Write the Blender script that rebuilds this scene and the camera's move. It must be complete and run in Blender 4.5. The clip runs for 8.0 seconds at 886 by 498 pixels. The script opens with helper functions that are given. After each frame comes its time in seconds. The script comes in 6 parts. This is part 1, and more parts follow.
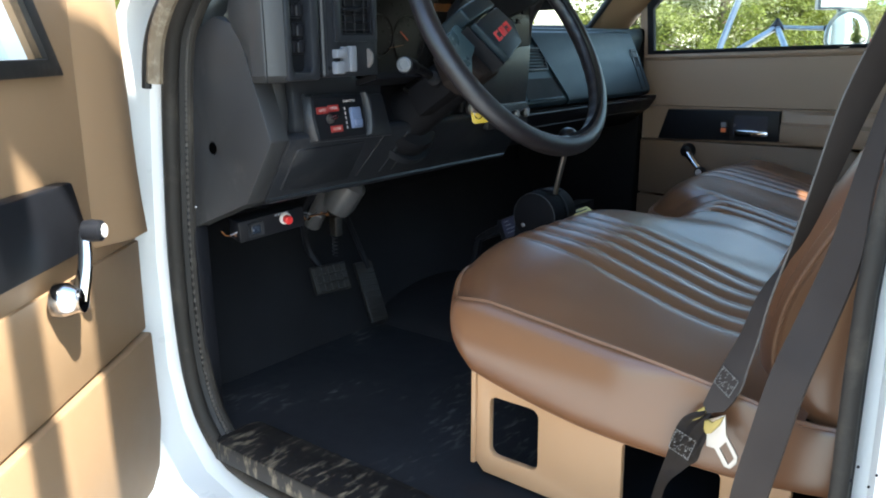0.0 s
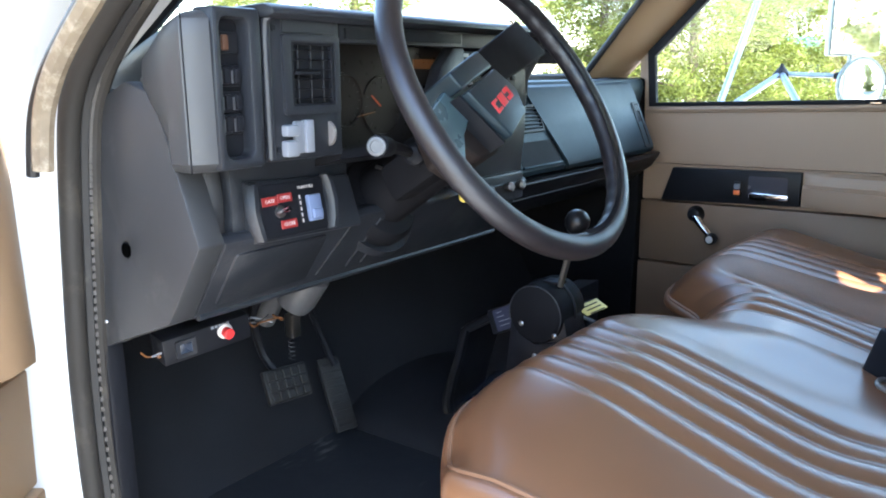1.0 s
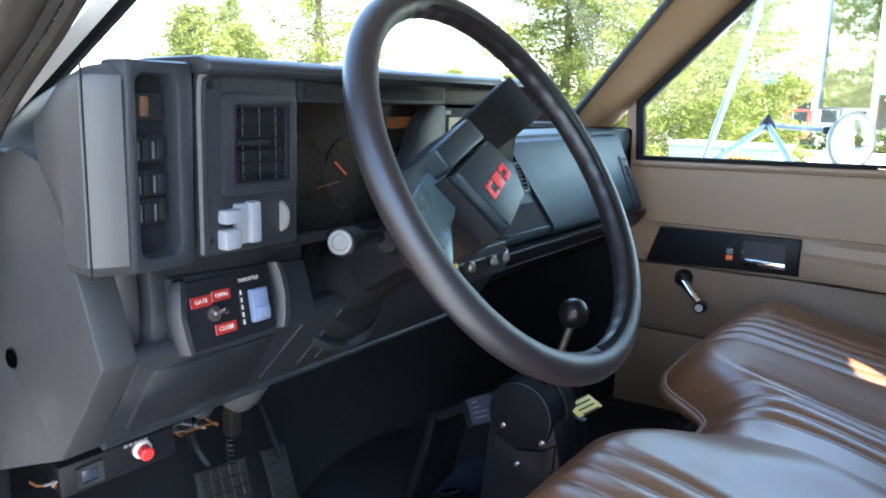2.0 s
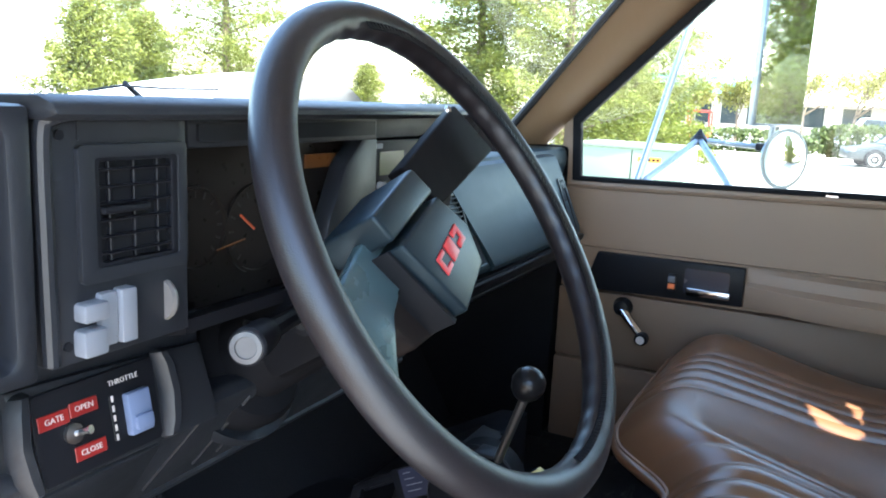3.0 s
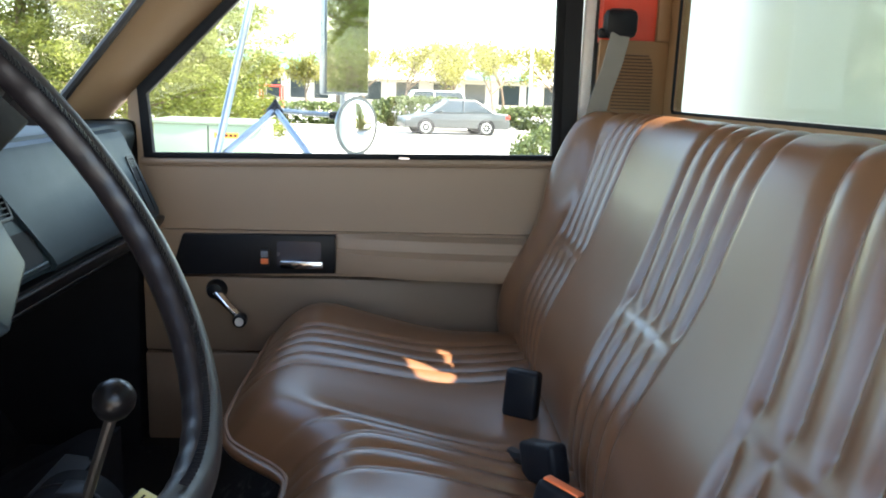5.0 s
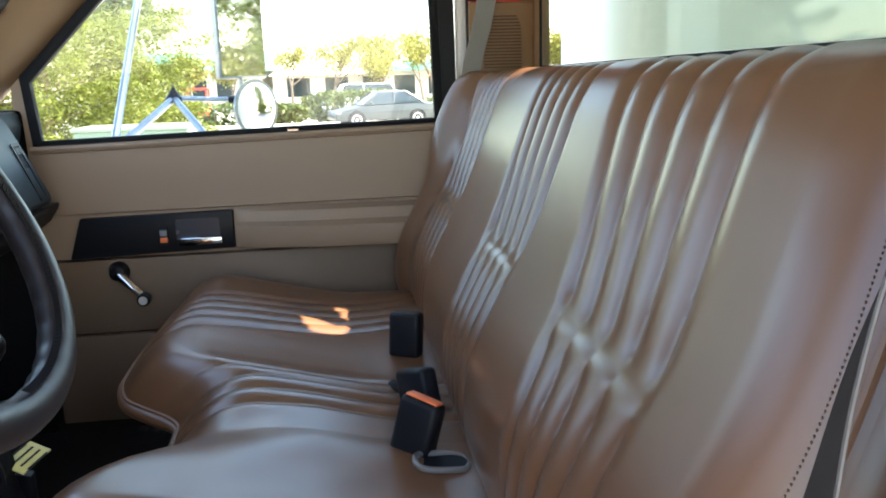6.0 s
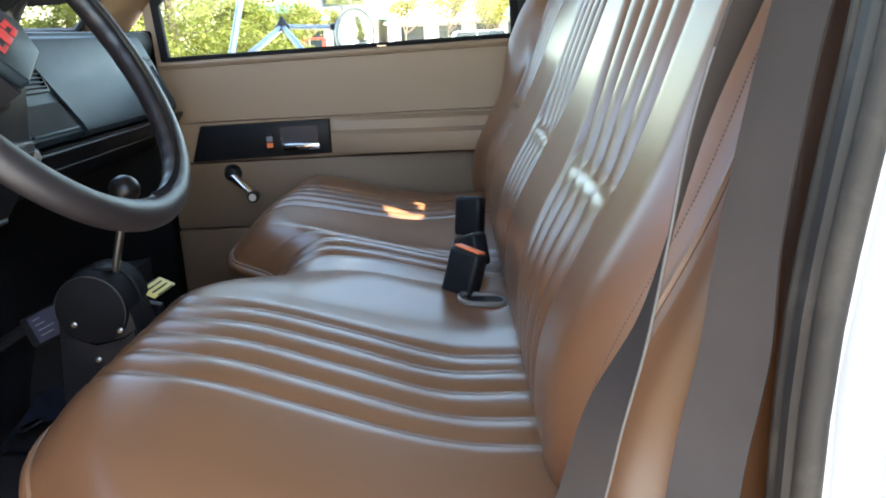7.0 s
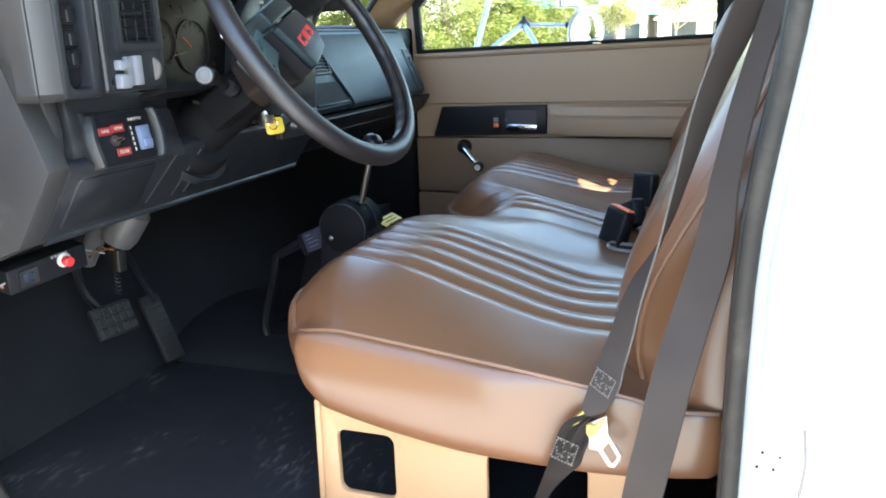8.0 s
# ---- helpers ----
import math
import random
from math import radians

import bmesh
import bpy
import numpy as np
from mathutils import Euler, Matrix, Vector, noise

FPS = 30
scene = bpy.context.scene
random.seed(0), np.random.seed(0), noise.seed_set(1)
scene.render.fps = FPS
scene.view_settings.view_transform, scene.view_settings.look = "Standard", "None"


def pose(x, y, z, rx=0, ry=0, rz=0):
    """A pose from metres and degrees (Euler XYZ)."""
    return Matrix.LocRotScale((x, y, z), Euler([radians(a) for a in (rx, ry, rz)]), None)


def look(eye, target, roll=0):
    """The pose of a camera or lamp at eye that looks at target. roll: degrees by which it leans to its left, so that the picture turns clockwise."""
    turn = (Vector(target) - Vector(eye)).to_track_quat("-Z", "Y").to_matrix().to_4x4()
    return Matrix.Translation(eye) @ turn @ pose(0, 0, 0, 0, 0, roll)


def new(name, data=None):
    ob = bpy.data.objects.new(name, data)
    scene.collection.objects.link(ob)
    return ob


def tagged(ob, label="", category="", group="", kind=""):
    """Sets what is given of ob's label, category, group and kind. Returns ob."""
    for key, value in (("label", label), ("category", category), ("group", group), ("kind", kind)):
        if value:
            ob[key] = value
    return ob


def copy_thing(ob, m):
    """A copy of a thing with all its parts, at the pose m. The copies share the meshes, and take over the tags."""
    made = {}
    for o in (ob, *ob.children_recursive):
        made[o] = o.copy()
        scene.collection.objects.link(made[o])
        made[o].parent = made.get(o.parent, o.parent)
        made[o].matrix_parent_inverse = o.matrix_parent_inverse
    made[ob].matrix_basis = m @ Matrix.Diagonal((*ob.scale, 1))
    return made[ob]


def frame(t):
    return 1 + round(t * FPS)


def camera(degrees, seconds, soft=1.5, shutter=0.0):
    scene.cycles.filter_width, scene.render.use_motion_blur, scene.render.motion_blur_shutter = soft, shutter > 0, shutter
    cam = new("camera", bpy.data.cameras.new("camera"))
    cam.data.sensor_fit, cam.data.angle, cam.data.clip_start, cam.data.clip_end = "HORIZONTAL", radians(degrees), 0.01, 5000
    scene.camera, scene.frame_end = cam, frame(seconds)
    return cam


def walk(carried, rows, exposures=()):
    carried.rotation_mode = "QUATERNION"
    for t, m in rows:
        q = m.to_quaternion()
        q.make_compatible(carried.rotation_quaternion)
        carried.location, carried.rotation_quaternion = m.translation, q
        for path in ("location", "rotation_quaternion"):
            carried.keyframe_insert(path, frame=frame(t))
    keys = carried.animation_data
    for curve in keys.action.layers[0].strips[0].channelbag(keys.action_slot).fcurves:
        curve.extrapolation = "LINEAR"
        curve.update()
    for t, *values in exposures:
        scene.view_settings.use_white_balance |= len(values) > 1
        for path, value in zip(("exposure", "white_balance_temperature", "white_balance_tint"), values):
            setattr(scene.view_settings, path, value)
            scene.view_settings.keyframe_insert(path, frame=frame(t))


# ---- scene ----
cam = camera(58.9, 8.0, 1.9)
PATH = [
    (0, (0.66, -0.834, 1.755), (-0.549, 0.678, 1.254), -0.8),
    (0.5, (0.542, -0.721, 1.778), (-0.634, 0.821, 1.291), -0.7),
    (0.6, (0.528, -0.687, 1.775), (-0.66, 0.854, 1.313), -0.8),
    (1, (0.445, -0.589, 1.809), (-0.716, 0.982, 1.379), -0.6),
    (1.5, (0.367, -0.493, 1.842), (-0.771, 1.101, 1.434), 0.2),
    (1.7, (0.338, -0.466, 1.849), (-0.777, 1.148, 1.457), 0.8),
    (2.8, (0.19, -0.301, 1.903), (-0.757, 1.42, 1.528), 2.9),
    (3, (0.169, -0.274, 1.905), (-0.717, 1.478, 1.522), 2.7),
    (3.5, (0.129, -0.219, 1.905), (-0.478, 1.644, 1.504), 2.2),
    (3.9, (0.108, -0.19, 1.903), (-0.266, 1.733, 1.497), 2.4),
    (4, (0.114, -0.185, 1.902), (-0.208, 1.747, 1.496), 2.3),
    (4.5, (0.125, -0.177, 1.898), (0.067, 1.78, 1.489), 2.8),
    (5, (0.148, -0.185, 1.889), (0.255, 1.771, 1.49), 2.1),
    (5.2, (0.16, -0.195, 1.884), (0.325, 1.758, 1.483), 1.5),
    (6.3, (0.284, -0.339, 1.815), (0.518, 1.599, 1.377), -2.5),
    (6.5, (0.298, -0.381, 1.8), (0.487, 1.557, 1.342), -2.6),
    (7, (0.324, -0.494, 1.762), (0.283, 1.434, 1.23), -2.7),
    (7.5, (0.373, -0.657, 1.747), (-0.008, 1.229, 1.202), -2.5),
    (8, (0.506, -0.824, 1.767), (-0.148, 0.993, 1.247), -2.0),
]
EXPOSURES = [(0, 2.62, 6300, 3), (0.5, 3.20, 6400, 6), (1.0, 3.73, 6250, 9), (1.5, 3.70, 6200, 9), (3.5, 3.30, 6250, 9), (4.0, 3.18, 6500, 9), (4.5, 3.14, 6850, 9), (5.0, 3.20, 7050, 11), (6.5, 3.21, 7050, 10), (7.0, 3.57, 7100, 9), (7.5, 3.88, 7050, 8), (8.0, 3.63, 6550, 6)]
walk(cam, [(t, look(eye, target, roll)) for t, eye, target, roll in PATH], EXPOSURES)

# ---- world, sun ----
SUN_EL, SUN_AZ = radians(54), radians(8)   # azimuth from the rear of the truck towards its driver's side
sun_way = Vector((math.cos(SUN_EL) * math.cos(SUN_AZ), -math.cos(SUN_EL) * math.sin(SUN_AZ), math.sin(SUN_EL)))
world = bpy.data.worlds.new("sky")
scene.world = world
world.use_nodes = True
wn = world.node_tree.nodes
sky = wn.new("ShaderNodeTexSky")
sky.sky_type, sky.sun_disc = "NISHITA", False
sky.sun_elevation = SUN_EL
sky.sun_rotation = math.atan2(sun_way.x, sun_way.y)
sky.dust_density, sky.air_density = 1.0, 1.2
wn["Background"].inputs["Strength"].default_value = 0.15
world.node_tree.links.new(sky.outputs["Color"], wn["Background"].inputs["Color"])
sun = new("sun", bpy.data.lights.new("sun", "SUN"))
sun.data.energy, sun.data.angle, sun.data.color = 4.5, radians(0.5), (1.0, 0.94, 0.86)
sun.matrix_world = look((0, 0, 30), Vector((0, 0, 30)) - sun_way)


# ---- materials ----
def material(name, color, rough=0.5, metal=0.0, vary=0.12, scale=6.0, grain=0.0, grain_scale=300.0, spec=0.5, dirt=None, dirt_amount=0.0, dirt_scale=3.0, coat=0.0, island=0.0, rough_vary=0.08, sheen=0.0, lump=2.0, cell=True):
    """A surface with slow tone changes, fine relief and an optional layer of wear."""
    m = bpy.data.materials.new(name)
    m.use_nodes = True
    nt = m.node_tree
    nd, ln = nt.nodes, nt.links
    p = nd["Principled BSDF"]
    co = nd.new("ShaderNodeTexCoord")
    n1 = nd.new("ShaderNodeTexNoise")
    n1.inputs["Scale"].default_value, n1.inputs["Detail"].default_value = scale, 6
    ln.new(co.outputs["Object"], n1.inputs["Vector"])
    mix = nd.new("ShaderNodeMix")
    mix.data_type = "RGBA"
    mix.inputs["A"].default_value = (*[c * (1 - vary) for c in color], 1)
    mix.inputs["B"].default_value = (*[min(1, c * (1 + vary)) for c in color], 1)
    ln.new(n1.outputs["Fac"], mix.inputs["Factor"])
    col = mix.outputs["Result"]
    if island:
        geo = nd.new("ShaderNodeNewGeometry")
        hs = nd.new("ShaderNodeHueSaturation")
        mr = nd.new("ShaderNodeMapRange")
        mr.inputs["To Min"].default_value, mr.inputs["To Max"].default_value = 1 - island, 1 + island
        ln.new(geo.outputs["Random Per Island"], mr.inputs["Value"])
        ln.new(mr.outputs["Result"], hs.inputs["Value"])
        ln.new(col, hs.inputs["Color"])
        col = hs.outputs["Color"]
    if dirt:
        n2 = nd.new("ShaderNodeTexNoise")
        n2.inputs["Scale"].default_value, n2.inputs["Detail"].default_value, n2.inputs["Roughness"].default_value = dirt_scale, 10, 0.7
        ln.new(co.outputs["Object"], n2.inputs["Vector"])
        ramp = nd.new("ShaderNodeValToRGB")
        ramp.color_ramp.elements[0].position, ramp.color_ramp.elements[1].position = 0.62 - 0.25 * dirt_amount, 0.78
        ln.new(n2.outputs["Fac"], ramp.inputs["Fac"])
        mx = nd.new("ShaderNodeMix")
        mx.data_type = "RGBA"
        mx.inputs["B"].default_value = (*dirt, 1)
        ln.new(ramp.outputs["Color"], mx.inputs["Factor"])
        ln.new(col, mx.inputs["A"])
        col = mx.outputs["Result"]
    ln.new(col, p.inputs["Base Color"])
    rr = nd.new("ShaderNodeMapRange")
    rr.inputs["To Min"].default_value, rr.inputs["To Max"].default_value = max(0.02, rough - rough_vary), min(1, rough + rough_vary)
    n3 = nd.new("ShaderNodeTexNoise")
    n3.inputs["Scale"].default_value, n3.inputs["Detail"].default_value = scale * 4, 4
    ln.new(co.outputs["Object"], n3.inputs["Vector"])
    ln.new(n3.outputs["Fac"], rr.inputs["Value"])
    ln.new(rr.outputs["Result"], p.inputs["Roughness"])
    p.inputs["Metallic"].default_value = metal
    p.inputs["Specular IOR Level"].default_value = spec
    p.inputs["Coat Weight"].default_value = coat
    p.inputs["Sheen Weight"].default_value = sheen
    if grain:
        v = nd.new("ShaderNodeTexVoronoi")
        v.inputs["Scale"].default_value = grain_scale
        ln.new(co.outputs["Object"], v.inputs["Vector"])
        n4 = nd.new("ShaderNodeTexNoise")
        n4.inputs["Scale"].default_value, n4.inputs["Detail"].default_value = grain_scale * 0.06, 5
        ln.new(co.outputs["Object"], n4.inputs["Vector"])
        ad = nd.new("ShaderNodeMath")
        ad.operation = "MULTIPLY_ADD"
        ad.inputs[1].default_value = lump
        ln.new(n4.outputs["Fac"], ad.inputs[0])
        if cell:
            ln.new(v.outputs["Distance"], ad.inputs[2])
        b = nd.new("ShaderNodeBump")
        b.inputs["Strength"].default_value, b.inputs["Distance"].default_value = grain, 0.002
        ln.new(ad.outputs["Value"], b.inputs["Height"])
        ln.new(b.outputs["Normal"], p.inputs["Normal"])
    return m


VINYL = material("seat_vinyl", (0.134, 0.0620, 0.0300), 0.30, vary=0.09, scale=7, spec=0.66, rough_vary=0.015)
PIPING = material("seat_piping", (0.155, 0.078, 0.042), 0.4, vary=0.1)
TAN = material("tan_door_trim", (0.25, 0.160, 0.090), 0.55, vary=0.07, scale=5, grain=0.12, grain_scale=900)
TAUPE = material("taupe_door_trim", (0.265, 0.180, 0.122), 0.5, vary=0.06, scale=5, grain=0.12, grain_scale=900)
# door taupe made darker: shade below the armrest is put into this colour
TAUPE_SHADED = material("shaded_door_vinyl", (0.160, 0.103, 0.068), 0.5, vary=0.08, scale=5, grain=0.12, grain_scale=900)
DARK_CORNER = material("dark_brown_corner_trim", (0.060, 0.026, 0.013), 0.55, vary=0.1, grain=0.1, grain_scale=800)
BROWN_TRIM = material("brown_corner_trim", (0.21, 0.11, 0.05), 0.55, vary=0.08, grain=0.1, grain_scale=800)
DASH = material("charcoal_dash_plastic", (0.0145, 0.0160, 0.0200), 0.40, vary=0.15, scale=7, grain=0.12, grain_scale=1300, spec=0.40, dirt=(0.05, 0.05, 0.053), dirt_amount=0.15, dirt_scale=6)
DASH_PAD = material("charcoal_dash_pad", (0.0135, 0.0245, 0.0315), 0.48, vary=0.12, scale=6, grain=0.06, grain_scale=1100, spec=0.22, rough_vary=0.05)
HUB_PAD = material("satin_hub_vinyl", (0.0095, 0.0155, 0.0205), 0.40, vary=0.12, scale=9, grain=0.05, grain_scale=1100, spec=0.40, rough_vary=0.05)
# lower spoke's pale teal base carries the reflection of the sky
SPOKE_SHEEN = material("spoke_sky_sheen", (0.052, 0.085, 0.095), 0.28, vary=0.08, scale=9, grain=0.03, grain_scale=900, spec=1.0, rough_vary=0.04)
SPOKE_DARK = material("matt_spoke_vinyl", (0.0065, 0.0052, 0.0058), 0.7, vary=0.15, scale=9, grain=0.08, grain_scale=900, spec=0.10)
BLACK = material("black_plastic", (0.0085, 0.0090, 0.0115), 0.42, vary=0.2, grain=0.05, grain_scale=900, spec=0.16)
# near-black, stands in for the shade inside holes
VOID = material("hole_black", (0.001, 0.001, 0.001), 1.0, vary=0.2, spec=0.0)
HUB = material("hub_plastic", (0.014, 0.010, 0.009), 0.6, vary=0.2, scale=10, spec=0.2)
COLUMN = material("column_plastic", (0.0085, 0.0085, 0.0100), 0.6, vary=0.3, scale=12, spec=0.04)
DARK = material("dark_recess_plastic", (0.0065, 0.0070, 0.0090), 0.7, vary=0.2, spec=0.2)
LENS = material("cluster_lens", (0.012, 0.010, 0.009), 0.3, vary=0.3, scale=20, spec=0.2)
GAUGE_MARK = material("faded_gauge_mark", (0.014, 0.013, 0.012), 0.6, vary=0.3, scale=40)
CAP = material("worn_stalk_cap", (0.065, 0.065, 0.07), 0.4, vary=0.3, scale=90)
SEAL = material("grey_door_seal", (0.025, 0.0225, 0.020), 0.6, vary=0.25, scale=12, dirt=(0.070, 0.060, 0.048), dirt_amount=0.3, dirt_scale=9, spec=0.2)
DRIP = material("dusty_drip_rubber", (0.17, 0.135, 0.095), 0.6, vary=0.45, scale=40, dirt=(0.36, 0.31, 0.24), dirt_amount=0.5, dirt_scale=60, spec=0.2)
RUBBER = material("weatherstrip_rubber", (0.014, 0.0135, 0.0135), 0.5, vary=0.25, scale=20, dirt=(0.05, 0.045, 0.04), dirt_amount=0.1, dirt_scale=14, spec=0.35)
MAT_FLOOR = material("rubber_floor_mat", (0.0172, 0.0188, 0.0228), 0.6, vary=0.25, scale=5, grain=0.2, grain_scale=600, spec=0.15)
TOE_MAT = material("toe_board_carpet", (0.0115, 0.0120, 0.0145), 0.75, vary=0.35, scale=8, grain=0.2, grain_scale=300, spec=0.15)
WHITE = material("white_truck_paint", (0.64, 0.66, 0.665), 0.3, vary=0.05, scale=3, coat=0.3)
WHITE_BOX = material("white_body_panel", (0.66, 0.70, 0.66), 0.4, vary=0.05, scale=2)
WHEEL = material("wheel_leather", (0.0125, 0.0100, 0.0112), 0.40, vary=0.15, scale=14, grain=0.10, grain_scale=900, spec=0.55, rough_vary=0.06)
# base paler than DASH holds the doorway's light; dusty smears lie over it
POD = material("lit_worn_pod_plastic", (0.028, 0.0285, 0.031), 0.46, vary=0.14, scale=4, grain=0.08, grain_scale=1200, dirt=(0.078, 0.075, 0.072), dirt_amount=0.12, dirt_scale=7)
CHROME = material("chrome", (0.52, 0.52, 0.54), 0.12, metal=1.0, vary=0.04, rough_vary=0.03)
STEEL = material("dull_steel", (0.35, 0.34, 0.33), 0.35, metal=1.0, vary=0.15)
BELT = material("belt_webbing", (0.048, 0.040, 0.036), 0.95, vary=0.24, scale=14, grain=0.15, grain_scale=2200, spec=0.05, rough_vary=0.03)
# webbing again, paler: light on the passenger's strap is put into the colour
BELT_LIT = material("lit_belt_webbing", (0.22, 0.205, 0.19), 0.9, vary=0.10, scale=20, grain=0.15, grain_scale=2200, spec=0.1)
SLOT_RIM = material("grey_slot_plastic", (0.13, 0.12, 0.115), 0.4, vary=0.1)
THREAD = material("pale_thread", (0.16, 0.148, 0.135), 0.8, vary=0.3, scale=120)
PALE_EDGE = material("pale_edge", (0.085, 0.077, 0.07), 0.8, vary=0.3, scale=120)
BRACKET = material("tan_painted_metal", (0.46, 0.28, 0.155), 0.4, vary=0.08, scale=8)
RED_PAINT = material("red_cab_paint", (0.60, 0.045, 0.018), 0.4, vary=0.08)
RED_LABEL = material("red_label_tape", (0.22, 0.016, 0.014), 0.35, vary=0.1, scale=60)
WHITE_INK = material("white_ink", (0.50, 0.46, 0.44), 0.5, vary=0.05)
BLUE_SWITCH = material("pale_blue_switch", (0.125, 0.16, 0.255), 0.4, vary=0.06)
GREY_SWITCH = material("pale_grey_switch", (0.16, 0.17, 0.195), 0.4, vary=0.05)
RED_PLASTIC = material("red_plastic", (0.55, 0.03, 0.03), 0.3, vary=0.08)
ORANGE = material("orange_plastic", (0.75, 0.16, 0.05), 0.4, vary=0.08)
NEEDLE = material("orange_needle", (0.4, 0.06, 0.02), 0.5, vary=0.05)
LATCH = material("yellowed_latch_plastic", (0.30, 0.22, 0.055), 0.5, vary=0.2, scale=60)
YELLOW = material("yellow_label", (0.55, 0.47, 0.16), 0.5, vary=0.15, scale=60)
YELLOW_TAG = material("yellow_key_tag", (0.75, 0.55, 0.05), 0.4, vary=0.1)
BLUE_LABEL = material("blue_label", (0.0035, 0.0075, 0.032), 0.6, vary=0.15, scale=40)
GLOSS_BLACK = material("gloss_black_knob", (0.006, 0.006, 0.007), 0.3, vary=0.1, spec=0.3, rough_vary=0.04)
LCD = material("lcd_glass", (0.16, 0.17, 0.10), 0.2, vary=0.06)
AMBER = material("amber_strip", (0.14, 0.055, 0.018), 0.3, vary=0.3, scale=30)
HANDLE_CUP = material("blue_black_cup", (0.02, 0.028, 0.045), 0.25, vary=0.15, spec=0.8)
LOGO_RED = material("logo_red", (0.5, 0.03, 0.035), 0.35, vary=0.1)
HEADLINER = material("headliner_cloth", (0.33, 0.26, 0.19), 0.9, vary=0.06, grain=0.2, grain_scale=400)


def scuffed(m, color, patchy=0.50):
    """Dusty dragged marks in two directions, broken up by a slow noise."""
    nd, ln = m.node_tree.nodes, m.node_tree.links
    p = nd["Principled BSDF"]
    old = p.inputs["Base Color"].links[0].from_socket
    co = nd.new("ShaderNodeTexCoord")
    masks = []
    for turn, stretch, cut in ((0.5, (48, 15, 20), 0.575), (-0.9, (60, 20, 20), 0.585), (1.35, (44, 13, 20), 0.59)):
        mp, nz, rp = nd.new("ShaderNodeMapping"), nd.new("ShaderNodeTexNoise"), nd.new("ShaderNodeMapRange")
        mp.inputs["Rotation"].default_value, mp.inputs["Scale"].default_value = (0, 0, turn), stretch
        nz.inputs["Scale"].default_value, nz.inputs["Detail"].default_value = 1.0, 5
        ln.new(co.outputs["Object"], mp.inputs["Vector"])
        ln.new(mp.outputs["Vector"], nz.inputs["Vector"])
        rp.inputs["From Min"].default_value, rp.inputs["From Max"].default_value = cut, cut + 0.13
        ln.new(nz.outputs["Fac"], rp.inputs["Value"])
        masks.append(rp.outputs["Result"])
    ad, ad2, big, br, mu = nd.new("ShaderNodeMath"), nd.new("ShaderNodeMath"), nd.new("ShaderNodeTexNoise"), nd.new("ShaderNodeMapRange"), nd.new("ShaderNodeMath")
    ad.operation, ad2.operation, mu.operation = "MAXIMUM", "MAXIMUM", "MULTIPLY"
    ln.new(masks[0], ad.inputs[0])
    ln.new(masks[1], ad.inputs[1])
    ln.new(ad.outputs["Value"], ad2.inputs[0])
    ln.new(masks[2], ad2.inputs[1])
    big.inputs["Scale"].default_value, big.inputs["Detail"].default_value = 5.0, 4
    ln.new(co.outputs["Object"], big.inputs["Vector"])
    br.inputs["From Min"].default_value, br.inputs["From Max"].default_value = patchy, patchy + 0.10
    ln.new(big.outputs["Fac"], br.inputs["Value"])
    ln.new(ad2.outputs["Value"], mu.inputs[0])
    ln.new(br.outputs["Result"], mu.inputs[1])
    mx = nd.new("ShaderNodeMix")
    mx.data_type = "RGBA"
    mx.inputs["B"].default_value = (*color, 1)
    ln.new(old, mx.inputs["A"])
    ln.new(mu.outputs["Value"], mx.inputs["Factor"])
    ln.new(mx.outputs["Result"], p.inputs["Base Color"])
    return m


# the blue of the reflected sky is put into these gloss tints
for m, tint in ((VINYL, (0.84, 0.95, 1.0, 1)), (DASH_PAD, (0.66, 0.88, 1.0, 1)), (HUB_PAD, (0.66, 0.88, 1.0, 1)), (SPOKE_SHEEN, (0.75, 0.95, 1.0, 1)), (WHEEL, (0.85, 0.92, 1.0, 1))):
    m.node_tree.nodes["Principled BSDF"].inputs["Specular Tint"].default_value = tint

SILL = material("sill_plate_rubber", (0.012, 0.011, 0.011), 0.55, vary=0.3, scale=10, spec=0.25)
scuffed(SILL, (0.17, 0.145, 0.105), 0.36)
scuffed(MAT_FLOOR, (0.105, 0.102, 0.098))


def glass(name, tint=(1, 1, 1), rough=0.0, shine=0.75):
    """Thin pane: mostly clear, mirror-like at the surface."""
    m = bpy.data.materials.new(name)
    m.use_nodes = True
    nd, ln = m.node_tree.nodes, m.node_tree.links
    nd.remove(nd["Principled BSDF"])
    t, g, mx, lw = nd.new("ShaderNodeBsdfTransparent"), nd.new("ShaderNodeBsdfGlossy"), nd.new("ShaderNodeMixShader"), nd.new("ShaderNodeLayerWeight")
    t.inputs["Color"].default_value = (*tint, 1)
    g.inputs["Roughness"].default_value = rough
    pw, ma = nd.new("ShaderNodeMath"), nd.new("ShaderNodeMath")
    pw.operation, ma.operation = "POWER", "MULTIPLY_ADD"
    pw.inputs[1].default_value, ma.inputs[1].default_value, ma.inputs[2].default_value = 4.5, shine, 0.025
    ln.new(lw.outputs["Facing"], pw.inputs[0])
    ln.new(pw.outputs["Value"], ma.inputs[0])
    ln.new(ma.outputs["Value"], mx.inputs["Fac"])
    ln.new(t.outputs["BSDF"], mx.inputs[1])
    ln.new(g.outputs["BSDF"], mx.inputs[2])
    ln.new(mx.outputs["Shader"], nd["Material Output"].inputs["Surface"])
    return m


GLASS = glass("window_glass", (0.93, 0.96, 0.94))
DUSTY_GLASS = glass("dusty_window_glass", (0.90, 0.94, 0.90), 0.02, 0.30)
MIRROR = material("mirror_glass", (0.9, 0.92, 0.92), 0.02, metal=1.0, vary=0.01, rough_vary=0.01)


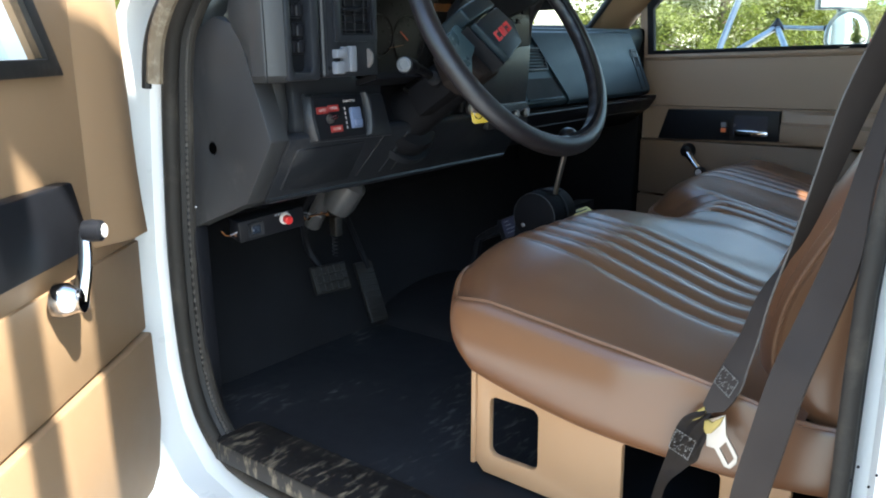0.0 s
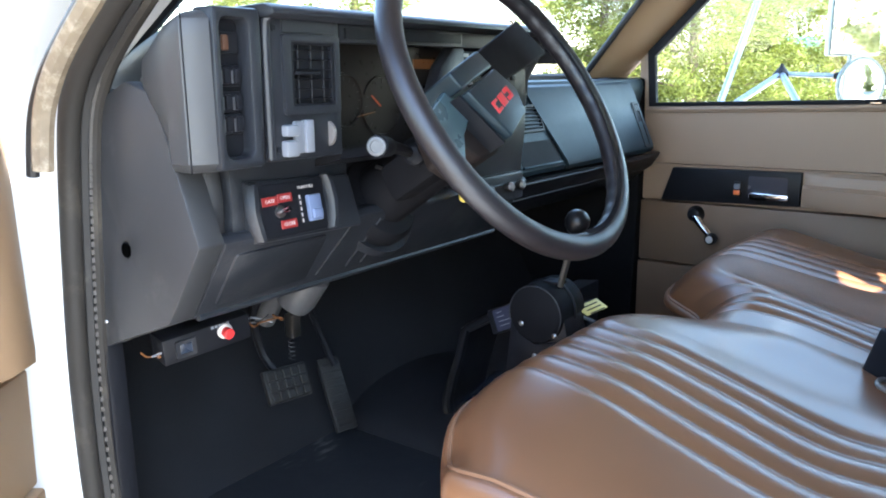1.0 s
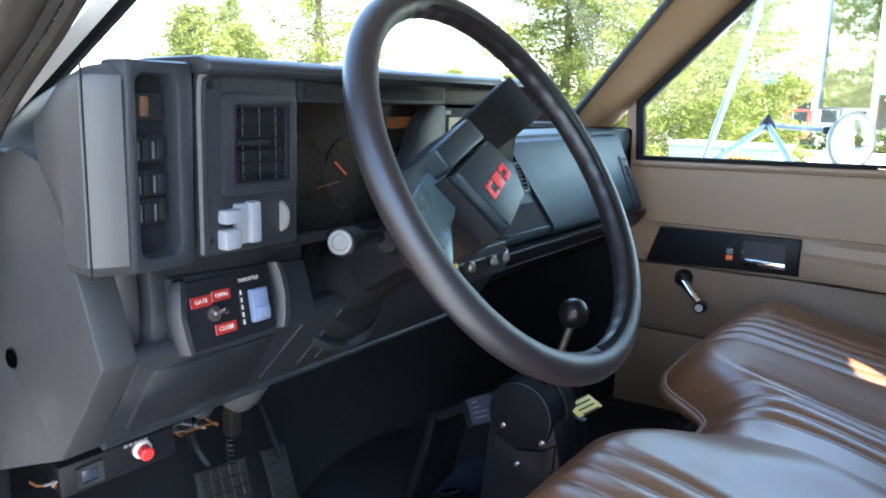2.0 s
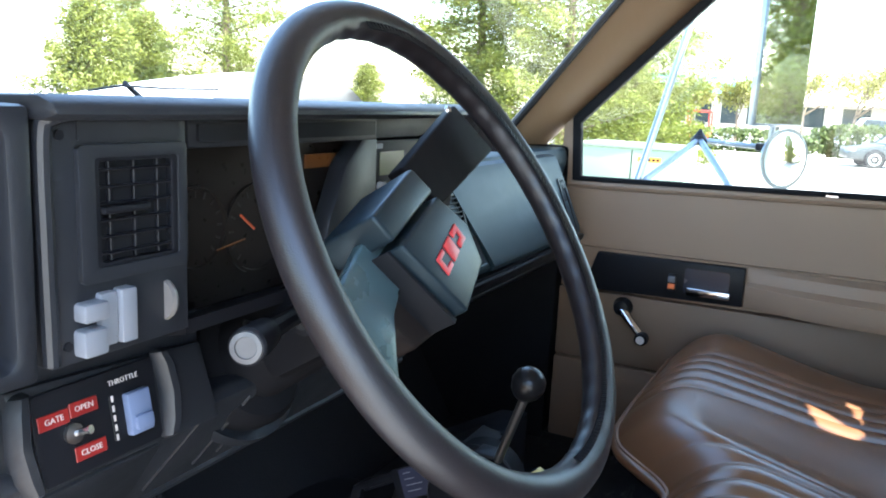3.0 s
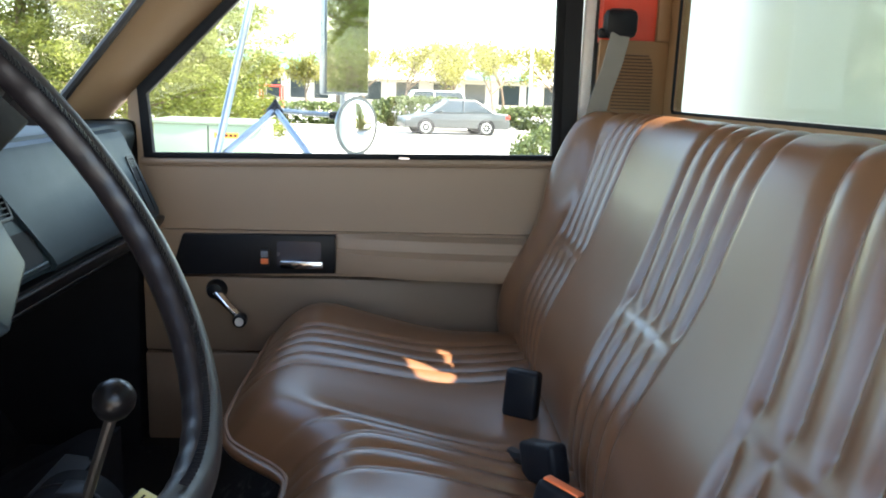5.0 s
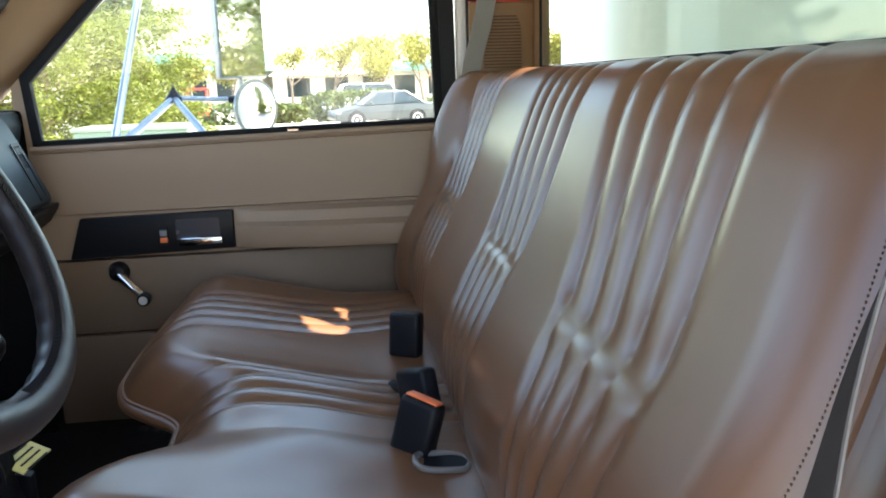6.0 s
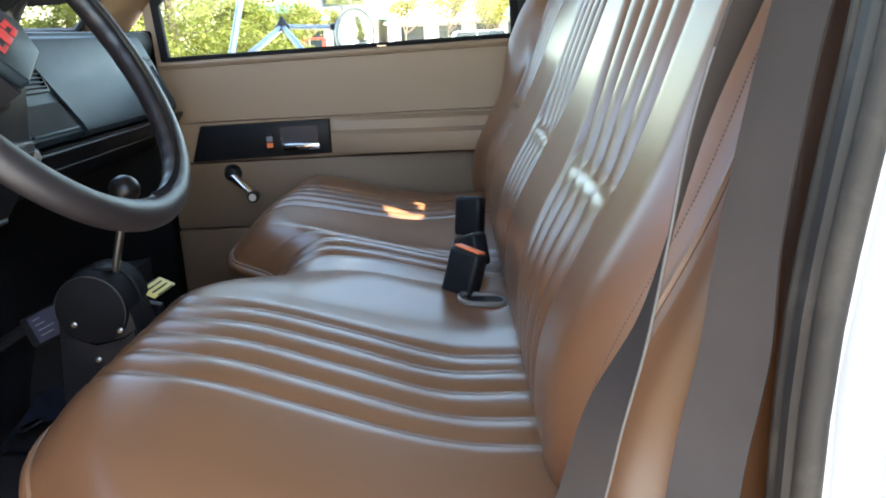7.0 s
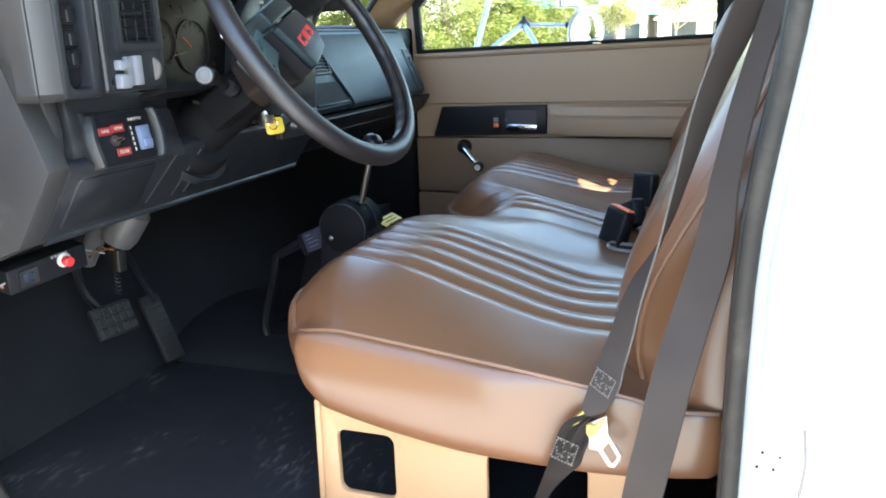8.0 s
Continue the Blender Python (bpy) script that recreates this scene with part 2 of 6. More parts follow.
# ---- mesh helpers ----
def link(name, bm, mat, parent=None, label="", sharp=35):
    me = bpy.data.meshes.new(name)
    bmesh.ops.recalc_face_normals(bm, faces=bm.faces)
    bm.to_mesh(me)
    bm.free()
    me.materials.append(mat)
    me.polygons.foreach_set("use_smooth", [True] * len(me.polygons))
    me.set_sharp_from_angle(angle=radians(sharp))
    ob = new(name, me)
    if parent is not None:
        ob.parent = parent
        if parent.type == "EMPTY":
            ob.matrix_parent_inverse = Matrix.Translation(-parent.location)
    if label:
        ob["label"] = label
    return ob


def part(name, bm, mat, parent, label="", sharp=35):
    return link(name, bm, mat, parent, label, sharp)


def thing(name, base, label, category, group="", kind=""):
    e = new(name)
    e.empty_display_size = 0.05
    e.location = base
    return tagged(e, label, category, group, kind)


def merge(bm, other):
    me = bpy.data.meshes.new("tmp")
    other.to_mesh(me)
    other.free()
    bm.from_mesh(me)
    bpy.data.meshes.remove(me)
    return bm


def box(c, s, bev=0.0, rot=None, seg=2):
    bm = bmesh.new()
    bmesh.ops.create_cube(bm, size=1)
    bmesh.ops.scale(bm, vec=s, verts=bm.verts)
    if bev:
        bmesh.ops.bevel(bm, geom=bm.edges[:] + bm.verts[:], offset=min(bev, min(s) * 0.49), segments=seg, affect="EDGES", profile=0.5)
    m = Matrix.Translation(c)
    if rot is not None:
        m = m @ rot.to_4x4()
    bmesh.ops.transform(bm, matrix=m, verts=bm.verts)
    return bm


def span(a, b, bev=0.0, seg=2):
    """A box between two corners."""
    return box([(p + q) / 2 for p, q in zip(a, b)], [abs(q - p) for p, q in zip(a, b)], bev, None, seg)


def to3(axis, u, v, w):
    return {"x": (w, u, v), "y": (u, w, v), "z": (u, v, w)}[axis]


def plate(outer, axis, a, b, holes=(), bev=0.0, seg=2):
    """A flat plate with holes: outlines in the two other axes, from a to b along axis."""
    bm = bmesh.new()
    edges = []
    for loop in (outer, *holes):
        vs = [bm.verts.new(to3(axis, u, v, a)) for u, v in loop]
        edges += [bm.edges.new((vs[i], vs[(i + 1) % len(vs)])) for i in range(len(vs))]
    if holes:
        bmesh.ops.triangle_fill(bm, use_beauty=True, use_dissolve=False, edges=edges)
    else:
        bm.faces.new(vs)
    faces = bm.faces[:]
    ext = bmesh.ops.extrude_face_region(bm, geom=faces)
    top = [g for g in ext["geom"] if isinstance(g, bmesh.types.BMVert)]
    d = Vector(to3(axis, 0, 0, b - a))
    bmesh.ops.translate(bm, vec=d, verts=top)
    bmesh.ops.recalc_face_normals(bm, faces=bm.faces)
    if bev:
        sel = [e for e in bm.edges if e.is_manifold and e.calc_face_angle(0) > 0.5]
        bmesh.ops.bevel(bm, geom=sel, offset=bev, segments=seg, affect="EDGES", profile=0.5, clamp_overlap=True)
    return bm


def rounded(u0, v0, u1, v1, r, n=5):
    pts = []
    for cu, cv, a0 in ((u1 - r, v0 + r, -90), (u1 - r, v1 - r, 0), (u0 + r, v1 - r, 90), (u0 + r, v0 + r, 180)):
        for k in range(n + 1):
            a = radians(a0 + 90 * k / n)
            pts.append((cu + r * math.cos(a), cv + r * math.sin(a)))
    return pts


def loft(rings, close=True, cap=True):
    bm = bmesh.new()
    vr = [[bm.verts.new(p) for p in ring] for ring in rings]
    n = len(vr[0])
    for a, b in zip(vr, vr[1:]):
        for i in range(n if close else n - 1):
            j = (i + 1) % n
            bm.faces.new((a[i], a[j], b[j], b[i]))
    if cap and close:
        bm.faces.new(vr[0])
        bm.faces.new(list(reversed(vr[-1])))
    return bm


def smooth_path(pts, n):
    """Catmull-Rom through the points."""
    P = [Vector(p) for p in pts]
    P = [2 * P[0] - P[1]] + P + [2 * P[-1] - P[-2]]
    out = []
    segs = len(P) - 3
    for k in range(n + 1):
        s = min(k / n * segs, segs - 1e-6)
        i, f = int(s), s - int(s)
        a, b, c, d = P[i:i + 4]
        out.append(0.5 * (2 * b + (c - a) * f + (2 * a - 5 * b + 4 * c - d) * f * f + (3 * b - a - 3 * c + d) * f ** 3))
    return out


def tube(pts, r, n=10, closed=False, flat=1.0):
    pts = [Vector(p) for p in pts]
    m = len(pts)
    rr = r if isinstance(r, (list, tuple)) else [r] * m
    rings, prev = [], None
    for i, p in enumerate(pts):
        if closed:
            t = pts[(i + 1) % m] - pts[i - 1]
        else:
            t = pts[min(i + 1, m - 1)] - pts[max(i - 1, 0)]
        t.normalize()
        if prev is None:
            prev = t.orthogonal().normalized()
        a = (prev - t * prev.dot(t)).normalized()
        prev = a
        b = t.cross(a)
        rings.append([p + rr[i] * (math.cos(2 * math.pi * k / n) * a + flat * math.sin(2 * math.pi * k / n) * b) for k in range(n)])
    if closed:
        return loft(rings + [rings[0]], cap=False)
    return loft(rings)


def strap(pts, width, thick=0.0025):
    """A flat strap: rows of (centre, direction of its width)."""
    rings = []
    m = len(pts)
    for i, (p, wv) in enumerate(pts):
        p, wv = Vector(p), Vector(wv).normalized()
        t = (Vector(pts[min(i + 1, m - 1)][0]) - Vector(pts[max(i - 1, 0)][0])).normalized()
        nn = t.cross(wv).normalized()
        h, k = wv * (width[i] if isinstance(width, list) else width) / 2, nn * thick / 2
        rings.append([p - h - k, p + h - k, p + h + k, p - h + k])
    return loft(rings)


def lathe(profile, c, axis, n=24):
    axis = Vector(axis).normalized()
    a = axis.orthogonal().normalized()
    b = axis.cross(a)
    c = Vector(c)
    rings = [[c + axis * h + max(r, 1e-4) * (math.cos(2 * math.pi * k / n) * a + math.sin(2 * math.pi * k / n) * b) for k in range(n)] for r, h in profile]
    return loft(rings)


def grid(fn, nu, nv):
    bm = bmesh.new()
    vs = [[bm.verts.new(fn(i / nu, j / nv)) for j in range(nv + 1)] for i in range(nu + 1)]
    for i in range(nu):
        for j in range(nv):
            bm.faces.new((vs[i][j], vs[i + 1][j], vs[i + 1][j + 1], vs[i][j + 1]))
    return bm


def smoothstep(a, b, x):
    t = min(1, max(0, (x - a) / (b - a)))
    return t * t * (3 - 2 * t)


def lettering(text, m, size, mat, parent, name="lettering"):
    """Raised lettering, turned into a mesh."""
    cu = bpy.data.curves.new(name, "FONT")
    cu.body, cu.size, cu.extrude, cu.align_x, cu.align_y = text, size, 0.0002, "CENTER", "CENTER"
    cu.resolution_u = 2
    tmp = bpy.data.objects.new(name, cu)
    scene.collection.objects.link(tmp)
    bpy.context.view_layer.update()
    me = bpy.data.meshes.new_from_object(tmp)
    scene.collection.objects.unlink(tmp)
    bpy.data.objects.remove(tmp)
    me.transform(m)
    me.materials.clear()
    me.materials.append(mat)
    ob = new(name, me)
    ob.parent = parent
    if parent.type == "EMPTY":
        ob.matrix_parent_inverse = Matrix.Translation(-parent.location)
    return ob


def facing(c, normal, right):
    """A frame at c: local x along right, local z along normal."""
    z = Vector(normal).normalized()
    x = Vector(right)
    x = (x - z * x.dot(z)).normalized()
    y = z.cross(x)
    m = Matrix((x, y, z)).transposed().to_4x4()
    m.translation = c
    return m


def placed(bm, m):
    bmesh.ops.transform(bm, matrix=m, verts=bm.verts)
    return bm


# ---- cab shell ----
def struct(name, bm, mat, label, category, sharp=35):
    return tagged(link(name, bm, mat, None, "", sharp), label, category, "", "structure")


YC = 0.78            # middle of the cab across its width
FLOOR = 1.05

floor_bm = span((-0.74, -0.055, FLOOR - 0.05), (0.72, 1.60, FLOOR))
struct("floor", floor_bm, MAT_FLOOR, "black rubber cab floor mat with dusty scuff marks", "floor")


toe = plate([(-0.70, FLOOR - 0.03), (-0.70, FLOOR + 0.004), (-0.88, 1.36), (-0.92, 1.36)], "y", -0.05, 1.60)
struct("toe_board", toe, TOE_MAT, "black carpeted toe board below the firewall", "floor")


def hump(u, v):
    """The tunnel over the gearbox, in the middle of the floor."""
    x = -0.86 + u * 0.86
    y = 0.58 + v * 0.52
    s = math.sin(math.pi * v) ** 0.45
    return (x, y, FLOOR - 0.01 + s * (0.02 + 0.05 * smoothstep(0.05, -0.6, x)))


struct("tunnel", grid(hump, 20, 24), TOE_MAT, "black rubber covered hump over the gearbox", "floor")
struct("wall_front", span((-0.95, -0.05, 1.05), (-0.88, 1.60, 1.80)), DARK, "dark firewall behind the pedals", "wall")

# sides of the body with the door openings
OPEN = [(-0.40, 0.998), (-0.49, 1.025), (-0.55, 1.09), (-0.578, 1.20), (-0.578, 1.40), (-0.562, 1.55), (-0.545, 1.68), (-0.528, 1.765), (-0.508, 1.80), (-0.478, 1.835), (-0.432, 1.872), (-0.35, 1.928), (-0.20, 2.07), (-0.12, 2.185), (0.42, 2.21), (0.53, 2.18), (0.588, 2.11), (0.566, 1.80), (0.546, 1.67), (0.531, 1.55), (0.532, 1.25), (0.522, 1.12), (0.48, 1.04), (0.41, 1.0)]
SIDE = [(-1.00, 0.80), (0.84, 0.80), (0.84, 2.24), (0.70, 2.38), (-0.06, 2.38), (-0.60, 1.79), (-1.00, 1.74)]
cx, cz = 0.0, 1.6
WIDE = [(cx + (x - cx) * 1.075, cz + (z - cz) * 1.075) for x, z in OPEN]


def body_side(name, y_in, y_out, label):
    """Painted side: the outer skin round a wider opening, and a jamb that steps in to the seal."""
    mid = y_in + (y_out - y_in) * 0.45
    edge = [(min(x, 0.735 if y_in > 1 else 1.0), z) for x, z in SIDE]
    bm = plate(edge, "y", mid, y_out, [WIDE])
    merge(bm, loft([[(x, mid, z) for x, z in WIDE], [(cx + (x - cx) * 1.045, y_in + (y_out - y_in) * 0.12, cz + (z - cz) * 1.045) for x, z in OPEN], [(x, y_in, z) for x, z in OPEN]], cap=False))
    merge(bm, plate(edge, "y", y_in - (y_out - y_in) * 0.12, y_in, [OPEN]))
    return struct(name, bm, WHITE, label, "wall")


body_side("wall_left", -0.035, -0.125, "white painted cab side with an open door frame")
body_side("wall_right", 1.600, 1.69, "white painted cab side round the closed door")

# floor edge and rear corner lining on the driver's side
struct("trim_sill_right", span((-0.56, 1.545, 1.045), (0.53, 1.60, 1.0695), 0.003), RUBBER, "black sill strip along the passenger door", "trim")
struct("trim_sill", plate(rounded(-0.50, -0.075, 0.52, 0.03, 0.02), "z", 1.018, 1.056, bev=0.004), SILL, "scuffed black sill plate along the doorway", "trim")

ceil_bm = span((-0.30, -0.03, 2.27), (0.74, 1.59, 2.30))
struct("ceiling", ceil_bm, HEADLINER, "tan cloth headliner", "ceiling")
struct("roof", span((-0.42, -0.12, 2.33), (0.82, 1.69, 2.38), 0.02), WHITE, "white painted cab roof", "roof")

REAR_HOLE = rounded(0.15, 1.858, 1.445, 2.24, 0.012)
wall = plate([(-0.10, 0.80), (1.66, 0.80), (1.66, 2.34), (-0.10, 2.34)], "x", 0.70, 0.722, [REAR_HOLE])
struct("wall_rear", wall, BROWN_TRIM, "brown trimmed rear cab wall round the back window", "wall")
w = thing("window_1", (0.715, YC, 1.86), "fixed rear cab window in a black rubber gasket", "window", "", "structure")
part("pane", plate(rounded(0.155, 1.863, 1.44, 2.235, 0.01), "x", 0.706, 0.710), DUSTY_GLASS, w).visible_shadow = False
part("gasket", tube([(0.702, y, z) for y, z in rounded(0.15, 1.858, 1.445, 2.24, 0.012)], 0.0035, 8, True), DARK, w, "black rubber gasket")


# windscreen, its pillars and the cowl
def screen(u, v):
    y = 0.06 + u * 1.44
    bow = 1 - ((y - YC) / 0.72) ** 2
    x = -0.56 + v * 0.37 - bow * 0.16
    x += (-0.10 + 0.41 * min(v, 0.40)) * (1 - smoothstep(0.4, 0.9, v)) * (1 - u) ** 6
    return (x, y, 1.80 + v * 0.455)


w = thing("window_2", (-0.7, YC, 1.8), "curved clear windscreen edged in black", "window", "", "structure")
pane = part("pane", grid(screen, 24, 8), GLASS, w)
pane.visible_shadow = False
edge = [Vector(screen(0, k / 8)) for k in range(9)] + [Vector(screen(k / 16, 1)) for k in range(1, 17)] + [Vector(screen(1, 1 - k / 8)) for k in range(1, 9)] + [Vector(screen(1 - k / 16, 0)) for k in range(1, 16)]
part("screen_gasket", tube(edge, 0.013, 8, True), RUBBER, w, "black rubber gasket")


def pillar(name, side, mat, label):
    """Slanted windscreen pillar trim with a rounded face towards the cab."""
    y0, d = (1.555, -1) if side > 0 else (0.005, 1)
    rings = []
    for k in range(9):
        f = k / 8
        z = 1.80 + f * 0.47
        xs, xw = -0.570 + f * 0.385, (-0.494 if side > 0 else -0.500) + f * (0.472 if side > 0 else 0.42)
        if side < 0:
            xs, z = screen(0, f)[0] + 0.012, 1.80 + f * 0.455
            xw = xs + 0.085
        ring = []
        for i in range(7):
            g = i / 6
            ring.append((xs + (xw - xs) * g, y0 + d * (0.105 if side > 0 else 0.03) * ((1 - g) ** 1.3 + 0.27 * math.sin(math.pi * g)), z))
        ring += [(xw, y0 + 0.02 * -d, z), (xs - 0.03, y0 + d * (0.07 if side > 0 else 0.02), z)]
        rings.append(ring)
    return struct(name, loft(rings), mat, label, "pillar")


pillar("pillar_right", 1, TAN, "tan padded windscreen pillar trim")
struct("trim_pillar_edge", tube([(-0.572 + k / 8 * 0.385, 1.4485, 1.80 + k / 8 * 0.47) for k in range(9)], 0.0095, 8), RUBBER, "black rubber edge beside the windscreen pillar", "trim")
pillar("pillar_left", -1, WHITE, "white painted windscreen pillar by the driver")
hood = grid(lambda u, v: (-0.86 - u * 1.5, -0.05 + v * 1.66, 1.850 - 0.10 * u - 0.25 * u * u - 0.12 * abs(2 * v - 1) ** 3 + 0.084 * smoothstep(0.48, 0.58, v) * smoothstep(0.90, 0.78, v)), 16, 28)
struct("hood", hood, WHITE, "white truck hood beyond the windscreen", "hood")
wiper = thing("wiper", (-0.72, 0.55, 1.80), "black windscreen wiper resting at the foot of the glass", "wiper")
part("blade", tube([(-0.74, 0.455, 1.890), (-0.74, 0.510, 1.898), (-0.74, 0.60, 1.8965), (-0.74, 0.70, 1.8985)], 0.0018, 6), RUBBER, wiper)
part("arm", tube([(-0.745, 0.52, 1.902), (-0.77, 0.60, 1.86), (-0.80, 0.70, 1.775)], 0.004, 6), BLACK, wiper)
struct("cowl", span((-0.90, -0.08, 1.70), (-0.66, 1.64, 1.775), 0.02), BLACK, "black cowl panel under the windscreen", "trim")

# hinge pillar lining and kick panel by the passenger's feet
struct("kick_panel_right", plate([(-0.95, 1.05), (-0.44, 1.05), (-0.425, 1.60), (-0.43, 1.80), (-0.62, 1.80), (-0.95, 1.75)], "y", 1.535, 1.60, bev=0.01), COLUMN, "black kick panel ahead of the passenger door", "trim")
struct("kick_panel_left", plate([(-0.80, 1.05), (-0.56, 1.05), (-0.56, 1.50), (-0.80, 1.50)], "y", -0.03, 0.0, bev=0.005), BLACK, "black kick panel by the pedals", "trim")


# rear corner posts
def corner_post(name, side):
    y_in, y_out = (1.505, 1.60) if side > 0 else (0.03, -0.03)
    s = 1 if side > 0 else -1
    # driver's side: one darker brown in place of the red and the lighter brown
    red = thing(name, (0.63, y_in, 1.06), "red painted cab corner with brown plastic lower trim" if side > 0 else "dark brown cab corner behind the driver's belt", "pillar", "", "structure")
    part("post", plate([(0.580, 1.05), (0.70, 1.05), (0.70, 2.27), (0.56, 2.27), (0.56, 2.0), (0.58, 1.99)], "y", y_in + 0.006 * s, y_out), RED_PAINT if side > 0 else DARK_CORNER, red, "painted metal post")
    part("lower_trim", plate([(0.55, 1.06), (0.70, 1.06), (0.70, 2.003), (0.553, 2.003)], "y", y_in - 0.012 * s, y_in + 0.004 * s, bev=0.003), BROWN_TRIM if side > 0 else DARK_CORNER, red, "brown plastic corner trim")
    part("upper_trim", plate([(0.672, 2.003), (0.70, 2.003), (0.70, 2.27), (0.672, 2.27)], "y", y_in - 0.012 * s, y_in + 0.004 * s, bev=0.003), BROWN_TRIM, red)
    for k in range(17):
        z = 1.862 + k * 0.0069
        part("louvre", box((0.627, y_in - 0.0135 * s, z), (0.086 - 0.03 * max(0, (k - 11) / 6) ** 2, 0.005, 0.0026), 0.001, seg=1), DARK_CORNER, red)
    return red


corner_post("rear_corner_right", 1)
corner_post("rear_corner_left", -1)

# weatherstrip round the driver's doorway
seal = thing("door_seal", (0, -0.045, 1.0), "dark grey rubber weatherstrip round the open doorway", "weatherstrip")
loop = OPEN + [OPEN[0]]
ring = []
for k in range(len(OPEN)):
    for f in (0, 0.34, 0.67):
        a, b = Vector(loop[k]), Vector(loop[k + 1])
        q = a.lerp(b, f)
        ring.append(q)
for _ in range(2):
    ring = [(ring[k - 1] + 2 * ring[k] + ring[(k + 1) % len(ring)]) / 4 for k in range(len(ring))]
slim = [1.0 - 0.38 * smoothstep(0.35, 0.5, p.x) for p in ring]
part("seal_bulb", tube([(p.x * 1.008 - 0.002 * (p.x > 0.4), -0.060, 1.6 + (p.y - 1.6) * 1.008) for p in ring], [0.0145 * s for s in slim], 12, True), SEAL, seal)
part("seal_lip", tube([(p.x * 0.995, -0.028, 1.6 + (p.y - 1.6) * 0.995) for p in ring], [0.010 * s for s in slim], 10, True), SEAL, seal)
part("seal_web", tube([(p.x * 1.002, -0.0425, 1.6 + (p.y - 1.6) * 1.002) for p in ring], 0.0105, 8, True), RUBBER, seal)
beads = bmesh.new()
for k in range(len(ring)):
    for f in (0, 0.25, 0.5, 0.75):
        q = ring[k].lerp(ring[(k + 1) % len(ring)], f)
        if q.x < -0.05:
            merge(beads, box((q.x * 0.985 if q.x < -0.5 else q.x * 0.99, -0.0385, 1.6 + (q.y - 1.6) * 0.99), (0.003, 0.004, 0.007)))
bead = part("seal_beading", beads, PALE_EDGE, seal, "pale beaded seal edge")
bead["kind"] = "stuff"
drip = [p for p in ring if p.x < -0.10 and p.y > 1.70 and p.y < 2.15]
drip.sort(key=lambda p: p.y)
part("drip_strip", tube([(p.x + 0.040, -0.117, p.y - 0.004) for p in drip], 0.013, 8, flat=0.8), DRIP, seal, "dirty rubber drip strip beside the pillar")
part("drip_lip", tube([(p.x + 0.020, -0.120, p.y - 0.012) for p in drip], 0.008, 8), RUBBER, seal)


# ---- passenger door, closed ----
PW = [(-0.410, 1.722), (-0.419, 1.867), (-0.240, 2.046), (-0.118, 2.167), (0.478, 2.185), (0.492, 1.742)]
PWI = [(-0.393, 1.732), (-0.402, 1.857), (-0.228, 2.034), (-0.108, 2.153), (0.466, 2.170), (0.476, 1.753)]
door = thing("door_2", (0.0, 1.56, 1.10), "closed passenger door with taupe vinyl trim panel", "door", "", "structure")
part("upper_panel", plate([(-0.445, 1.565), (0.53, 1.572), (0.53, 1.72), (0.528, 1.735), (0.525, 2.25), (-0.06, 2.25), (-0.445, 1.875)], "y", 1.556, 1.567, [PW], bev=0.0), TAUPE, door)
part("sill_roll", tube([(-0.42, 1.557, 1.712), (0.0, 1.557, 1.722), (0.50, 1.557, 1.734)], 0.010, 8), TAUPE, door)
part("lower_panel", plate([(-0.425, 1.285), (0.53, 1.285), (0.53, 1.463), (-0.425, 1.457)], "y", 1.549, 1.60, bev=0.004), TAUPE_SHADED, door, "lower trim in taupe darkened for shade")
part("inner_skin", plate([(-0.44, 1.07), (0.53, 1.07), (0.53, 1.70), (-0.44, 1.70)], "y", 1.590, 1.5985), TAUPE, door)
part("map_pocket", plate([(-0.425, 1.07), (0.53, 1.07), (0.53, 1.281), (-0.425, 1.281)], "y", 1.541, 1.60, bev=0.006), TAUPE_SHADED, door, "map pocket in taupe darkened for shade")
part("mid_panel", plate([(-0.425, 1.460), (0.53, 1.466), (0.53, 1.569), (-0.425, 1.562)], "y", 1.562, 1.60), TAUPE, door)
arm = loft([[(x, 1.562, 1.470), (x, 1.562 - d, 1.473), (x, 1.556 - d, 1.490), (x, 1.558 - d, 1.522), (x, 1.562 - d * 0.55, 1.530), (x, 1.562 - d * 0.4, 1.553), (x, 1.562, 1.562)] for x, d in ((0.004, 0.010), (0.03, 0.022), (0.10, 0.046), (0.20, 0.066), (0.34, 0.074), (0.53, 0.076))])
part("armrest", arm, TAUPE, door, "padded taupe armrest")
bez = part("handle_bezel", plate([(-0.365, 1.462), (0.001, 1.472), (0.001, 1.560), (-0.335, 1.555)], "y", 1.546, 1.566, bev=0.003), BLACK, door, "black plastic handle bezel")
part("cup", plate(rounded(-0.128, 1.486, -0.030, 1.545, 0.006), "y", 1.5435, 1.549), HANDLE_CUP, bez, "dark blue handle recess")
part("pull_handle", box((-0.072, 1.535, 1.494), (0.098, 0.014, 0.019), 0.005), CHROME, bez, "chrome door pull")
part("lock_slide", box((-0.154, 1.541, 1.508), (0.018, 0.010, 0.040), 0.002), BLACK, bez)
part("lock_mark", box((-0.154, 1.5355, 1.500), (0.016, 0.006, 0.012), 0.001), ORANGE, bez, "orange lock marker")
part("lock_button", box((-0.154, 1.5355, 1.516), (0.016, 0.008, 0.014), 0.002), GREY_SWITCH, bez)
part("window_seal", plate([(-0.413, 1.7205), (0.496, 1.7425), (0.484, 2.187), (-0.120, 2.170), (-0.243, 2.048), (-0.423, 1.870)], "y", 1.547, 1.568, [PWI], bev=0.002), DARK, door, "black rubber window channel")
pane = part("pane", plate([(x * 0.996, z * 1.0005) for x, z in PW], "y", 1.5590, 1.5630), GLASS, door)
pane.visible_shadow = False
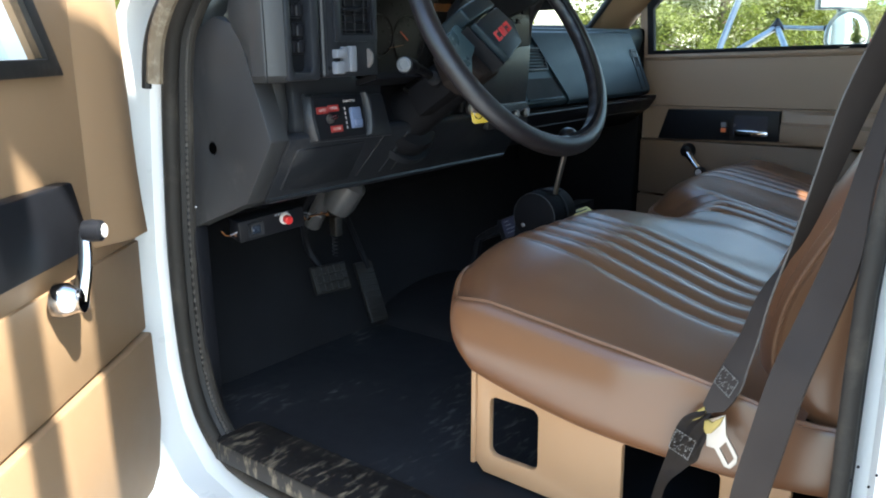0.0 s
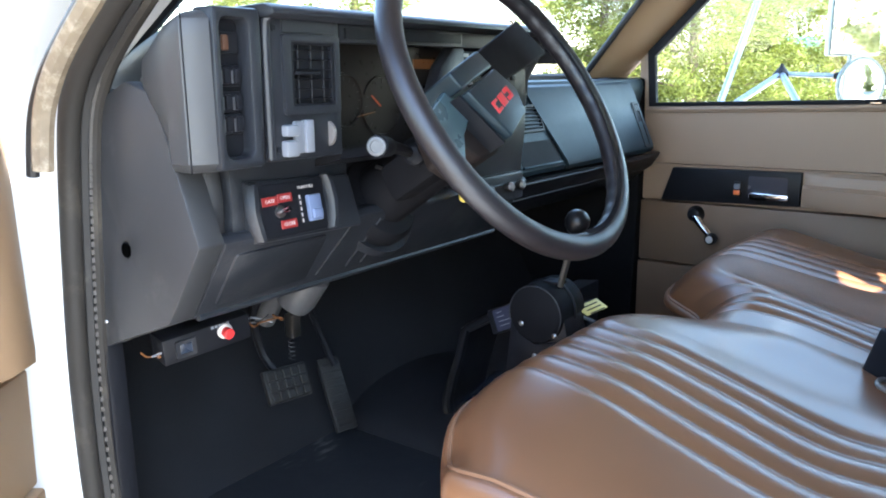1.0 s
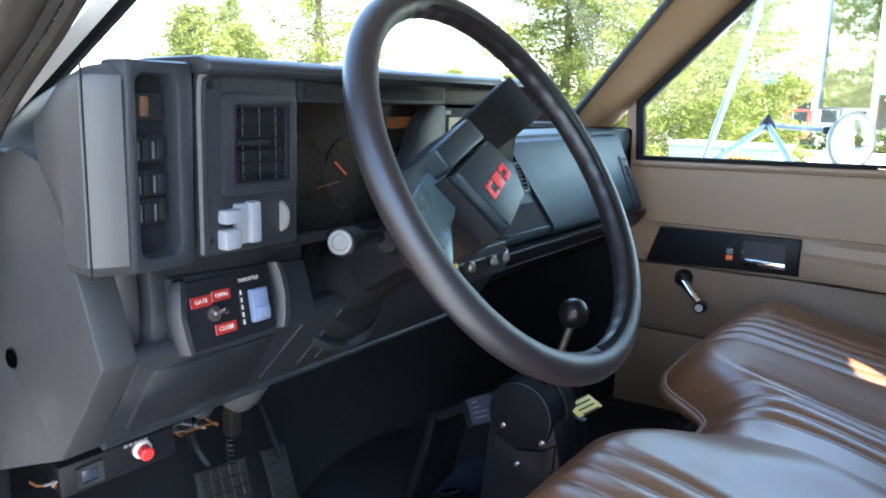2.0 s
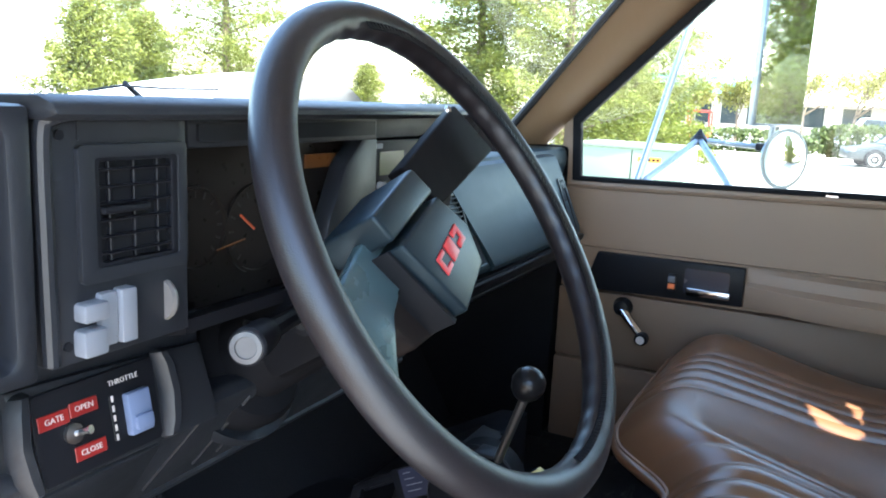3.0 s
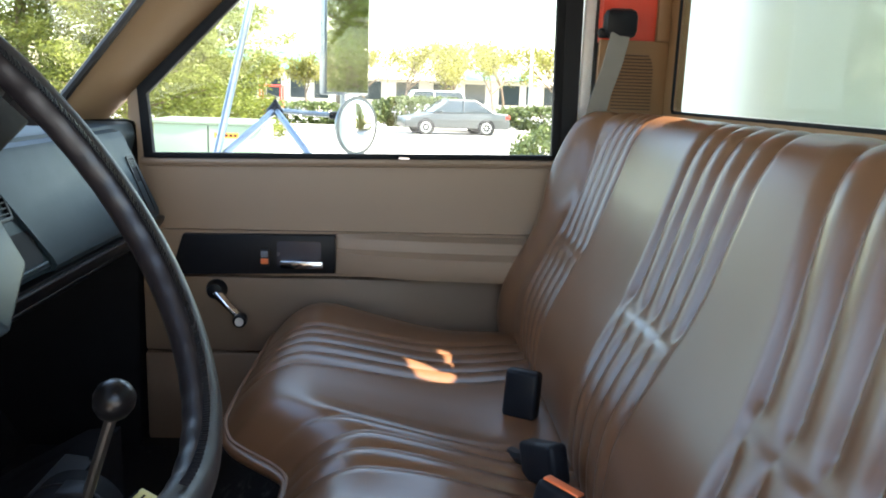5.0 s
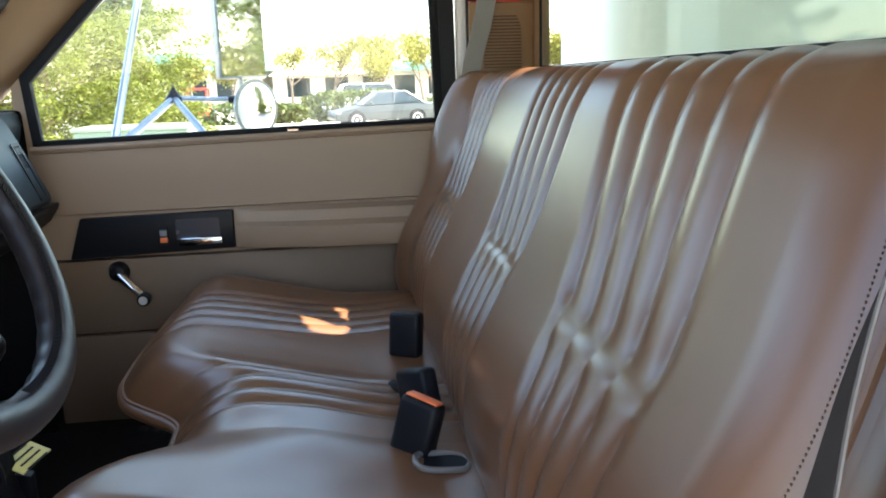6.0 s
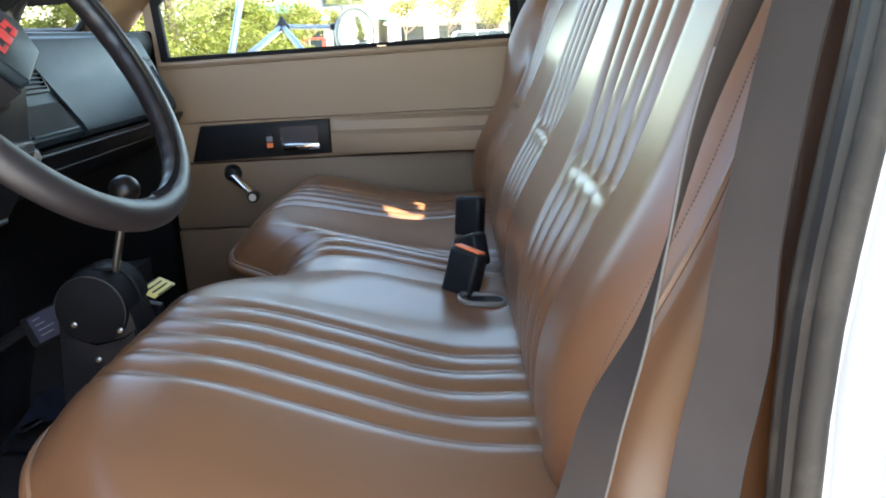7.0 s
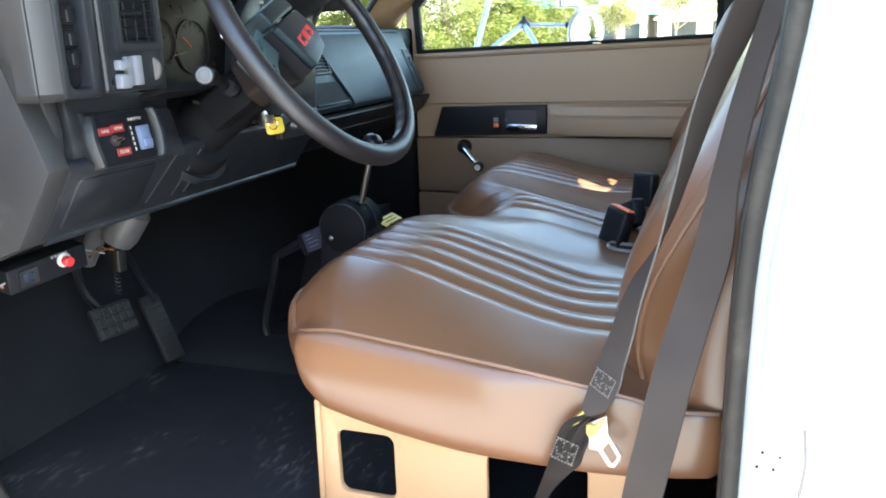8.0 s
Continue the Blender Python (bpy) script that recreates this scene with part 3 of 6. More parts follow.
# chrome piece added where the sill shows a sun glint
part("sill_chrome", box((0.15, 1.551, 1.7365), (0.026, 0.012, 0.006), 0.0015, seg=1), CHROME, door, "small bright chrome piece on the window sill")
part("window_guide", plate([(0.484, 1.742), (0.529, 1.742), (0.524, 2.2), (0.476, 2.2)], "y", 1.548, 1.572), BLACK, door)


def crank(parent, hub, knob, normal, shell):
    """Window winder: escutcheon, bent arm and round knob."""
    hub, knob, normal = Vector(hub), Vector(knob), Vector(normal).normalized()
    c = part("winder", lathe([(0.024, -0.028), (0.024, -0.012), (0.019, -0.004), (0.017, 0.010), (0.008, 0.013)], hub, normal, 20), shell, parent, "window winder hub")
    m = hub.lerp(knob, 0.5) + normal * 0.004
    part("arm", tube(smooth_path([hub + normal * 0.004, m, knob - normal * 0.004], 8), [0.012, 0.0115, 0.011, 0.010, 0.0095, 0.009, 0.0085, 0.008, 0.008], 10, flat=0.6), CHROME, c)
    part("knob", lathe([(0.007, -0.006), (0.014, -0.003), (0.0155, 0.006), (0.0145, 0.020), (0.010, 0.024)], knob, normal, 18), BLACK, c, "black knob")
    part("knob_cap", lathe([(0.0098, 0.0), (0.009, 0.0015)], knob + normal * 0.0242, normal, 16), WHITE_INK, c)
    return c


crank(door, (-0.263, 1.536, 1.430), (-0.200, 1.500, 1.376), (0, -1, 0), BLACK)

# ---- driver's door, open ----
HINGE = Vector((-0.60, -0.115, 0))
DOOR_TURN = -52.0
dm = Matrix.Translation(HINGE) @ pose(0, 0, 0, 0, 0, DOOR_TURN)   # local x along the door, local y inwards


def on_door(bm):
    return placed(bm, dm)


door = thing("door_1", HINGE + Vector((0, 0, 1.0)), "open driver's door with tan vinyl trim panel", "door", "", "structure")
DW = [(0.255, 1.745), (1.05, 1.745), (1.05, 2.18), (0.52, 2.18)]
SHELL = [(0.02, 1.00), (0.05, 0.97), (1.12, 0.97), (1.16, 1.10), (1.16, 2.2), (0.50, 2.24), (0.02, 1.76)]
part("shell", on_door(plate(SHELL, "y", -0.10, -0.02, [DW], bev=0.0)), WHITE, door, "white painted door shell")
part("upper_trim", on_door(plate([(0.015, 1.44), (0.04, 1.43), (1.13, 1.45), (1.13, 2.2), (0.51, 2.21), (0.05, 1.82), (0.015, 1.72)], "y", -0.02, 0.0, [DW], bev=0.0)), TAN, door, "tan vinyl upper door trim")
part("front_bolster", on_door(loft([[(0.012, -0.02, z), (0.012, 0.012 * g, z), (0.06, 0.03 * g, z), (0.115, 0.028 * g, z), (0.15 + 0.02 * g, 0.0, z), (0.15, -0.02, z)] for z, g in ((1.46, 1.3), (1.52, 1.15), (1.62, 1.0), (1.74, 0.9), (1.85, 0.6))])), TAN, door)
part("lower_trim", on_door(plate([(0.03, 1.275), (1.13, 1.275), (1.13, 1.448), (0.02, 1.436)], "y", -0.02, 0.006, bev=0.004)), TAN, door, "tan vinyl door trim")
part("map_pocket", on_door(plate([(0.06, 1.02), (0.10, 0.995), (1.10, 0.995), (1.13, 1.05), (1.13, 1.271), (0.03, 1.271), (0.03, 1.10)], "y", -0.02, 0.016, bev=0.006)), TAN, door, "tan vinyl door pocket")
bez = part("handle_bezel", on_door(plate([(0.225, 1.475), (0.60, 1.480), (0.60, 1.585), (0.262, 1.578)], "y", -0.01, 0.022, bev=0.004)), BLACK, door, "black plastic handle bezel")
part("window_seal", on_door(plate([(0.215, 1.722), (1.08, 1.722), (1.08, 2.2), (0.50, 2.205)], "y", -0.012, 0.008, [DW], bev=0.002)), RUBBER, door, "black rubber window channel")
part("pane", on_door(plate(DW, "y", -0.05, -0.045)), GLASS, door).visible_shadow = False
part("hinge_plate", on_door(span((-0.02, -0.06, 1.58), (0.03, -0.02, 1.68), 0.006)), BRACKET, door)
dn = dm.to_3x3() @ Vector((0, 1, 0))
crank(door, (-0.362, -0.352, 1.428), (-0.365, -0.325, 1.519), dn, CHROME)
struct("pillar_white", span((0.532, 1.556, 1.74), (0.556, 1.60, 2.26), 0.003), WHITE, "white painted door post behind the window", "pillar")
struct("trim_post", span((0.5565, 1.548, 1.06), (0.577, 1.60, 2.26), 0.003), BLACK, "black rubber strip along the door post", "trim")
js = thing("door_striker", (0.566, -0.09, 1.39), "steel door striker and holes on the white jamb", "striker")
part("slot", tube(smooth_path([(0.590, -0.128, 1.352), (0.593, -0.128, 1.385), (0.590, -0.128, 1.420)], 8), 0.0015, 6), SLOT_RIM, js)
for x, z in ((0.557, 1.393), (0.572, 1.390), (0.553, 1.378), (0.567, 1.377)):
    part("bolt_hole", lathe([(0.0012, 0), (0.0012, 0.0015)], (x, -0.1265, z), (0, -1, 0), 8), DARK, js)


# ---- bench seat ----
def ribs(y, c, wd, n):
    """Height of a pleated group across y: 0 in a groove, 1 on a ridge and on the plain vinyl beside it."""
    f = (y - c + wd / 2) / wd
    edge = 0.5 / n
    if f < -edge or f > 1 + edge:
        return 1.0
    return abs(math.sin(math.pi * f * n)) ** 0.72


def cushion_groups(x):
    """Centre, width and number of ridges of each pleated group of the cushion, at a distance from its front."""
    return ((0.322 - 0.13 * (x - 0.10), 0.205, 4), (0.797, 0.132, 3), (1.165 + 0.25 * x, 0.215, 4))


def back_groups(z):
    """The same for the backrest, where the groups fan out upwards."""
    h = max(-0.2, z - 1.60)
    return ((0.352 + 0.17 * h, 0.222 + 0.28 * h, 4), (0.772 + 0.14 * h, 0.188 + 0.17 * h, 4), (1.272 + 0.25 * h, 0.188 + 0.10 * h, 4))


def front_x(y):
    """The front edge of the cushion, drawn back in the middle for the gear lever."""
    notch = smoothstep(0.48, 0.64, y) * (1 - smoothstep(0.80, 0.93, y))
    x = -0.090 + 0.028 * smoothstep(0.55, 0.72, y) + 0.064 * notch - 0.058 * smoothstep(0.80, 1.0, y)
    corner = max(0, (0.25 - y) / 0.215)
    return x + 0.085 * corner ** 2.5


S0, S1, SBACK = 0.035, 1.505, 0.475


def cushion_top(u, v):
    y = S0 + (S1 - S0) * u
    fx = front_x(y)
    x = fx + (SBACK - fx) * v
    d = x - fx
    crown = 1.443 - 0.070 * smoothstep(0.02, 0.42, d) + 0.012 * math.sin(min(1, max(0, (y - S0) / 0.62)) * math.pi)
    crown += 0.013 * math.sin(min(1, max(0, (y - S0) / 0.62)) * math.pi) * smoothstep(0.04, 0.20, d) * (1 - 0.6 * smoothstep(0.28, 0.44, d))
    crown -= 0.022 * math.exp(-((y - 0.66) / 0.09) ** 2) * (1 - smoothstep(0.05, 0.22, d))
    crown += 0.012 * math.exp(-((y - 1.12) / 0.22) ** 2)
    crown -= (0.044 + 0.018 * smoothstep(0.10, 0.30, y) + 0.022 * smoothstep(0.55, 0.8, y)) * (1 - min(1, d / (0.075 + 0.055 * smoothstep(0.55, 0.8, y)))) ** 2.2
    e = min(y - S0, S1 - y)
    crown -= 0.020 * (1 - min(1, e / 0.10)) ** 2.2 if y > 0.5 else 0.0
    edge_z = 1.402 - 0.125 * max(0, x - 0.05) - 0.25 * max(0, x - 0.30) ** 2
    k = 1 - (1 - min(1, e / 0.19)) ** 2.1 if y < 0.5 else 1.0
    crown = edge_z + (crown - edge_z) * k
    crown -= 0.022 * math.exp(-((y - 0.075) / 0.032) ** 2) * (1 - min(1, d / 0.06)) ** 2
    yy = y + 0.0025 * noise.noise((x * 4, y * 2, 9.0))
    low = min(ribs(yy, *g) for g in cushion_groups(x))
    depth = (0.0056 * smoothstep(-0.01, 0.05, d) * (1 - 0.35 * smoothstep(0.30, 0.46, x))) * (1 - low)
    # soft hollows worn between the pleated groups
    depth += 0.004 * math.exp(-((y - 0.31) / 0.12) ** 2 - ((x - 0.30) / 0.10) ** 2)
    # slack folds where the cushion meets the backrest
    slack = 0.0045 * smoothstep(0.20, 0.36, x) * noise.noise((x * 7, y * 9, 4.0)) * (1 - smoothstep(0.55, 0.75, y))
    wob = 0.0016 * noise.noise((x * 6, y * 6, 2.0)) + 0.0002 * noise.noise((x * 18, y * 18, 5.0)) + slack
    return (x, y, crown - depth + wob)


seat = thing("bench_seat", (0.2, 0.75, FLOOR), "brown vinyl bench seat with pleated panels", "seat")
NU, NV = 520, 64
bm = grid(cushion_top, NU, NV)
tail = [(0.508 + 0.035 * math.sin(a), 0.100 - 0.065 * math.cos(a), 1.344) for a in [radians(90 - 10 * k) for k in range(9)]]
tail = [(0.543, 0.20, 1.344)] + tail + [(0.49, 0.035, 1.343)]
rimpts = tail + [cushion_top(0, 1 - k / NV) for k in range(NV + 1)] + [cushion_top(k / NU, 0) for k in range(2, NU + 1, 2)] + [cushion_top(1, k / NV) for k in range(1, NV + 1)]
LOW = ((-0.10, 1.350), (-0.06, 1.332), (-0.036, 1.314), (-0.01, 1.298), (0.02, 1.286), (0.05, 1.277), (0.08, 1.270), (0.13, 1.260), (0.20, 1.250), (0.28, 1.245), (0.36, 1.242), (0.45, 1.248), (0.60, 1.27))
LOW_PATH = smooth_path([(x, 0, z) for x, z in LOW], 90)


def low_z(x):
    """Lower edge of the cushion's side, drawn as one smooth sweep."""
    for p, q in zip(LOW_PATH, LOW_PATH[1:]):
        if x <= q.x:
            f = max(0, (x - p.x) / max(1e-6, q.x - p.x))
            return p.z + (q.z - p.z) * f
    return LOW[-1][1]


def skirt(s, t):
    """Padded side below the piping: out, round, and tucked under."""
    p = Vector(rimpts[s])
    a, b = Vector(rimpts[max(s - 3, 0)]), Vector(rimpts[min(s + 3, len(rimpts) - 1)])
    tan = (b - a)
    tan.z = 0
    tan.normalize()
    out = Vector((tan.y, -tan.x, 0))
    if out.dot(p - Vector((0.25, 0.75, 0))) < 0:
        out = -out
    ahead = max(0, -out.x)
    low = low_z(p.x) if p.y < 0.20 else low_z(p.x) + (1.330 - low_z(p.x)) * smoothstep(0.20, 0.34, p.y)
    ang = math.pi * min(1, t / 0.84)
    z = p.z + (low - p.z) * (1 - math.cos(ang)) / 2
    plump = 0.024 * (1 - 0.7 * smoothstep(0.24, 0.35, p.x)) - 0.012 * ahead
    push = plump * max(0, math.sin(ang)) ** 0.8 - (0.010 + 0.025 * ahead) * ((1 - math.cos(ang)) / 2) ** 2 - 0.10 * max(0, (t - 0.80) / 0.20) ** 1.2
    q = p + out * push
    q.z = z + 0.0025 * noise.noise((p.x * 9, p.y * 9, t * 2)) * math.sin(ang)
    return q


n_r = len(rimpts) - 1
sk = bmesh.new()
rows = [[sk.verts.new(skirt(s, k / 22)) for s in range(len(rimpts))] for k in range(23)]
for a, b in zip(rows, rows[1:]):
    for i in range(n_r):
        sk.faces.new((a[i], a[i + 1], b[i + 1], b[i]))
cushion = part("cushion", bm, VINYL, seat, "pleated brown vinyl cushion", 60)
part("cushion_boxing", sk, VINYL, cushion, "", 60)
part("piping", tube([Vector(p) + Vector((0, 0, 0.0005)) for p in rimpts[:330:2]], 0.0034, 6), PIPING, cushion, "stitched brown piping")
part("piping", tube([Vector(p) + Vector((0, 0, 0.0005)) for p in rimpts[330::2]], 0.0024, 6), PIPING, cushion, "stitched brown piping")
part("base_pan", span((0.03, 0.07, 1.30), (0.46, 1.45, 1.35), 0.01), BLACK, seat)

B0, B1 = 0.072, 1.515
PROF = [(0.405, 1.335), (0.395, 1.40), (0.408, 1.47), (0.437, 1.54), (0.470, 1.61), (0.502, 1.68), (0.532, 1.75), (0.556, 1.805), (0.582, 1.842), (0.615, 1.856), (0.650, 1.845), (0.668, 1.81)]
prof_pts = smooth_path([(x, 0, z) for x, z in PROF], 110)


def back_face(u, v):
    y = B0 + (B1 - B0) * u
    i = v * 110
    k = min(int(i), 109)
    p = prof_pts[k].lerp(prof_pts[k + 1], i - k)
    t = (prof_pts[min(k + 2, 110)] - prof_pts[max(k - 1, 0)]).normalized()
    nrm = Vector((-t.z, 0, t.x))
    e = min(y - B0, B1 - y)
    drop = (0.040 if y < 0.8 else 0.025) * (1 - min(1, e / (0.075 if y < 0.8 else 0.030))) ** 2.2
    yy = y + 0.003 * noise.noise((p.z * 6, y * 2, 3.0))
    groups = back_groups(p.z)
    low = min(ribs(yy, *g) for g in groups)
    zz = p.z - 1.604
    calm = 1 - 0.9 * math.exp(-(zz / (0.014 if zz > 0 else 0.032)) ** 2)
    off = -drop - 0.0080 * calm * (1 - low) * smoothstep(0.02, 0.10, v) * (1 - 0.75 * smoothstep(0.80, 0.99, v))
    # a tuft across each group: pulled in above the crease, puckered below it
    for c, wd, n in groups:
        g = (yy - c) / (wd * 0.5)
        if abs(g) < 1.15:
            fall = max(0, 1 - (g / 1.15) ** 2) ** 0.5
            zt = zz + 0.004 * g * g
            off -= 0.0055 * fall * (math.exp(-(zt / 0.045) ** 2) if zt > 0 else math.exp(-(zt / 0.009) ** 2))
            off += 0.0004 * fall * smoothstep(0.0, -0.010, zt) * math.exp(-(min(0, zt + 0.010) / 0.045) ** 2)
    off += 0.020 * math.exp(-((p.z - 1.50) / 0.09) ** 2) * (1 - 0.5 * smoothstep(0.12, 0.0, e)) * 0.6
    off += 0.0018 * noise.noise((y * 6, p.z * 6, 7.0))
    # the passenger's end is padded forward
    wing = (0.030 + 0.032 * smoothstep(1.58, 1.75, p.z)) * smoothstep(1.395, 1.505, y)
    lean = 0.035 * smoothstep(1.60, 1.86, p.z)
    y2 = y + lean * (1 - u) - 0.004 * u
    q = p + nrm * off
    return (q.x - wing, y2, q.z)


bk = grid(back_face, 420, 210)
backrest = part("backrest", bk, VINYL, seat, "pleated and tufted brown vinyl backrest", 60)


def back_side(u):
    """Side wall of the backrest from its face to its rear."""
    pts = [Vector(back_face(u, k / 60)) for k in range(61)]
    o = -1 if u < 0.5 else 1
    bm = bmesh.new()
    rows = []
    for j in range(7):
        f = j / 6
        rows.append([bm.verts.new((p.x + (0.675 - p.x) * f, p.y + o * 0.030 * math.sin(math.pi * min(1, f * 1.4)) ** 0.8, p.z + f * (-0.01))) for p in pts])
    for a, b in zip(rows, rows[1:]):
        for i in range(60):
            bm.faces.new((a[i], a[i + 1], b[i + 1], b[i]))
    return bm


part("side_boxing", back_side(0), VINYL, backrest, "", 60)
part("side_boxing", back_side(1), VINYL, backrest, "", 60)
part("seam", tube([back_face(0.004, k / 40) for k in range(41)], 0.0035, 6), PIPING, backrest, "stitched seam")
stitches = bmesh.new()
for k in range(150):
    p = Vector(back_face(0.012, 0.12 + 0.66 * k / 150))
    merge(stitches, box(p, (0.0010, 0.0010, 0.0018)))
part("stitching", stitches, DARK_CORNER, backrest)
part("hinge_clip", box((0.437, 0.055, 1.345), (0.024, 0.012, 0.012), 0.004), LATCH, seat, "yellowed plastic clip")
part("back_panel", span((0.66, 0.09, 1.30), (0.69, 1.50, 1.83), 0.01), VINYL, seat)


# seat base, painted metal with two cut-outs
def seat_base(y, label):
    b = plate([(-0.048, 1.08), (-0.03, 1.062), (0.45, 1.052), (0.45, 1.30), (0.0, 1.300), (-0.020, 1.297), (-0.034, 1.287), (-0.042, 1.272), (-0.046, 1.25)], "y", y, y + 0.012, [rounded(-0.017, 1.098, 0.075, 1.203, 0.014), rounded(0.218, 1.062, 0.36, 1.198, 0.012)], bev=0.0025)
    side = part("seat_riser", b, BRACKET, seat, label)
    part("riser_flange", plate([(-0.052, 1.075), (-0.044, 1.075), (-0.040, 1.25), (-0.049, 1.25)], "y", y - 0.006, y + 0.05, bev=0.002), BRACKET, side)
    return side


seat_base(0.128, "tan painted metal seat riser with square cut-outs")
seat_base(1.36, "tan painted metal seat riser")
part("cross_rail", span((0.02, 0.16, 1.20), (0.05, 1.36, 1.24), 0.004), BLACK, seat)


# ---- belts ----
belt = thing("seat_belt", (0.56, 0.03, 1.06), "grey-brown driver's seat belt hanging beside the seat", "seat belt")
# rows of the strap's outer edge and the way from it to the inner edge: it turns over on its way down
front_run = [((0.590, 0.020, 2.02), (0.9, 0.4, 0)), ((0.548, 0.034, 1.90), (0.85, 0.5, 0)), ((0.508, 0.034, 1.785), (0.75, 0.65, 0)), ((0.480, 0.024, 1.70), (0.55, 0.83, 0)), ((0.464, 0.014, 1.62), (0.32, 0.95, 0)), ((0.450, 0.009, 1.55), (0.08, 0.99, 0)), ((0.434, 0.008, 1.485), (-0.45, 0.88, 0)), ((0.425, 0.011, 1.437), (-0.66, 0.70, -0.2)), ((0.417, 0.011, 1.402), (-0.82, 0.48, -0.28)), ((0.413, 0.009, 1.380), (-0.9, 0.28, -0.35)), ((0.406, 0.007, 1.361), (-0.9, 0.16, -0.42)), ((0.397, 0.006, 1.346), (-0.9, 0.10, -0.4))]
outer = smooth_path([p for p, _ in front_run], 72)
wd = [w_.normalized() for w_ in smooth_path([w_ for _, w_ in front_run], 72)]
half = [0.021 - 0.009 * smoothstep(64, 72, k) for k in range(73)]
path = [p + w_ * h for p, w_, h in zip(outer, wd, half)]
part("shoulder_strap", strap(list(zip(path, wd)), [2 * h for h in half], 0.0026), BELT, belt)
# pale tube drawn in for the light that the strap's edge catches
part("strap_edge_glint", tube(outer[16:64], 0.0011, 5), PALE_EDGE, belt, "pale line for light on the webbing edge")
lap = [((0.381, 0.008, 1.338), (0.95, 0, -0.3)), ((0.366, 0.006, 1.318), (0.93, -0.1, -0.3)), ((0.357, 0.004, 1.294), (0.98, -0.1, -0.15)), ((0.352, 0.006, 1.277), (0.97, -0.1, -0.2)), ((0.340, 0.010, 1.255), (0.9, -0.2, 0.1)), ((0.323, 0.016, 1.221), (0.7, -0.6, 0.1)), ((0.300, 0.05, 1.14), (0.8, -0.5, 0)), ((0.28, 0.09, 1.055), (1, 0, -0.1))]
lap_width = [p.x for p in smooth_path([(w_, 0, 0) for w_ in (0.016, 0.035, 0.037, 0.036, 0.029, 0.022, 0.03, 0.04)], 40)]
path = smooth_path([p for p, _ in lap], 40)
wd = smooth_path([w_ for _, w_ in lap], 40)


def crumpled(pts, width):
    """Webbing that puckers along its length."""
    bm = bmesh.new()
    rows = []
    for i, (p, w_) in enumerate(pts):
        w_ = w_.normalized()
        f = i / (len(pts) - 1)
        row = []
        for j in range(9):
            g = j / 8 - 0.5
            amp = 0.0035 * (1 - smoothstep(0.25, 0.6, f))
            row.append(bm.verts.new(p + w_ * g * width[i] + Vector((0, -amp * math.sin(g * 14 + f * 9), amp * 0.6 * math.cos(g * 11)))))
        rows.append(row)
    for a, b in zip(rows, rows[1:]):
        for j in range(8):
            bm.faces.new((a[j], a[j + 1], b[j + 1], b[j]))
    bmesh.ops.solidify(bm, geom=bm.faces[:], thickness=0.002)
    return bm


part("lap_strap", crumpled(list(zip(path, wd)), lap_width), BELT, belt)


def stitch_box(m, w_, h):
    """Zigzag stitching, pale thread."""
    bm = bmesh.new()
    r = random.Random(8)
    for k in range(26):
        f = k / 26 * 4
        side, g = int(f), f - int(f) - 0.5
        x, y = ((g * w_, h / 2), (w_ / 2, -g * h), (-g * w_, -h / 2), (-w_ / 2, g * h))[side]
        merge(bm, box((x, y, 0.0), (0.0026, 0.0009, 0.0008), 0, Euler((0, 0, side * math.pi / 2 + r.uniform(-0.4, 0.4))).to_matrix()))
    for k in range(30):
        x, y = r.uniform(-w_ / 2, w_ / 2), r.uniform(-h / 2, h / 2)
        merge(bm, box((x, y, 0.0), (0.0030, 0.0006, 0.0006), 0, Euler((0, 0, r.uniform(0.6, 2.2))).to_matrix()))
    return placed(bm, m)


part("belt_stitching", stitch_box(facing((0.3930, 0.0150, 1.3785), (-0.46, -0.84, 0.30), (0.80, -0.53, -0.27)), 0.028, 0.022), THREAD, belt, "pale zigzag stitching")
part("belt_stitching", stitch_box(facing((0.3520, 0.0015, 1.292), (-0.05, -0.99, 0.1), (0.95, 0, -0.3)), 0.026, 0.026), THREAD, belt, "pale zigzag stitching")
tongue = part("latch_plate", plate([(0.380, 1.333), (0.400, 1.345), (0.4025, 1.321), (0.418, 1.298), (0.417, 1.289), (0.410, 1.280), (0.403, 1.281), (0.391, 1.300), (0.381, 1.300)], "y", 0.000, 0.0026, [[(0.3965, 1.302), (0.403, 1.312), (0.4135, 1.2945), (0.4075, 1.2850)]], bev=0.0005), STEEL, belt, "steel belt latch plate")
cover = plate([(0.3775, 1.332), (0.382, 1.334), (0.386, 1.332), (0.400, 1.3445), (0.395, 1.331), (0.386, 1.318), (0.380, 1.316), (0.377, 1.322)], "y", -0.003, 0.003, bev=0.0015)
merge(cover, plate([(0.357, 1.320), (0.361, 1.333), (0.372, 1.344), (0.376, 1.336), (0.366, 1.326)], "y", 0.008, 0.013, bev=0.0015))
part("latch_cover", cover, LATCH, tongue, "yellowed plastic latch cover")
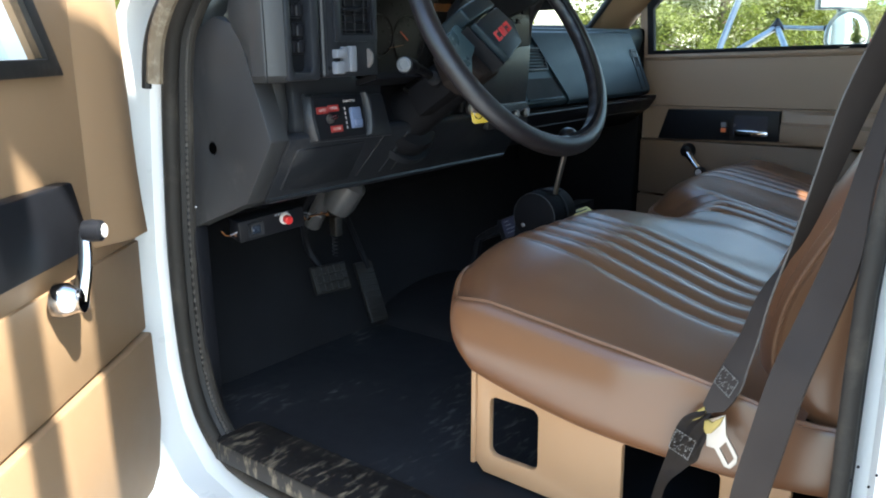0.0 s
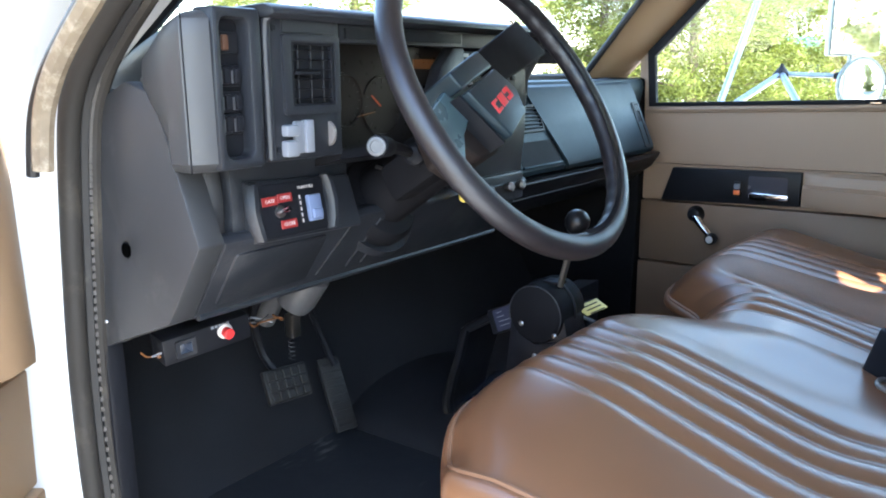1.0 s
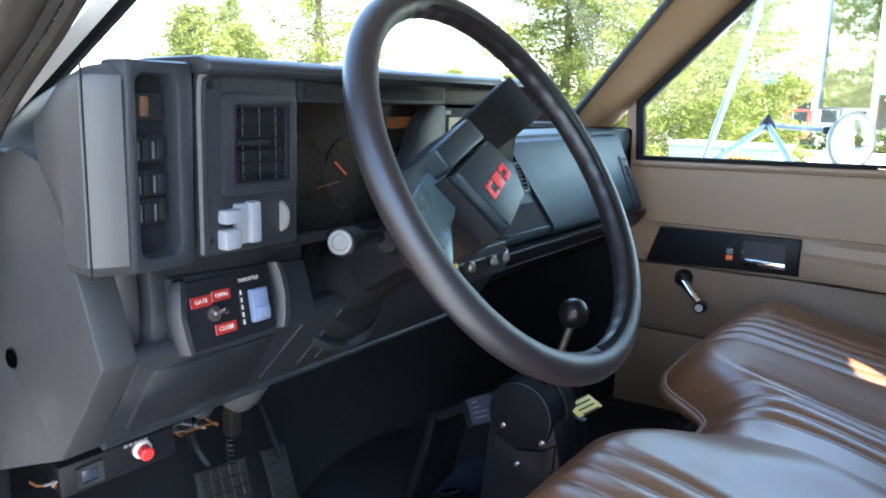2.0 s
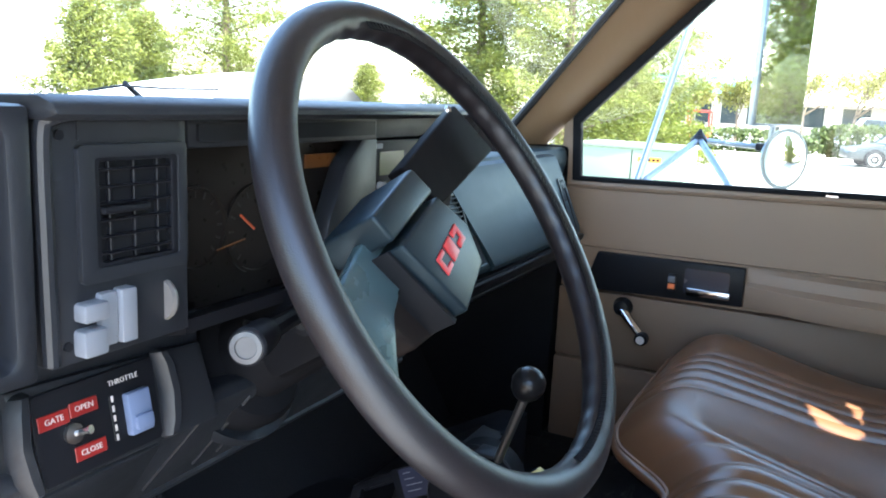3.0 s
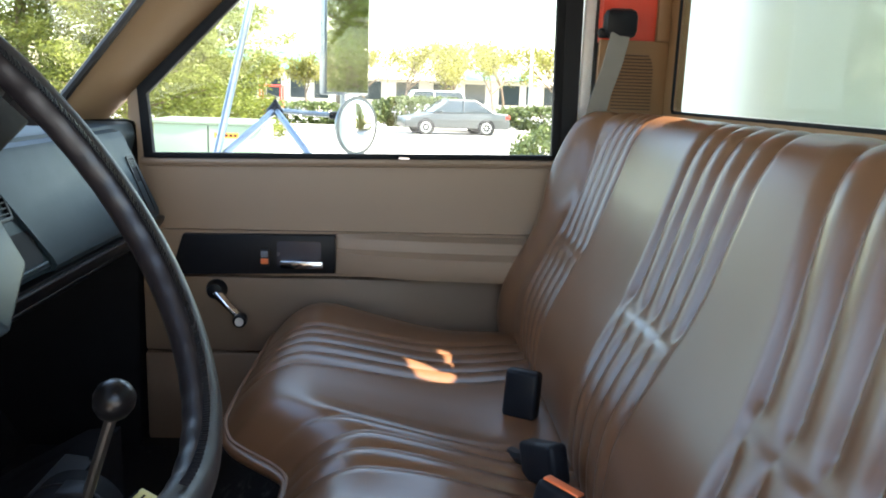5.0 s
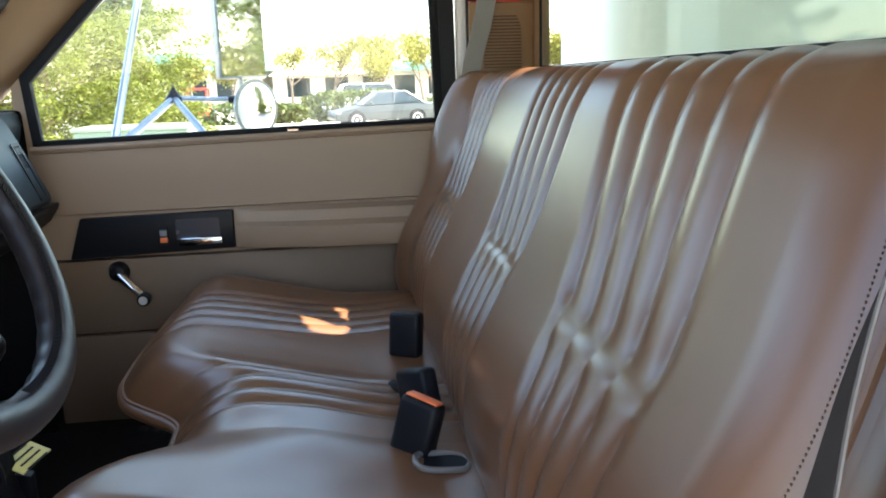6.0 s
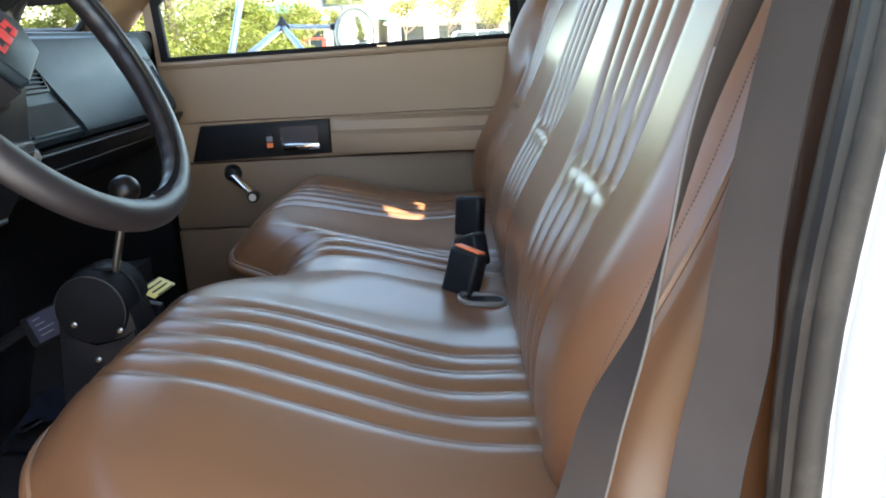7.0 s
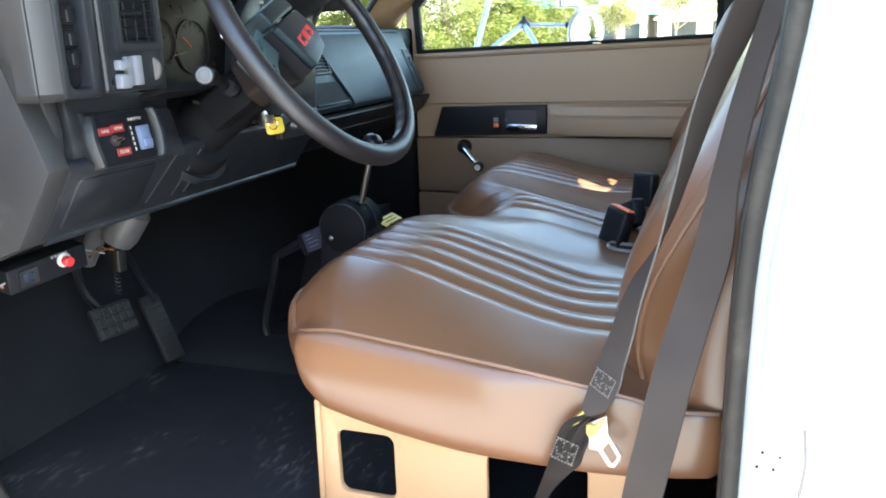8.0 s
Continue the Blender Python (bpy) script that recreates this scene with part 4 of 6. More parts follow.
rear_run = [((0.592, 0.028, 1.95), (0.4, -0.9, 0)), ((0.546, 0.020, 1.78), (0.4, -0.9, 0)), ((0.526, 0.008, 1.70), (0.45, -0.88, 0)), ((0.512, 0.000, 1.62), (0.55, -0.83, 0)), ((0.504, -0.008, 1.55), (0.75, -0.65, 0)), ((0.487, -0.020, 1.48), (0.82, -0.55, 0)), ((0.472, -0.040, 1.42), (0.85, -0.5, 0)), ((0.459, -0.048, 1.35), (0.86, -0.5, 0)), ((0.442, -0.046, 1.25), (0.86, -0.5, 0)), ((0.425, -0.01, 1.06), (0.86, -0.5, 0))]
path = smooth_path([p for p, _ in rear_run], 60)
wd = smooth_path([w_ for _, w_ in rear_run], 60)
part("retractor_strap", strap(list(zip(path, wd)), 0.047), BELT, belt)
part("guide_loop", box((0.60, 0.03, 2.03), (0.06, 0.03, 0.05), 0.01), BLACK, belt)

pb = thing("seat_belt", (0.58, 1.46, 1.06), "grey passenger seat belt hanging from a black guide", "seat belt")
g = part("guide_loop", box((0.590, 1.482, 2.035), (0.070, 0.040, 0.060), 0.016), BLACK, pb, "black belt guide")
part("guide_tab", box((0.560, 1.485, 2.015), (0.030, 0.020, 0.020), 0.006), BLACK, g)
run = [((0.590, 1.468, 2.02), (1, 0.1, 0)), ((0.576, 1.470, 1.95), (1, 0.1, 0.1)), ((0.556, 1.480, 1.87), (1, 0.1, 0.2)), ((0.556, 1.500, 1.80), (1, 0.1, 0.2)), ((0.60, 1.510, 1.66), (1, 0.1, 0.2))]
path = smooth_path([p for p, _ in run], 24)
part("strap", strap([(p, (1, 0.15, 0.2)) for p in path], 0.046), BELT_LIT, pb)


# buckles standing in the crease of the bench
def buckle(name, p, label, tilt_x, tilt_y, turn, face):
    b = thing(name, p, label, "buckle", "belt buckles")
    m = Matrix.Translation(p) @ pose(0, 0, 0, tilt_x, tilt_y, turn)
    body = part("casing", placed(box((0, 0, 0), (0.030, 0.056, 0.078), 0.008, seg=3), m), BLACK, b)
    part("stalk", placed(tube([(0, 0, -0.037), (0.002, 0, -0.065), (0.010, 0, -0.095)], [0.012, 0.009, 0.010], 8), m), BLACK, b)
    if face:
        part("push_button", placed(box((0.0, 0, 0.0392), (0.017, 0.046, 0.004), 0.001), m), ORANGE, body, "orange push button")
    return b


buckle("belt_buckle", (0.348, 0.992, 1.416), "black belt buckle upright on the bench", 0, 8, 62, False)
buckle("belt_buckle", (0.330, 0.628, 1.412), "black belt buckle with an orange button", 10, 12, 52, True)
buckle("belt_buckle", (0.345, 0.772, 1.408), "black belt buckle lying against the backrest", 72, 0, 25, False)
slot = thing("belt_slot", (0.345, 0.62, 1.366), "grey plastic belt slot in the cushion", "belt slot")
part("rim", tube([(0.354 + 0.032 * math.copysign(abs(math.cos(a)) ** 0.6, math.cos(a)), 0.585 + 0.022 * math.copysign(abs(math.sin(a)) ** 0.7, math.sin(a)), 1.386 - 0.10 * 0.048 * math.cos(a)) for a in [2 * math.pi * k / 24 for k in range(24)]], 0.0040, 8, True), SLOT_RIM, slot)
part("well", plate([(0.354 + 0.032 * math.cos(2 * math.pi * k / 20), 0.585 + 0.020 * math.sin(2 * math.pi * k / 20)) for k in range(20)], "z", 1.372, 1.385), DARK, slot)


# ---- dashboard ----
dash = thing("dashboard", (-0.45, 0.7, 1.45), "charcoal plastic truck dashboard with dusty panels", "dashboard")
part("core", plate([(-0.74, 1.765), (-0.56, 1.797), (-0.432, 1.797), (-0.425, 1.77), (-0.47, 1.60), (-0.74, 1.52)], "y", -0.02, 1.545, bev=0.008), DASH_PAD, dash, "dark padded dash top")


def face_x(z):
    return -0.412 + (1.78 - z) * 0.387


PADP = [(-0.47, 1.60), (-0.375, 1.602), (-0.357, 1.608), (-0.350, 1.618), (-0.3515, 1.630), (-0.380, 1.700), (-0.4085, 1.772), (-0.416, 1.784), (-0.430, 1.789), (-0.47, 1.789)]


def skewed(y_top, y_low, inset=0.0):
    return [(x - inset, y_top + (y_low - y_top) * (1.785 - z) / 0.175, z) for x, z in PADP]


pad = part("passenger_pad", loft([skewed(0.858, 0.958), skewed(0.864, 0.964), skewed(1.418, 1.438), skewed(1.428, 1.446, 0.008), skewed(1.434, 1.45, 0.022)]), DASH_PAD, dash, "smooth padded panel before the passenger")
part("centre_panel", loft([skewed(0.70, 0.72, 0.007), skewed(0.857, 0.957, 0.007)]), DASH_PAD, dash)


def on_face(y, z, out=0.0):
    n = Vector((0.933, 0, 0.361))
    return facing(Vector((face_x(z), y, z)) + n * out, n, (0, 1, 0))


def vent(parent, m, w, h, rows, cols, mat=BLACK, thick=0.34):
    """Air outlet: frame, dark duct, slats."""
    v = part("vent_frame", placed(plate(rounded(-w / 2 - 0.006, -h / 2 - 0.006, w / 2 + 0.006, h / 2 + 0.006, 0.005), "z", -0.002, 0.004, [rounded(-w / 2, -h / 2, w / 2, h / 2, 0.003)], bev=0.001), m), mat, parent)
    part("duct", placed(span((-w / 2, -h / 2, -0.012), (w / 2, h / 2, -0.0025)), m), DARK, v)
    for k in range(rows):
        z = -h / 2 + (k + 0.5) * h / rows
        part("slat", placed(box((0, z, 0.001), (w, h / rows * thick, 0.005), 0.0008, seg=1), m), mat, v)
    for k in range(cols):
        y = -w / 2 + (k + 0.5) * w / cols
        part("vane", placed(box((y, 0, -0.001), (0.0025, h, 0.004), 0.0006, seg=1), m), mat, v)
    return v


vent(dash, on_face(0.850, 1.722, -0.004), 0.085, 0.048, 6, 0)
part("tray", placed(plate(rounded(-0.085, -0.024, 0.075, 0.026, 0.006), "z", -0.004, 0.0005), on_face(0.855, 1.652, -0.004)), DARK, dash, "dark open tray")
part("tray_lip", placed(box((-0.005, -0.027, 0.002), (0.165, 0.005, 0.006), 0.0015), on_face(0.855, 1.652, -0.004)), DASH_PAD, dash)
ev = part("end_vent", placed(plate(rounded(-0.020, -0.062, 0.018, 0.062, 0.006), "z", 0.0002, 0.0032, [rounded(-0.014, -0.056, 0.013, 0.056, 0.003)]), on_face(1.398, 1.680)), BLACK, dash, "tall black side outlet")
part("duct", placed(span((-0.014, -0.056, 0.0002), (0.013, 0.056, 0.0012)), on_face(1.398, 1.680)), DARK, ev)
for k in range(3):
    part("slat", placed(box((-0.008 + k * 0.008, 0.045, 0.002), (0.0055, 0.016, 0.003), 0.001, seg=1), on_face(1.398, 1.680)), DASH, ev)

part("lower_passenger", plate([(-0.362, 1.600), (-0.366, 1.588), (-0.385, 1.560), (-0.46, 1.505), (-0.62, 1.505), (-0.62, 1.600)], "y", 0.745, 1.52, bev=0.004), BLACK, dash)
part("ledge_strip", tube([(-0.362, 0.75, 1.592), (-0.362, 1.44, 1.592)], 0.003, 6), DASH, dash)
part("lower_rail", tube([(-0.392, 0.75, 1.556), (-0.392, 1.50, 1.556)], 0.0035, 6), DASH, dash)

hood_prof = [(-0.72, 1.795), (-0.46, 1.884), (-0.36, 1.893), (-0.285, 1.895), (-0.270, 1.890), (-0.266, 1.882), (-0.280, 1.878), (-0.36, 1.878), (-0.42, 1.79), (-0.72, 1.78)]
part("cluster_hood", plate(hood_prof, "y", 0.052, 0.738, bev=0.006), DASH, dash, "charcoal hood over the gauges")
part("hood_end", loft([[(x, 0.738 + y, 1.79 + (z - 1.79) * f) for x, z in hood_prof] for y, f in ((0, 1.0), (0.018, 0.93), (0.028, 0.75), (0.030, 0.45))]), DASH, dash)
part("hood_cheek", plate([(-0.42, 1.72), (-0.345, 1.70), (-0.335, 1.80), (-0.285, 1.88), (-0.42, 1.88)], "y", 0.722, 0.752, bev=0.006), DASH, dash)

# left bezel with air outlet, lamp switch and dimmer
bezel = part("left_bezel", plate([(0.060, 1.708), (0.186, 1.708), (0.186, 1.882), (0.062, 1.882)], "x", -0.318, -0.294, [rounded(0.101, 1.776, 0.169, 1.850, 0.004)], bev=0.002), DASH, dash, "charcoal bezel round a square outlet")
vent(bezel, facing((-0.295, 0.135, 1.813), (1, 0, 0), (0, 1, 0)), 0.066, 0.072, 6, 3, BLACK, 0.16)
part("outlet_grip", box((-0.290, 0.122, 1.815), (0.008, 0.042, 0.0055), 0.002), BLACK, bezel)
part("bezel_edge", tube(smooth_path([(-0.2945, 0.0605, 1.712), (-0.2945, 0.0605, 1.80), (-0.293, 0.0605, 1.868), (-0.288, 0.064, 1.880), (-0.282, 0.078, 1.885)], 24), 0.0060, 10), DASH, bezel, "rounded outer edge")
part("bezel_frame", plate(rounded(0.084, 1.764, 0.182, 1.861, 0.004), "x", -0.295, -0.2895, [rounded(0.097, 1.774, 0.173, 1.852, 0.003)], bev=0.001), DASH, bezel)
part("lamp_strip", plate(rounded(0.086, 1.864, 0.176, 1.878, 0.002), "x", -0.295, -0.292), DASH, bezel)
part("screw", lathe([(0.004, 0), (0.0035, 0.002)], (-0.2945, 0.073, 1.868), (1, 0, 0), 10), BLACK, bezel)
part("screw", lathe([(0.004, 0), (0.0035, 0.002)], (-0.2945, 0.073, 1.722), (1, 0, 0), 10), BLACK, bezel)
sw = part("lamp_switch", span((-0.300, 0.112, 1.716), (-0.284, 0.126, 1.757), 0.002), GREY_SWITCH, bezel, "pale grey lamp switch")
part("slider", span((-0.300, 0.097, 1.716), (-0.288, 0.1115, 1.756), 0.002), GREY_SWITCH, sw)
part("rocker", span((-0.300, 0.079, 1.738), (-0.282, 0.1005, 1.752), 0.003), GREY_SWITCH, sw)
part("rocker", span((-0.300, 0.078, 1.713), (-0.282, 0.0985, 1.733), 0.003), GREY_SWITCH, sw)
part("dimmer_wheel", lathe([(0.017, -0.003), (0.018, 0.0), (0.017, 0.003)], (-0.301, 0.163, 1.737), (0, 1, 0), 20), SLOT_RIM, bezel, "ribbed steel dimmer wheel")

# gauge cavity
cl = part("gauge_panel", span((-0.372, 0.19, 1.70), (-0.352, 0.53, 1.882)), LENS, dash, "dark glossy gauge panel")
for cy, cz_, r in ((0.252, 1.776, 0.040), (0.336, 1.766, 0.046)):
    part("gauge_ring", lathe([(r, 0), (r, 0.004), (r - 0.003, 0.004), (r - 0.004, 0.001)], (-0.3525, cy, cz_), (1, 0, 0), 32), LENS, cl)
    for k in range(13):
        a = radians(225 - k * 22.5)
        q = Vector((-0.3505, cy + (r - 0.009) * math.cos(a), cz_ + (r - 0.009) * math.sin(a)))
        part("gauge_tick", box(q, (0.0008, 0.0018, 0.006), 0, Euler((a - math.pi / 2, 0, 0)).to_matrix()), GAUGE_MARK, cl)
part("needle", box((-0.348, 0.319, 1.774), (0.0010, 0.026, 0.0024), 0, Euler((radians(-38), 0, 0)).to_matrix()), NEEDLE, cl, "orange gauge needle")
part("needle", box((-0.348, 0.296, 1.755), (0.0010, 0.040, 0.0012), 0, Euler((radians(8), 0, 0)).to_matrix()), AMBER, cl)
part("amber_bar", span((-0.3515, 0.413, 1.821), (-0.3495, 0.478, 1.836)), AMBER, cl, "amber warning strip")
part("cavity_floor", plate([(-0.36, 1.695), (-0.302, 1.712), (-0.302, 1.700), (-0.36, 1.685)], "y", 0.19, 0.54), BLACK, dash)
part("brow_strip", plate(rounded(0.196, 1.854, 0.480, 1.879, 0.002), "x", -0.325, -0.302, bev=0.001), DASH, dash)
part("brow_lens", plate(rounded(0.205, 1.859, 0.472, 1.874, 0.002), "x", -0.303, -0.299), BLACK, dash)
part("right_cheek", plate([(0.480, 1.856), (0.445, 1.825), (0.415, 1.765), (0.400, 1.700), (0.509, 1.700), (0.509, 1.856)], "x", -0.342, -0.318, bev=0.004), DASH, dash, "curved charcoal panel beside the gauges")
part("brow_strip", plate(rounded(0.490, 1.854, 0.722, 1.878, 0.002), "x", -0.335, -0.312, bev=0.001), DASH, dash)
radio = part("radio", plate(rounded(0.511, 1.752, 0.722, 1.850, 0.004), "x", -0.345, -0.326, bev=0.002), BLACK, dash, "black radio with a small display")
part("display", span((-0.3265, 0.526, 1.808), (-0.3250, 0.582, 1.836)), LCD, radio, "greenish display")
part("radio_mark", span((-0.3265, 0.518, 1.840), (-0.3255, 0.532, 1.846)), GREY_SWITCH, radio)
part("radio_knob", lathe([(0.006, 0), (0.006, 0.008), (0.004, 0.010)], (-0.326, 0.527, 1.795), (1, 0, 0), 14), WHITE_INK, radio)
for k in range(5):
    part("radio_button", box((-0.324, 0.650 + k % 3 * 0.022, 1.825 - k // 3 * 0.02), (0.006, 0.016, 0.010), 0.0015), BLACK, radio)
part("centre_console_face", plate([(-0.42, 1.585), (-0.383, 1.590), (-0.350, 1.614), (-0.340, 1.70), (-0.338, 1.755), (-0.42, 1.755)], "y", 0.50, 0.748, bev=0.005), DASH, dash, "charcoal centre stack")
ash = part("stack_panel", plate(rounded(0.575, 1.575, 0.735, 1.628, 0.006), "x", -0.352, -0.336, bev=0.003), DASH, dash)
for y in (0.60, 0.668, 0.708):
    part("pull_knob", lathe([(0.006, 0), (0.009, 0.006), (0.010, 0.014), (0.006, 0.018)], (-0.336, y, 1.603), (1, 0, 0.1), 14), STEEL, ash, "small steel pull knob")

# knee panel, its drawer and the end panel with a key hole
knee = part("knee_panel", plate([(-0.345, 1.618), (-0.334, 1.609), (-0.338, 1.600), (-0.404, 1.506), (-0.416, 1.497), (-0.58, 1.452), (-0.58, 1.618)], "y", 0.014, 0.746, bev=0.004), DASH, dash, "scuffed charcoal knee panel")
kn = Vector((0.818, 0, -0.575))


def on_knee(y, f, out=0.0):
    p = Vector((-0.338, y, 1.600)).lerp(Vector((-0.404, y, 1.506)), f)
    return facing(p + kn * out, kn, (0, 1, 0))


part("drawer", placed(plate(rounded(-0.088, -0.046, 0.075, 0.046, 0.006), "z", -0.004, 0.0030, bev=0.0015), on_knee(0.125, 0.5)), DASH, knee)
for dy in (0.235, 0.300, 0.335):
    part("knee_rib", placed(box((0, 0, 0.001), (0.003, 0.10, 0.003), 0.001, Euler((0, 0, -0.25)).to_matrix()), on_knee(dy, 0.45)), DASH, knee)
part("lower_roll", tube([(-0.411, 0.02, 1.500), (-0.411, 0.74, 1.500)], 0.006, 8), DASH, knee)
end = part("end_panel", plate([(-0.572, 1.437), (-0.549, 1.447), (-0.408, 1.501), (-0.333, 1.610), (-0.368, 1.702), (-0.402, 1.792), (-0.457, 1.807), (-0.508, 1.788), (-0.575, 1.77)], "y", -0.026, 0.013, [[(-0.489 + 0.0095 * math.cos(a), 1.590 + 0.011 * math.sin(a)) for a in [2 * math.pi * k / 16 for k in range(16)]]], bev=0.003), POD, dash, "dusty charcoal end panel with a round hole")
# black disc laid over the hole in place of its inner shade
part("hole_disc", lathe([(0.0100, 0.0), (0.0100, 0.0008)], (-0.489, -0.0261, 1.590), (0, -1, 0), 20), VOID, end, "black disc for the shade in the hole")
part("hole_back", span((-0.505, -0.014, 1.573), (-0.473, -0.010, 1.607)), VOID, end)
for z in (1.48, 1.53, 1.58, 1.66):
    part("trim_screw", lathe([(0.003, 0), (0.002, 0.002)], (-0.555, -0.026, z), (0, -1, 0), 8), STEEL, end)
part("side_rib", plate([(-0.400, 1.606), (-0.358, 1.610), (-0.356, 1.66), (-0.362, 1.715), (-0.44, 1.72), (-0.45, 1.60)], "y", 0.010, 0.036, bev=0.008), POD, dash)
part("side_rib", plate([(-0.400, 1.600), (-0.352, 1.604), (-0.350, 1.66), (-0.354, 1.712), (-0.44, 1.712), (-0.45, 1.60)], "y", 0.040, 0.068, bev=0.008), DASH, dash)

# switch pod at the dash's outer end
def pod_ring(z):
    b = 0.032 * (1 - smoothstep(1.70, 1.83, z))
    f = (z - 1.703) / 0.184
    pts = [(-0.322, 0.062), (-0.322, -0.010), (-0.300, -0.015), (-0.291, -0.021), (-0.294, -0.028), (-0.303, -0.046), (-0.307, -0.0495), (-0.314, -0.051), (-0.34, -0.049), (-0.40, -0.036 + b), (-0.44, -0.012 + b), (-0.47, 0.005 + b), (-0.47, 0.062)]
    r = 0.016 * max(0, (z - 1.868) / 0.018) ** 2 + 0.012 * max(0, (1.714 - z) / 0.011) ** 2
    pts = [(x - r * (x > -0.45), y + r * (y < 0.05)) for x, y in pts]
    return [(x, y, z - (0.010 + 0.064 * smoothstep(0.02, 0.15, -0.306 - x)) * f ** 2.2 * smoothstep(0.0, 0.03, -0.306 - x)) for x, y in pts]


pod = part("switch_pod", loft([pod_ring(z) for z in (1.703, 1.706, 1.714, 1.74, 1.77, 1.80, 1.83, 1.855, 1.868, 1.874, 1.879, 1.883, 1.886)]), POD, dash, "worn charcoal switch pod", 25)
part("pod_seam", tube([(-0.3045, -0.0482, 1.704 + 0.1815 * k / 8) for k in range(9)], 0.0010, 5), DARK, pod)
part("pod_front", plate([(-0.021, 1.705), (0.047, 1.705), (0.050, 1.888), (-0.019, 1.888)], "x", -0.325, -0.287, [rounded(-0.009, 1.718, 0.031, 1.876, 0.010)], bev=0.005), DASH, pod)
part("pod_panel", span((-0.330, -0.012, 1.710), (-0.309, 0.040, 1.882)), BLACK, pod)
for k, (z, m_) in enumerate(((1.849, DARK), (1.812, BLACK), (1.782, BLACK), (1.757, BLACK))):
    b = part("pod_switch", span((-0.312, -0.005, z - 0.012), (-0.302, 0.027, z + 0.012), 0.002), m_, pod)
    for j, y in enumerate((0.002, 0.017)):
        if k == 0 and j:
            continue
        part("switch_rocker", span((-0.304, y, z - 0.009), (-0.2985, y + 0.009, z + 0.009), 0.002), DARK_CORNER if k == 0 else BLACK, b)
        if k:
            part("switch_lamp", span((-0.3035, y - 0.0032, z - 0.009), (-0.3005, y - 0.0017, z + 0.006)), CAP, b)

# switch panel below the gauges
sp = facing((-0.338, 0.168, 1.640), (0.985, 0, 0.17), (0, 1, 0))
panel = part("switch_panel", placed(plate([(-0.108, -0.040), (0.092, -0.045), (0.080, 0.032), (-0.110, 0.042)], "z", -0.02, 0.0, bev=0.003), sp), DASH, dash, "charcoal switch panel with red labels")
part("column_surround", span((-0.45, 0.26, 1.600), (-0.405, 0.52, 1.700), 0.004), COLUMN, dash)
part("panel_body", span((-0.40, 0.05, 1.600), (-0.352, 0.255, 1.712), 0.004), DASH, dash)
inset = part("switch_plate", placed(plate(rounded(-0.096, -0.038, 0.020, 0.034, 0.006), "z", 0.0, 0.004, bev=0.0015), sp), BLACK, panel, "charcoal switch plate")
for y, w_, z, txt in ((-0.0790, 0.0265, 0.0115, "GATE"), (-0.0525, 0.0250, 0.0135, "OPEN"), (-0.0515, 0.0285, -0.0215, "CLOSE")):
    lab = part("label_tape", placed(box((y, z, 0.0046), (w_, 0.0115, 0.0012), 0.0004, seg=1), sp), RED_LABEL, inset, "red embossed label tape")
    lettering(txt, sp @ Matrix.Translation((y, z, 0.0054)), 0.0066, WHITE_INK, lab)
part("toggle_nut", placed(lathe([(0.008, 0), (0.008, 0.003), (0.005, 0.004)], (-0.0645, -0.004, 0.004), (0, 0, 1), 12), sp), STEEL, inset)
part("toggle_lever", placed(tube([(-0.0645, -0.004, 0.005), (-0.060, -0.001, 0.020)], [0.0025, 0.0035], 8), sp), CHROME, inset, "chrome toggle lever")
part("throttle_strip", placed(box((-0.0268, -0.005, 0.0046), (0.0050, 0.037, 0.0012), 0.0004, seg=1), sp), BLACK, inset)
for k in range(5):
    part("strip_bar", placed(box((-0.0268, -0.021 + k * 0.008, 0.0055), (0.0018, 0.005, 0.0006)), sp), WHITE_INK, inset)
rk = part("rocker_switch", placed(box((-0.0045, -0.006, 0.007), (0.0235, 0.036, 0.008), 0.002, seg=2), sp), BLUE_SWITCH, inset, "pale blue throttle rocker")
part("rocker_step", placed(box((-0.0035, -0.014, 0.011), (0.018, 0.012, 0.006), 0.002), sp), BLUE_SWITCH, rk)
lettering("THROTTLE", sp @ Matrix.Translation((-0.0130, 0.0235, 0.0045)), 0.0060, WHITE_INK, inset)
for y, s in ((-0.101, -1), (0.028, 1)):
    prof = [(0.010, 0.0), (0.009, 0.006), (0.004, 0.012), (-0.003, 0.0125), (-0.008, 0.006), (-0.009, 0.0)]
    rows = [[(y - s * u * g + s * 0.007 * (1 - (v / 0.038) ** 2), v, h * g) for u, h in prof] for v, g in ((-0.041, 0.35), (-0.038, 0.8), (-0.025, 1.0), (0.0, 1.0), (0.025, 1.0), (0.036, 0.8), (0.039, 0.35))]
    part("panel_grip", placed(loft(rows), sp), DASH, panel, "raised curved cheek")

# ---- steering column and wheel ----
AX = Vector((0.847, 0.0, 0.531))
WC = Vector((-0.125, 0.353, 1.778))
col = thing("steering_column", (-0.42, 0.353, 1.594), "black steering column with a turn signal stalk", "steering column")
part("shroud", lathe([(0.070, -0.40), (0.075, -0.32), (0.075, -0.300), (0.068, -0.290), (0.050, -0.284), (0.047, -0.22), (0.042, -0.12), (0.036, -0.085)], WC, AX, 36), COLUMN, col)
part("collar_ring", lathe([(0.077, -0.345), (0.087, -0.335), (0.086, -0.318), (0.077, -0.322)], WC, AX, 36), DASH, col, "charcoal trim ring")
part("shroud_block", placed(box((0, 0, 0), (0.075, 0.060, 0.10), 0.012), facing(WC - AX * 0.175 + Vector((0, -0.022, -0.010)), AX, (0, 1, 0))), COLUMN, col)
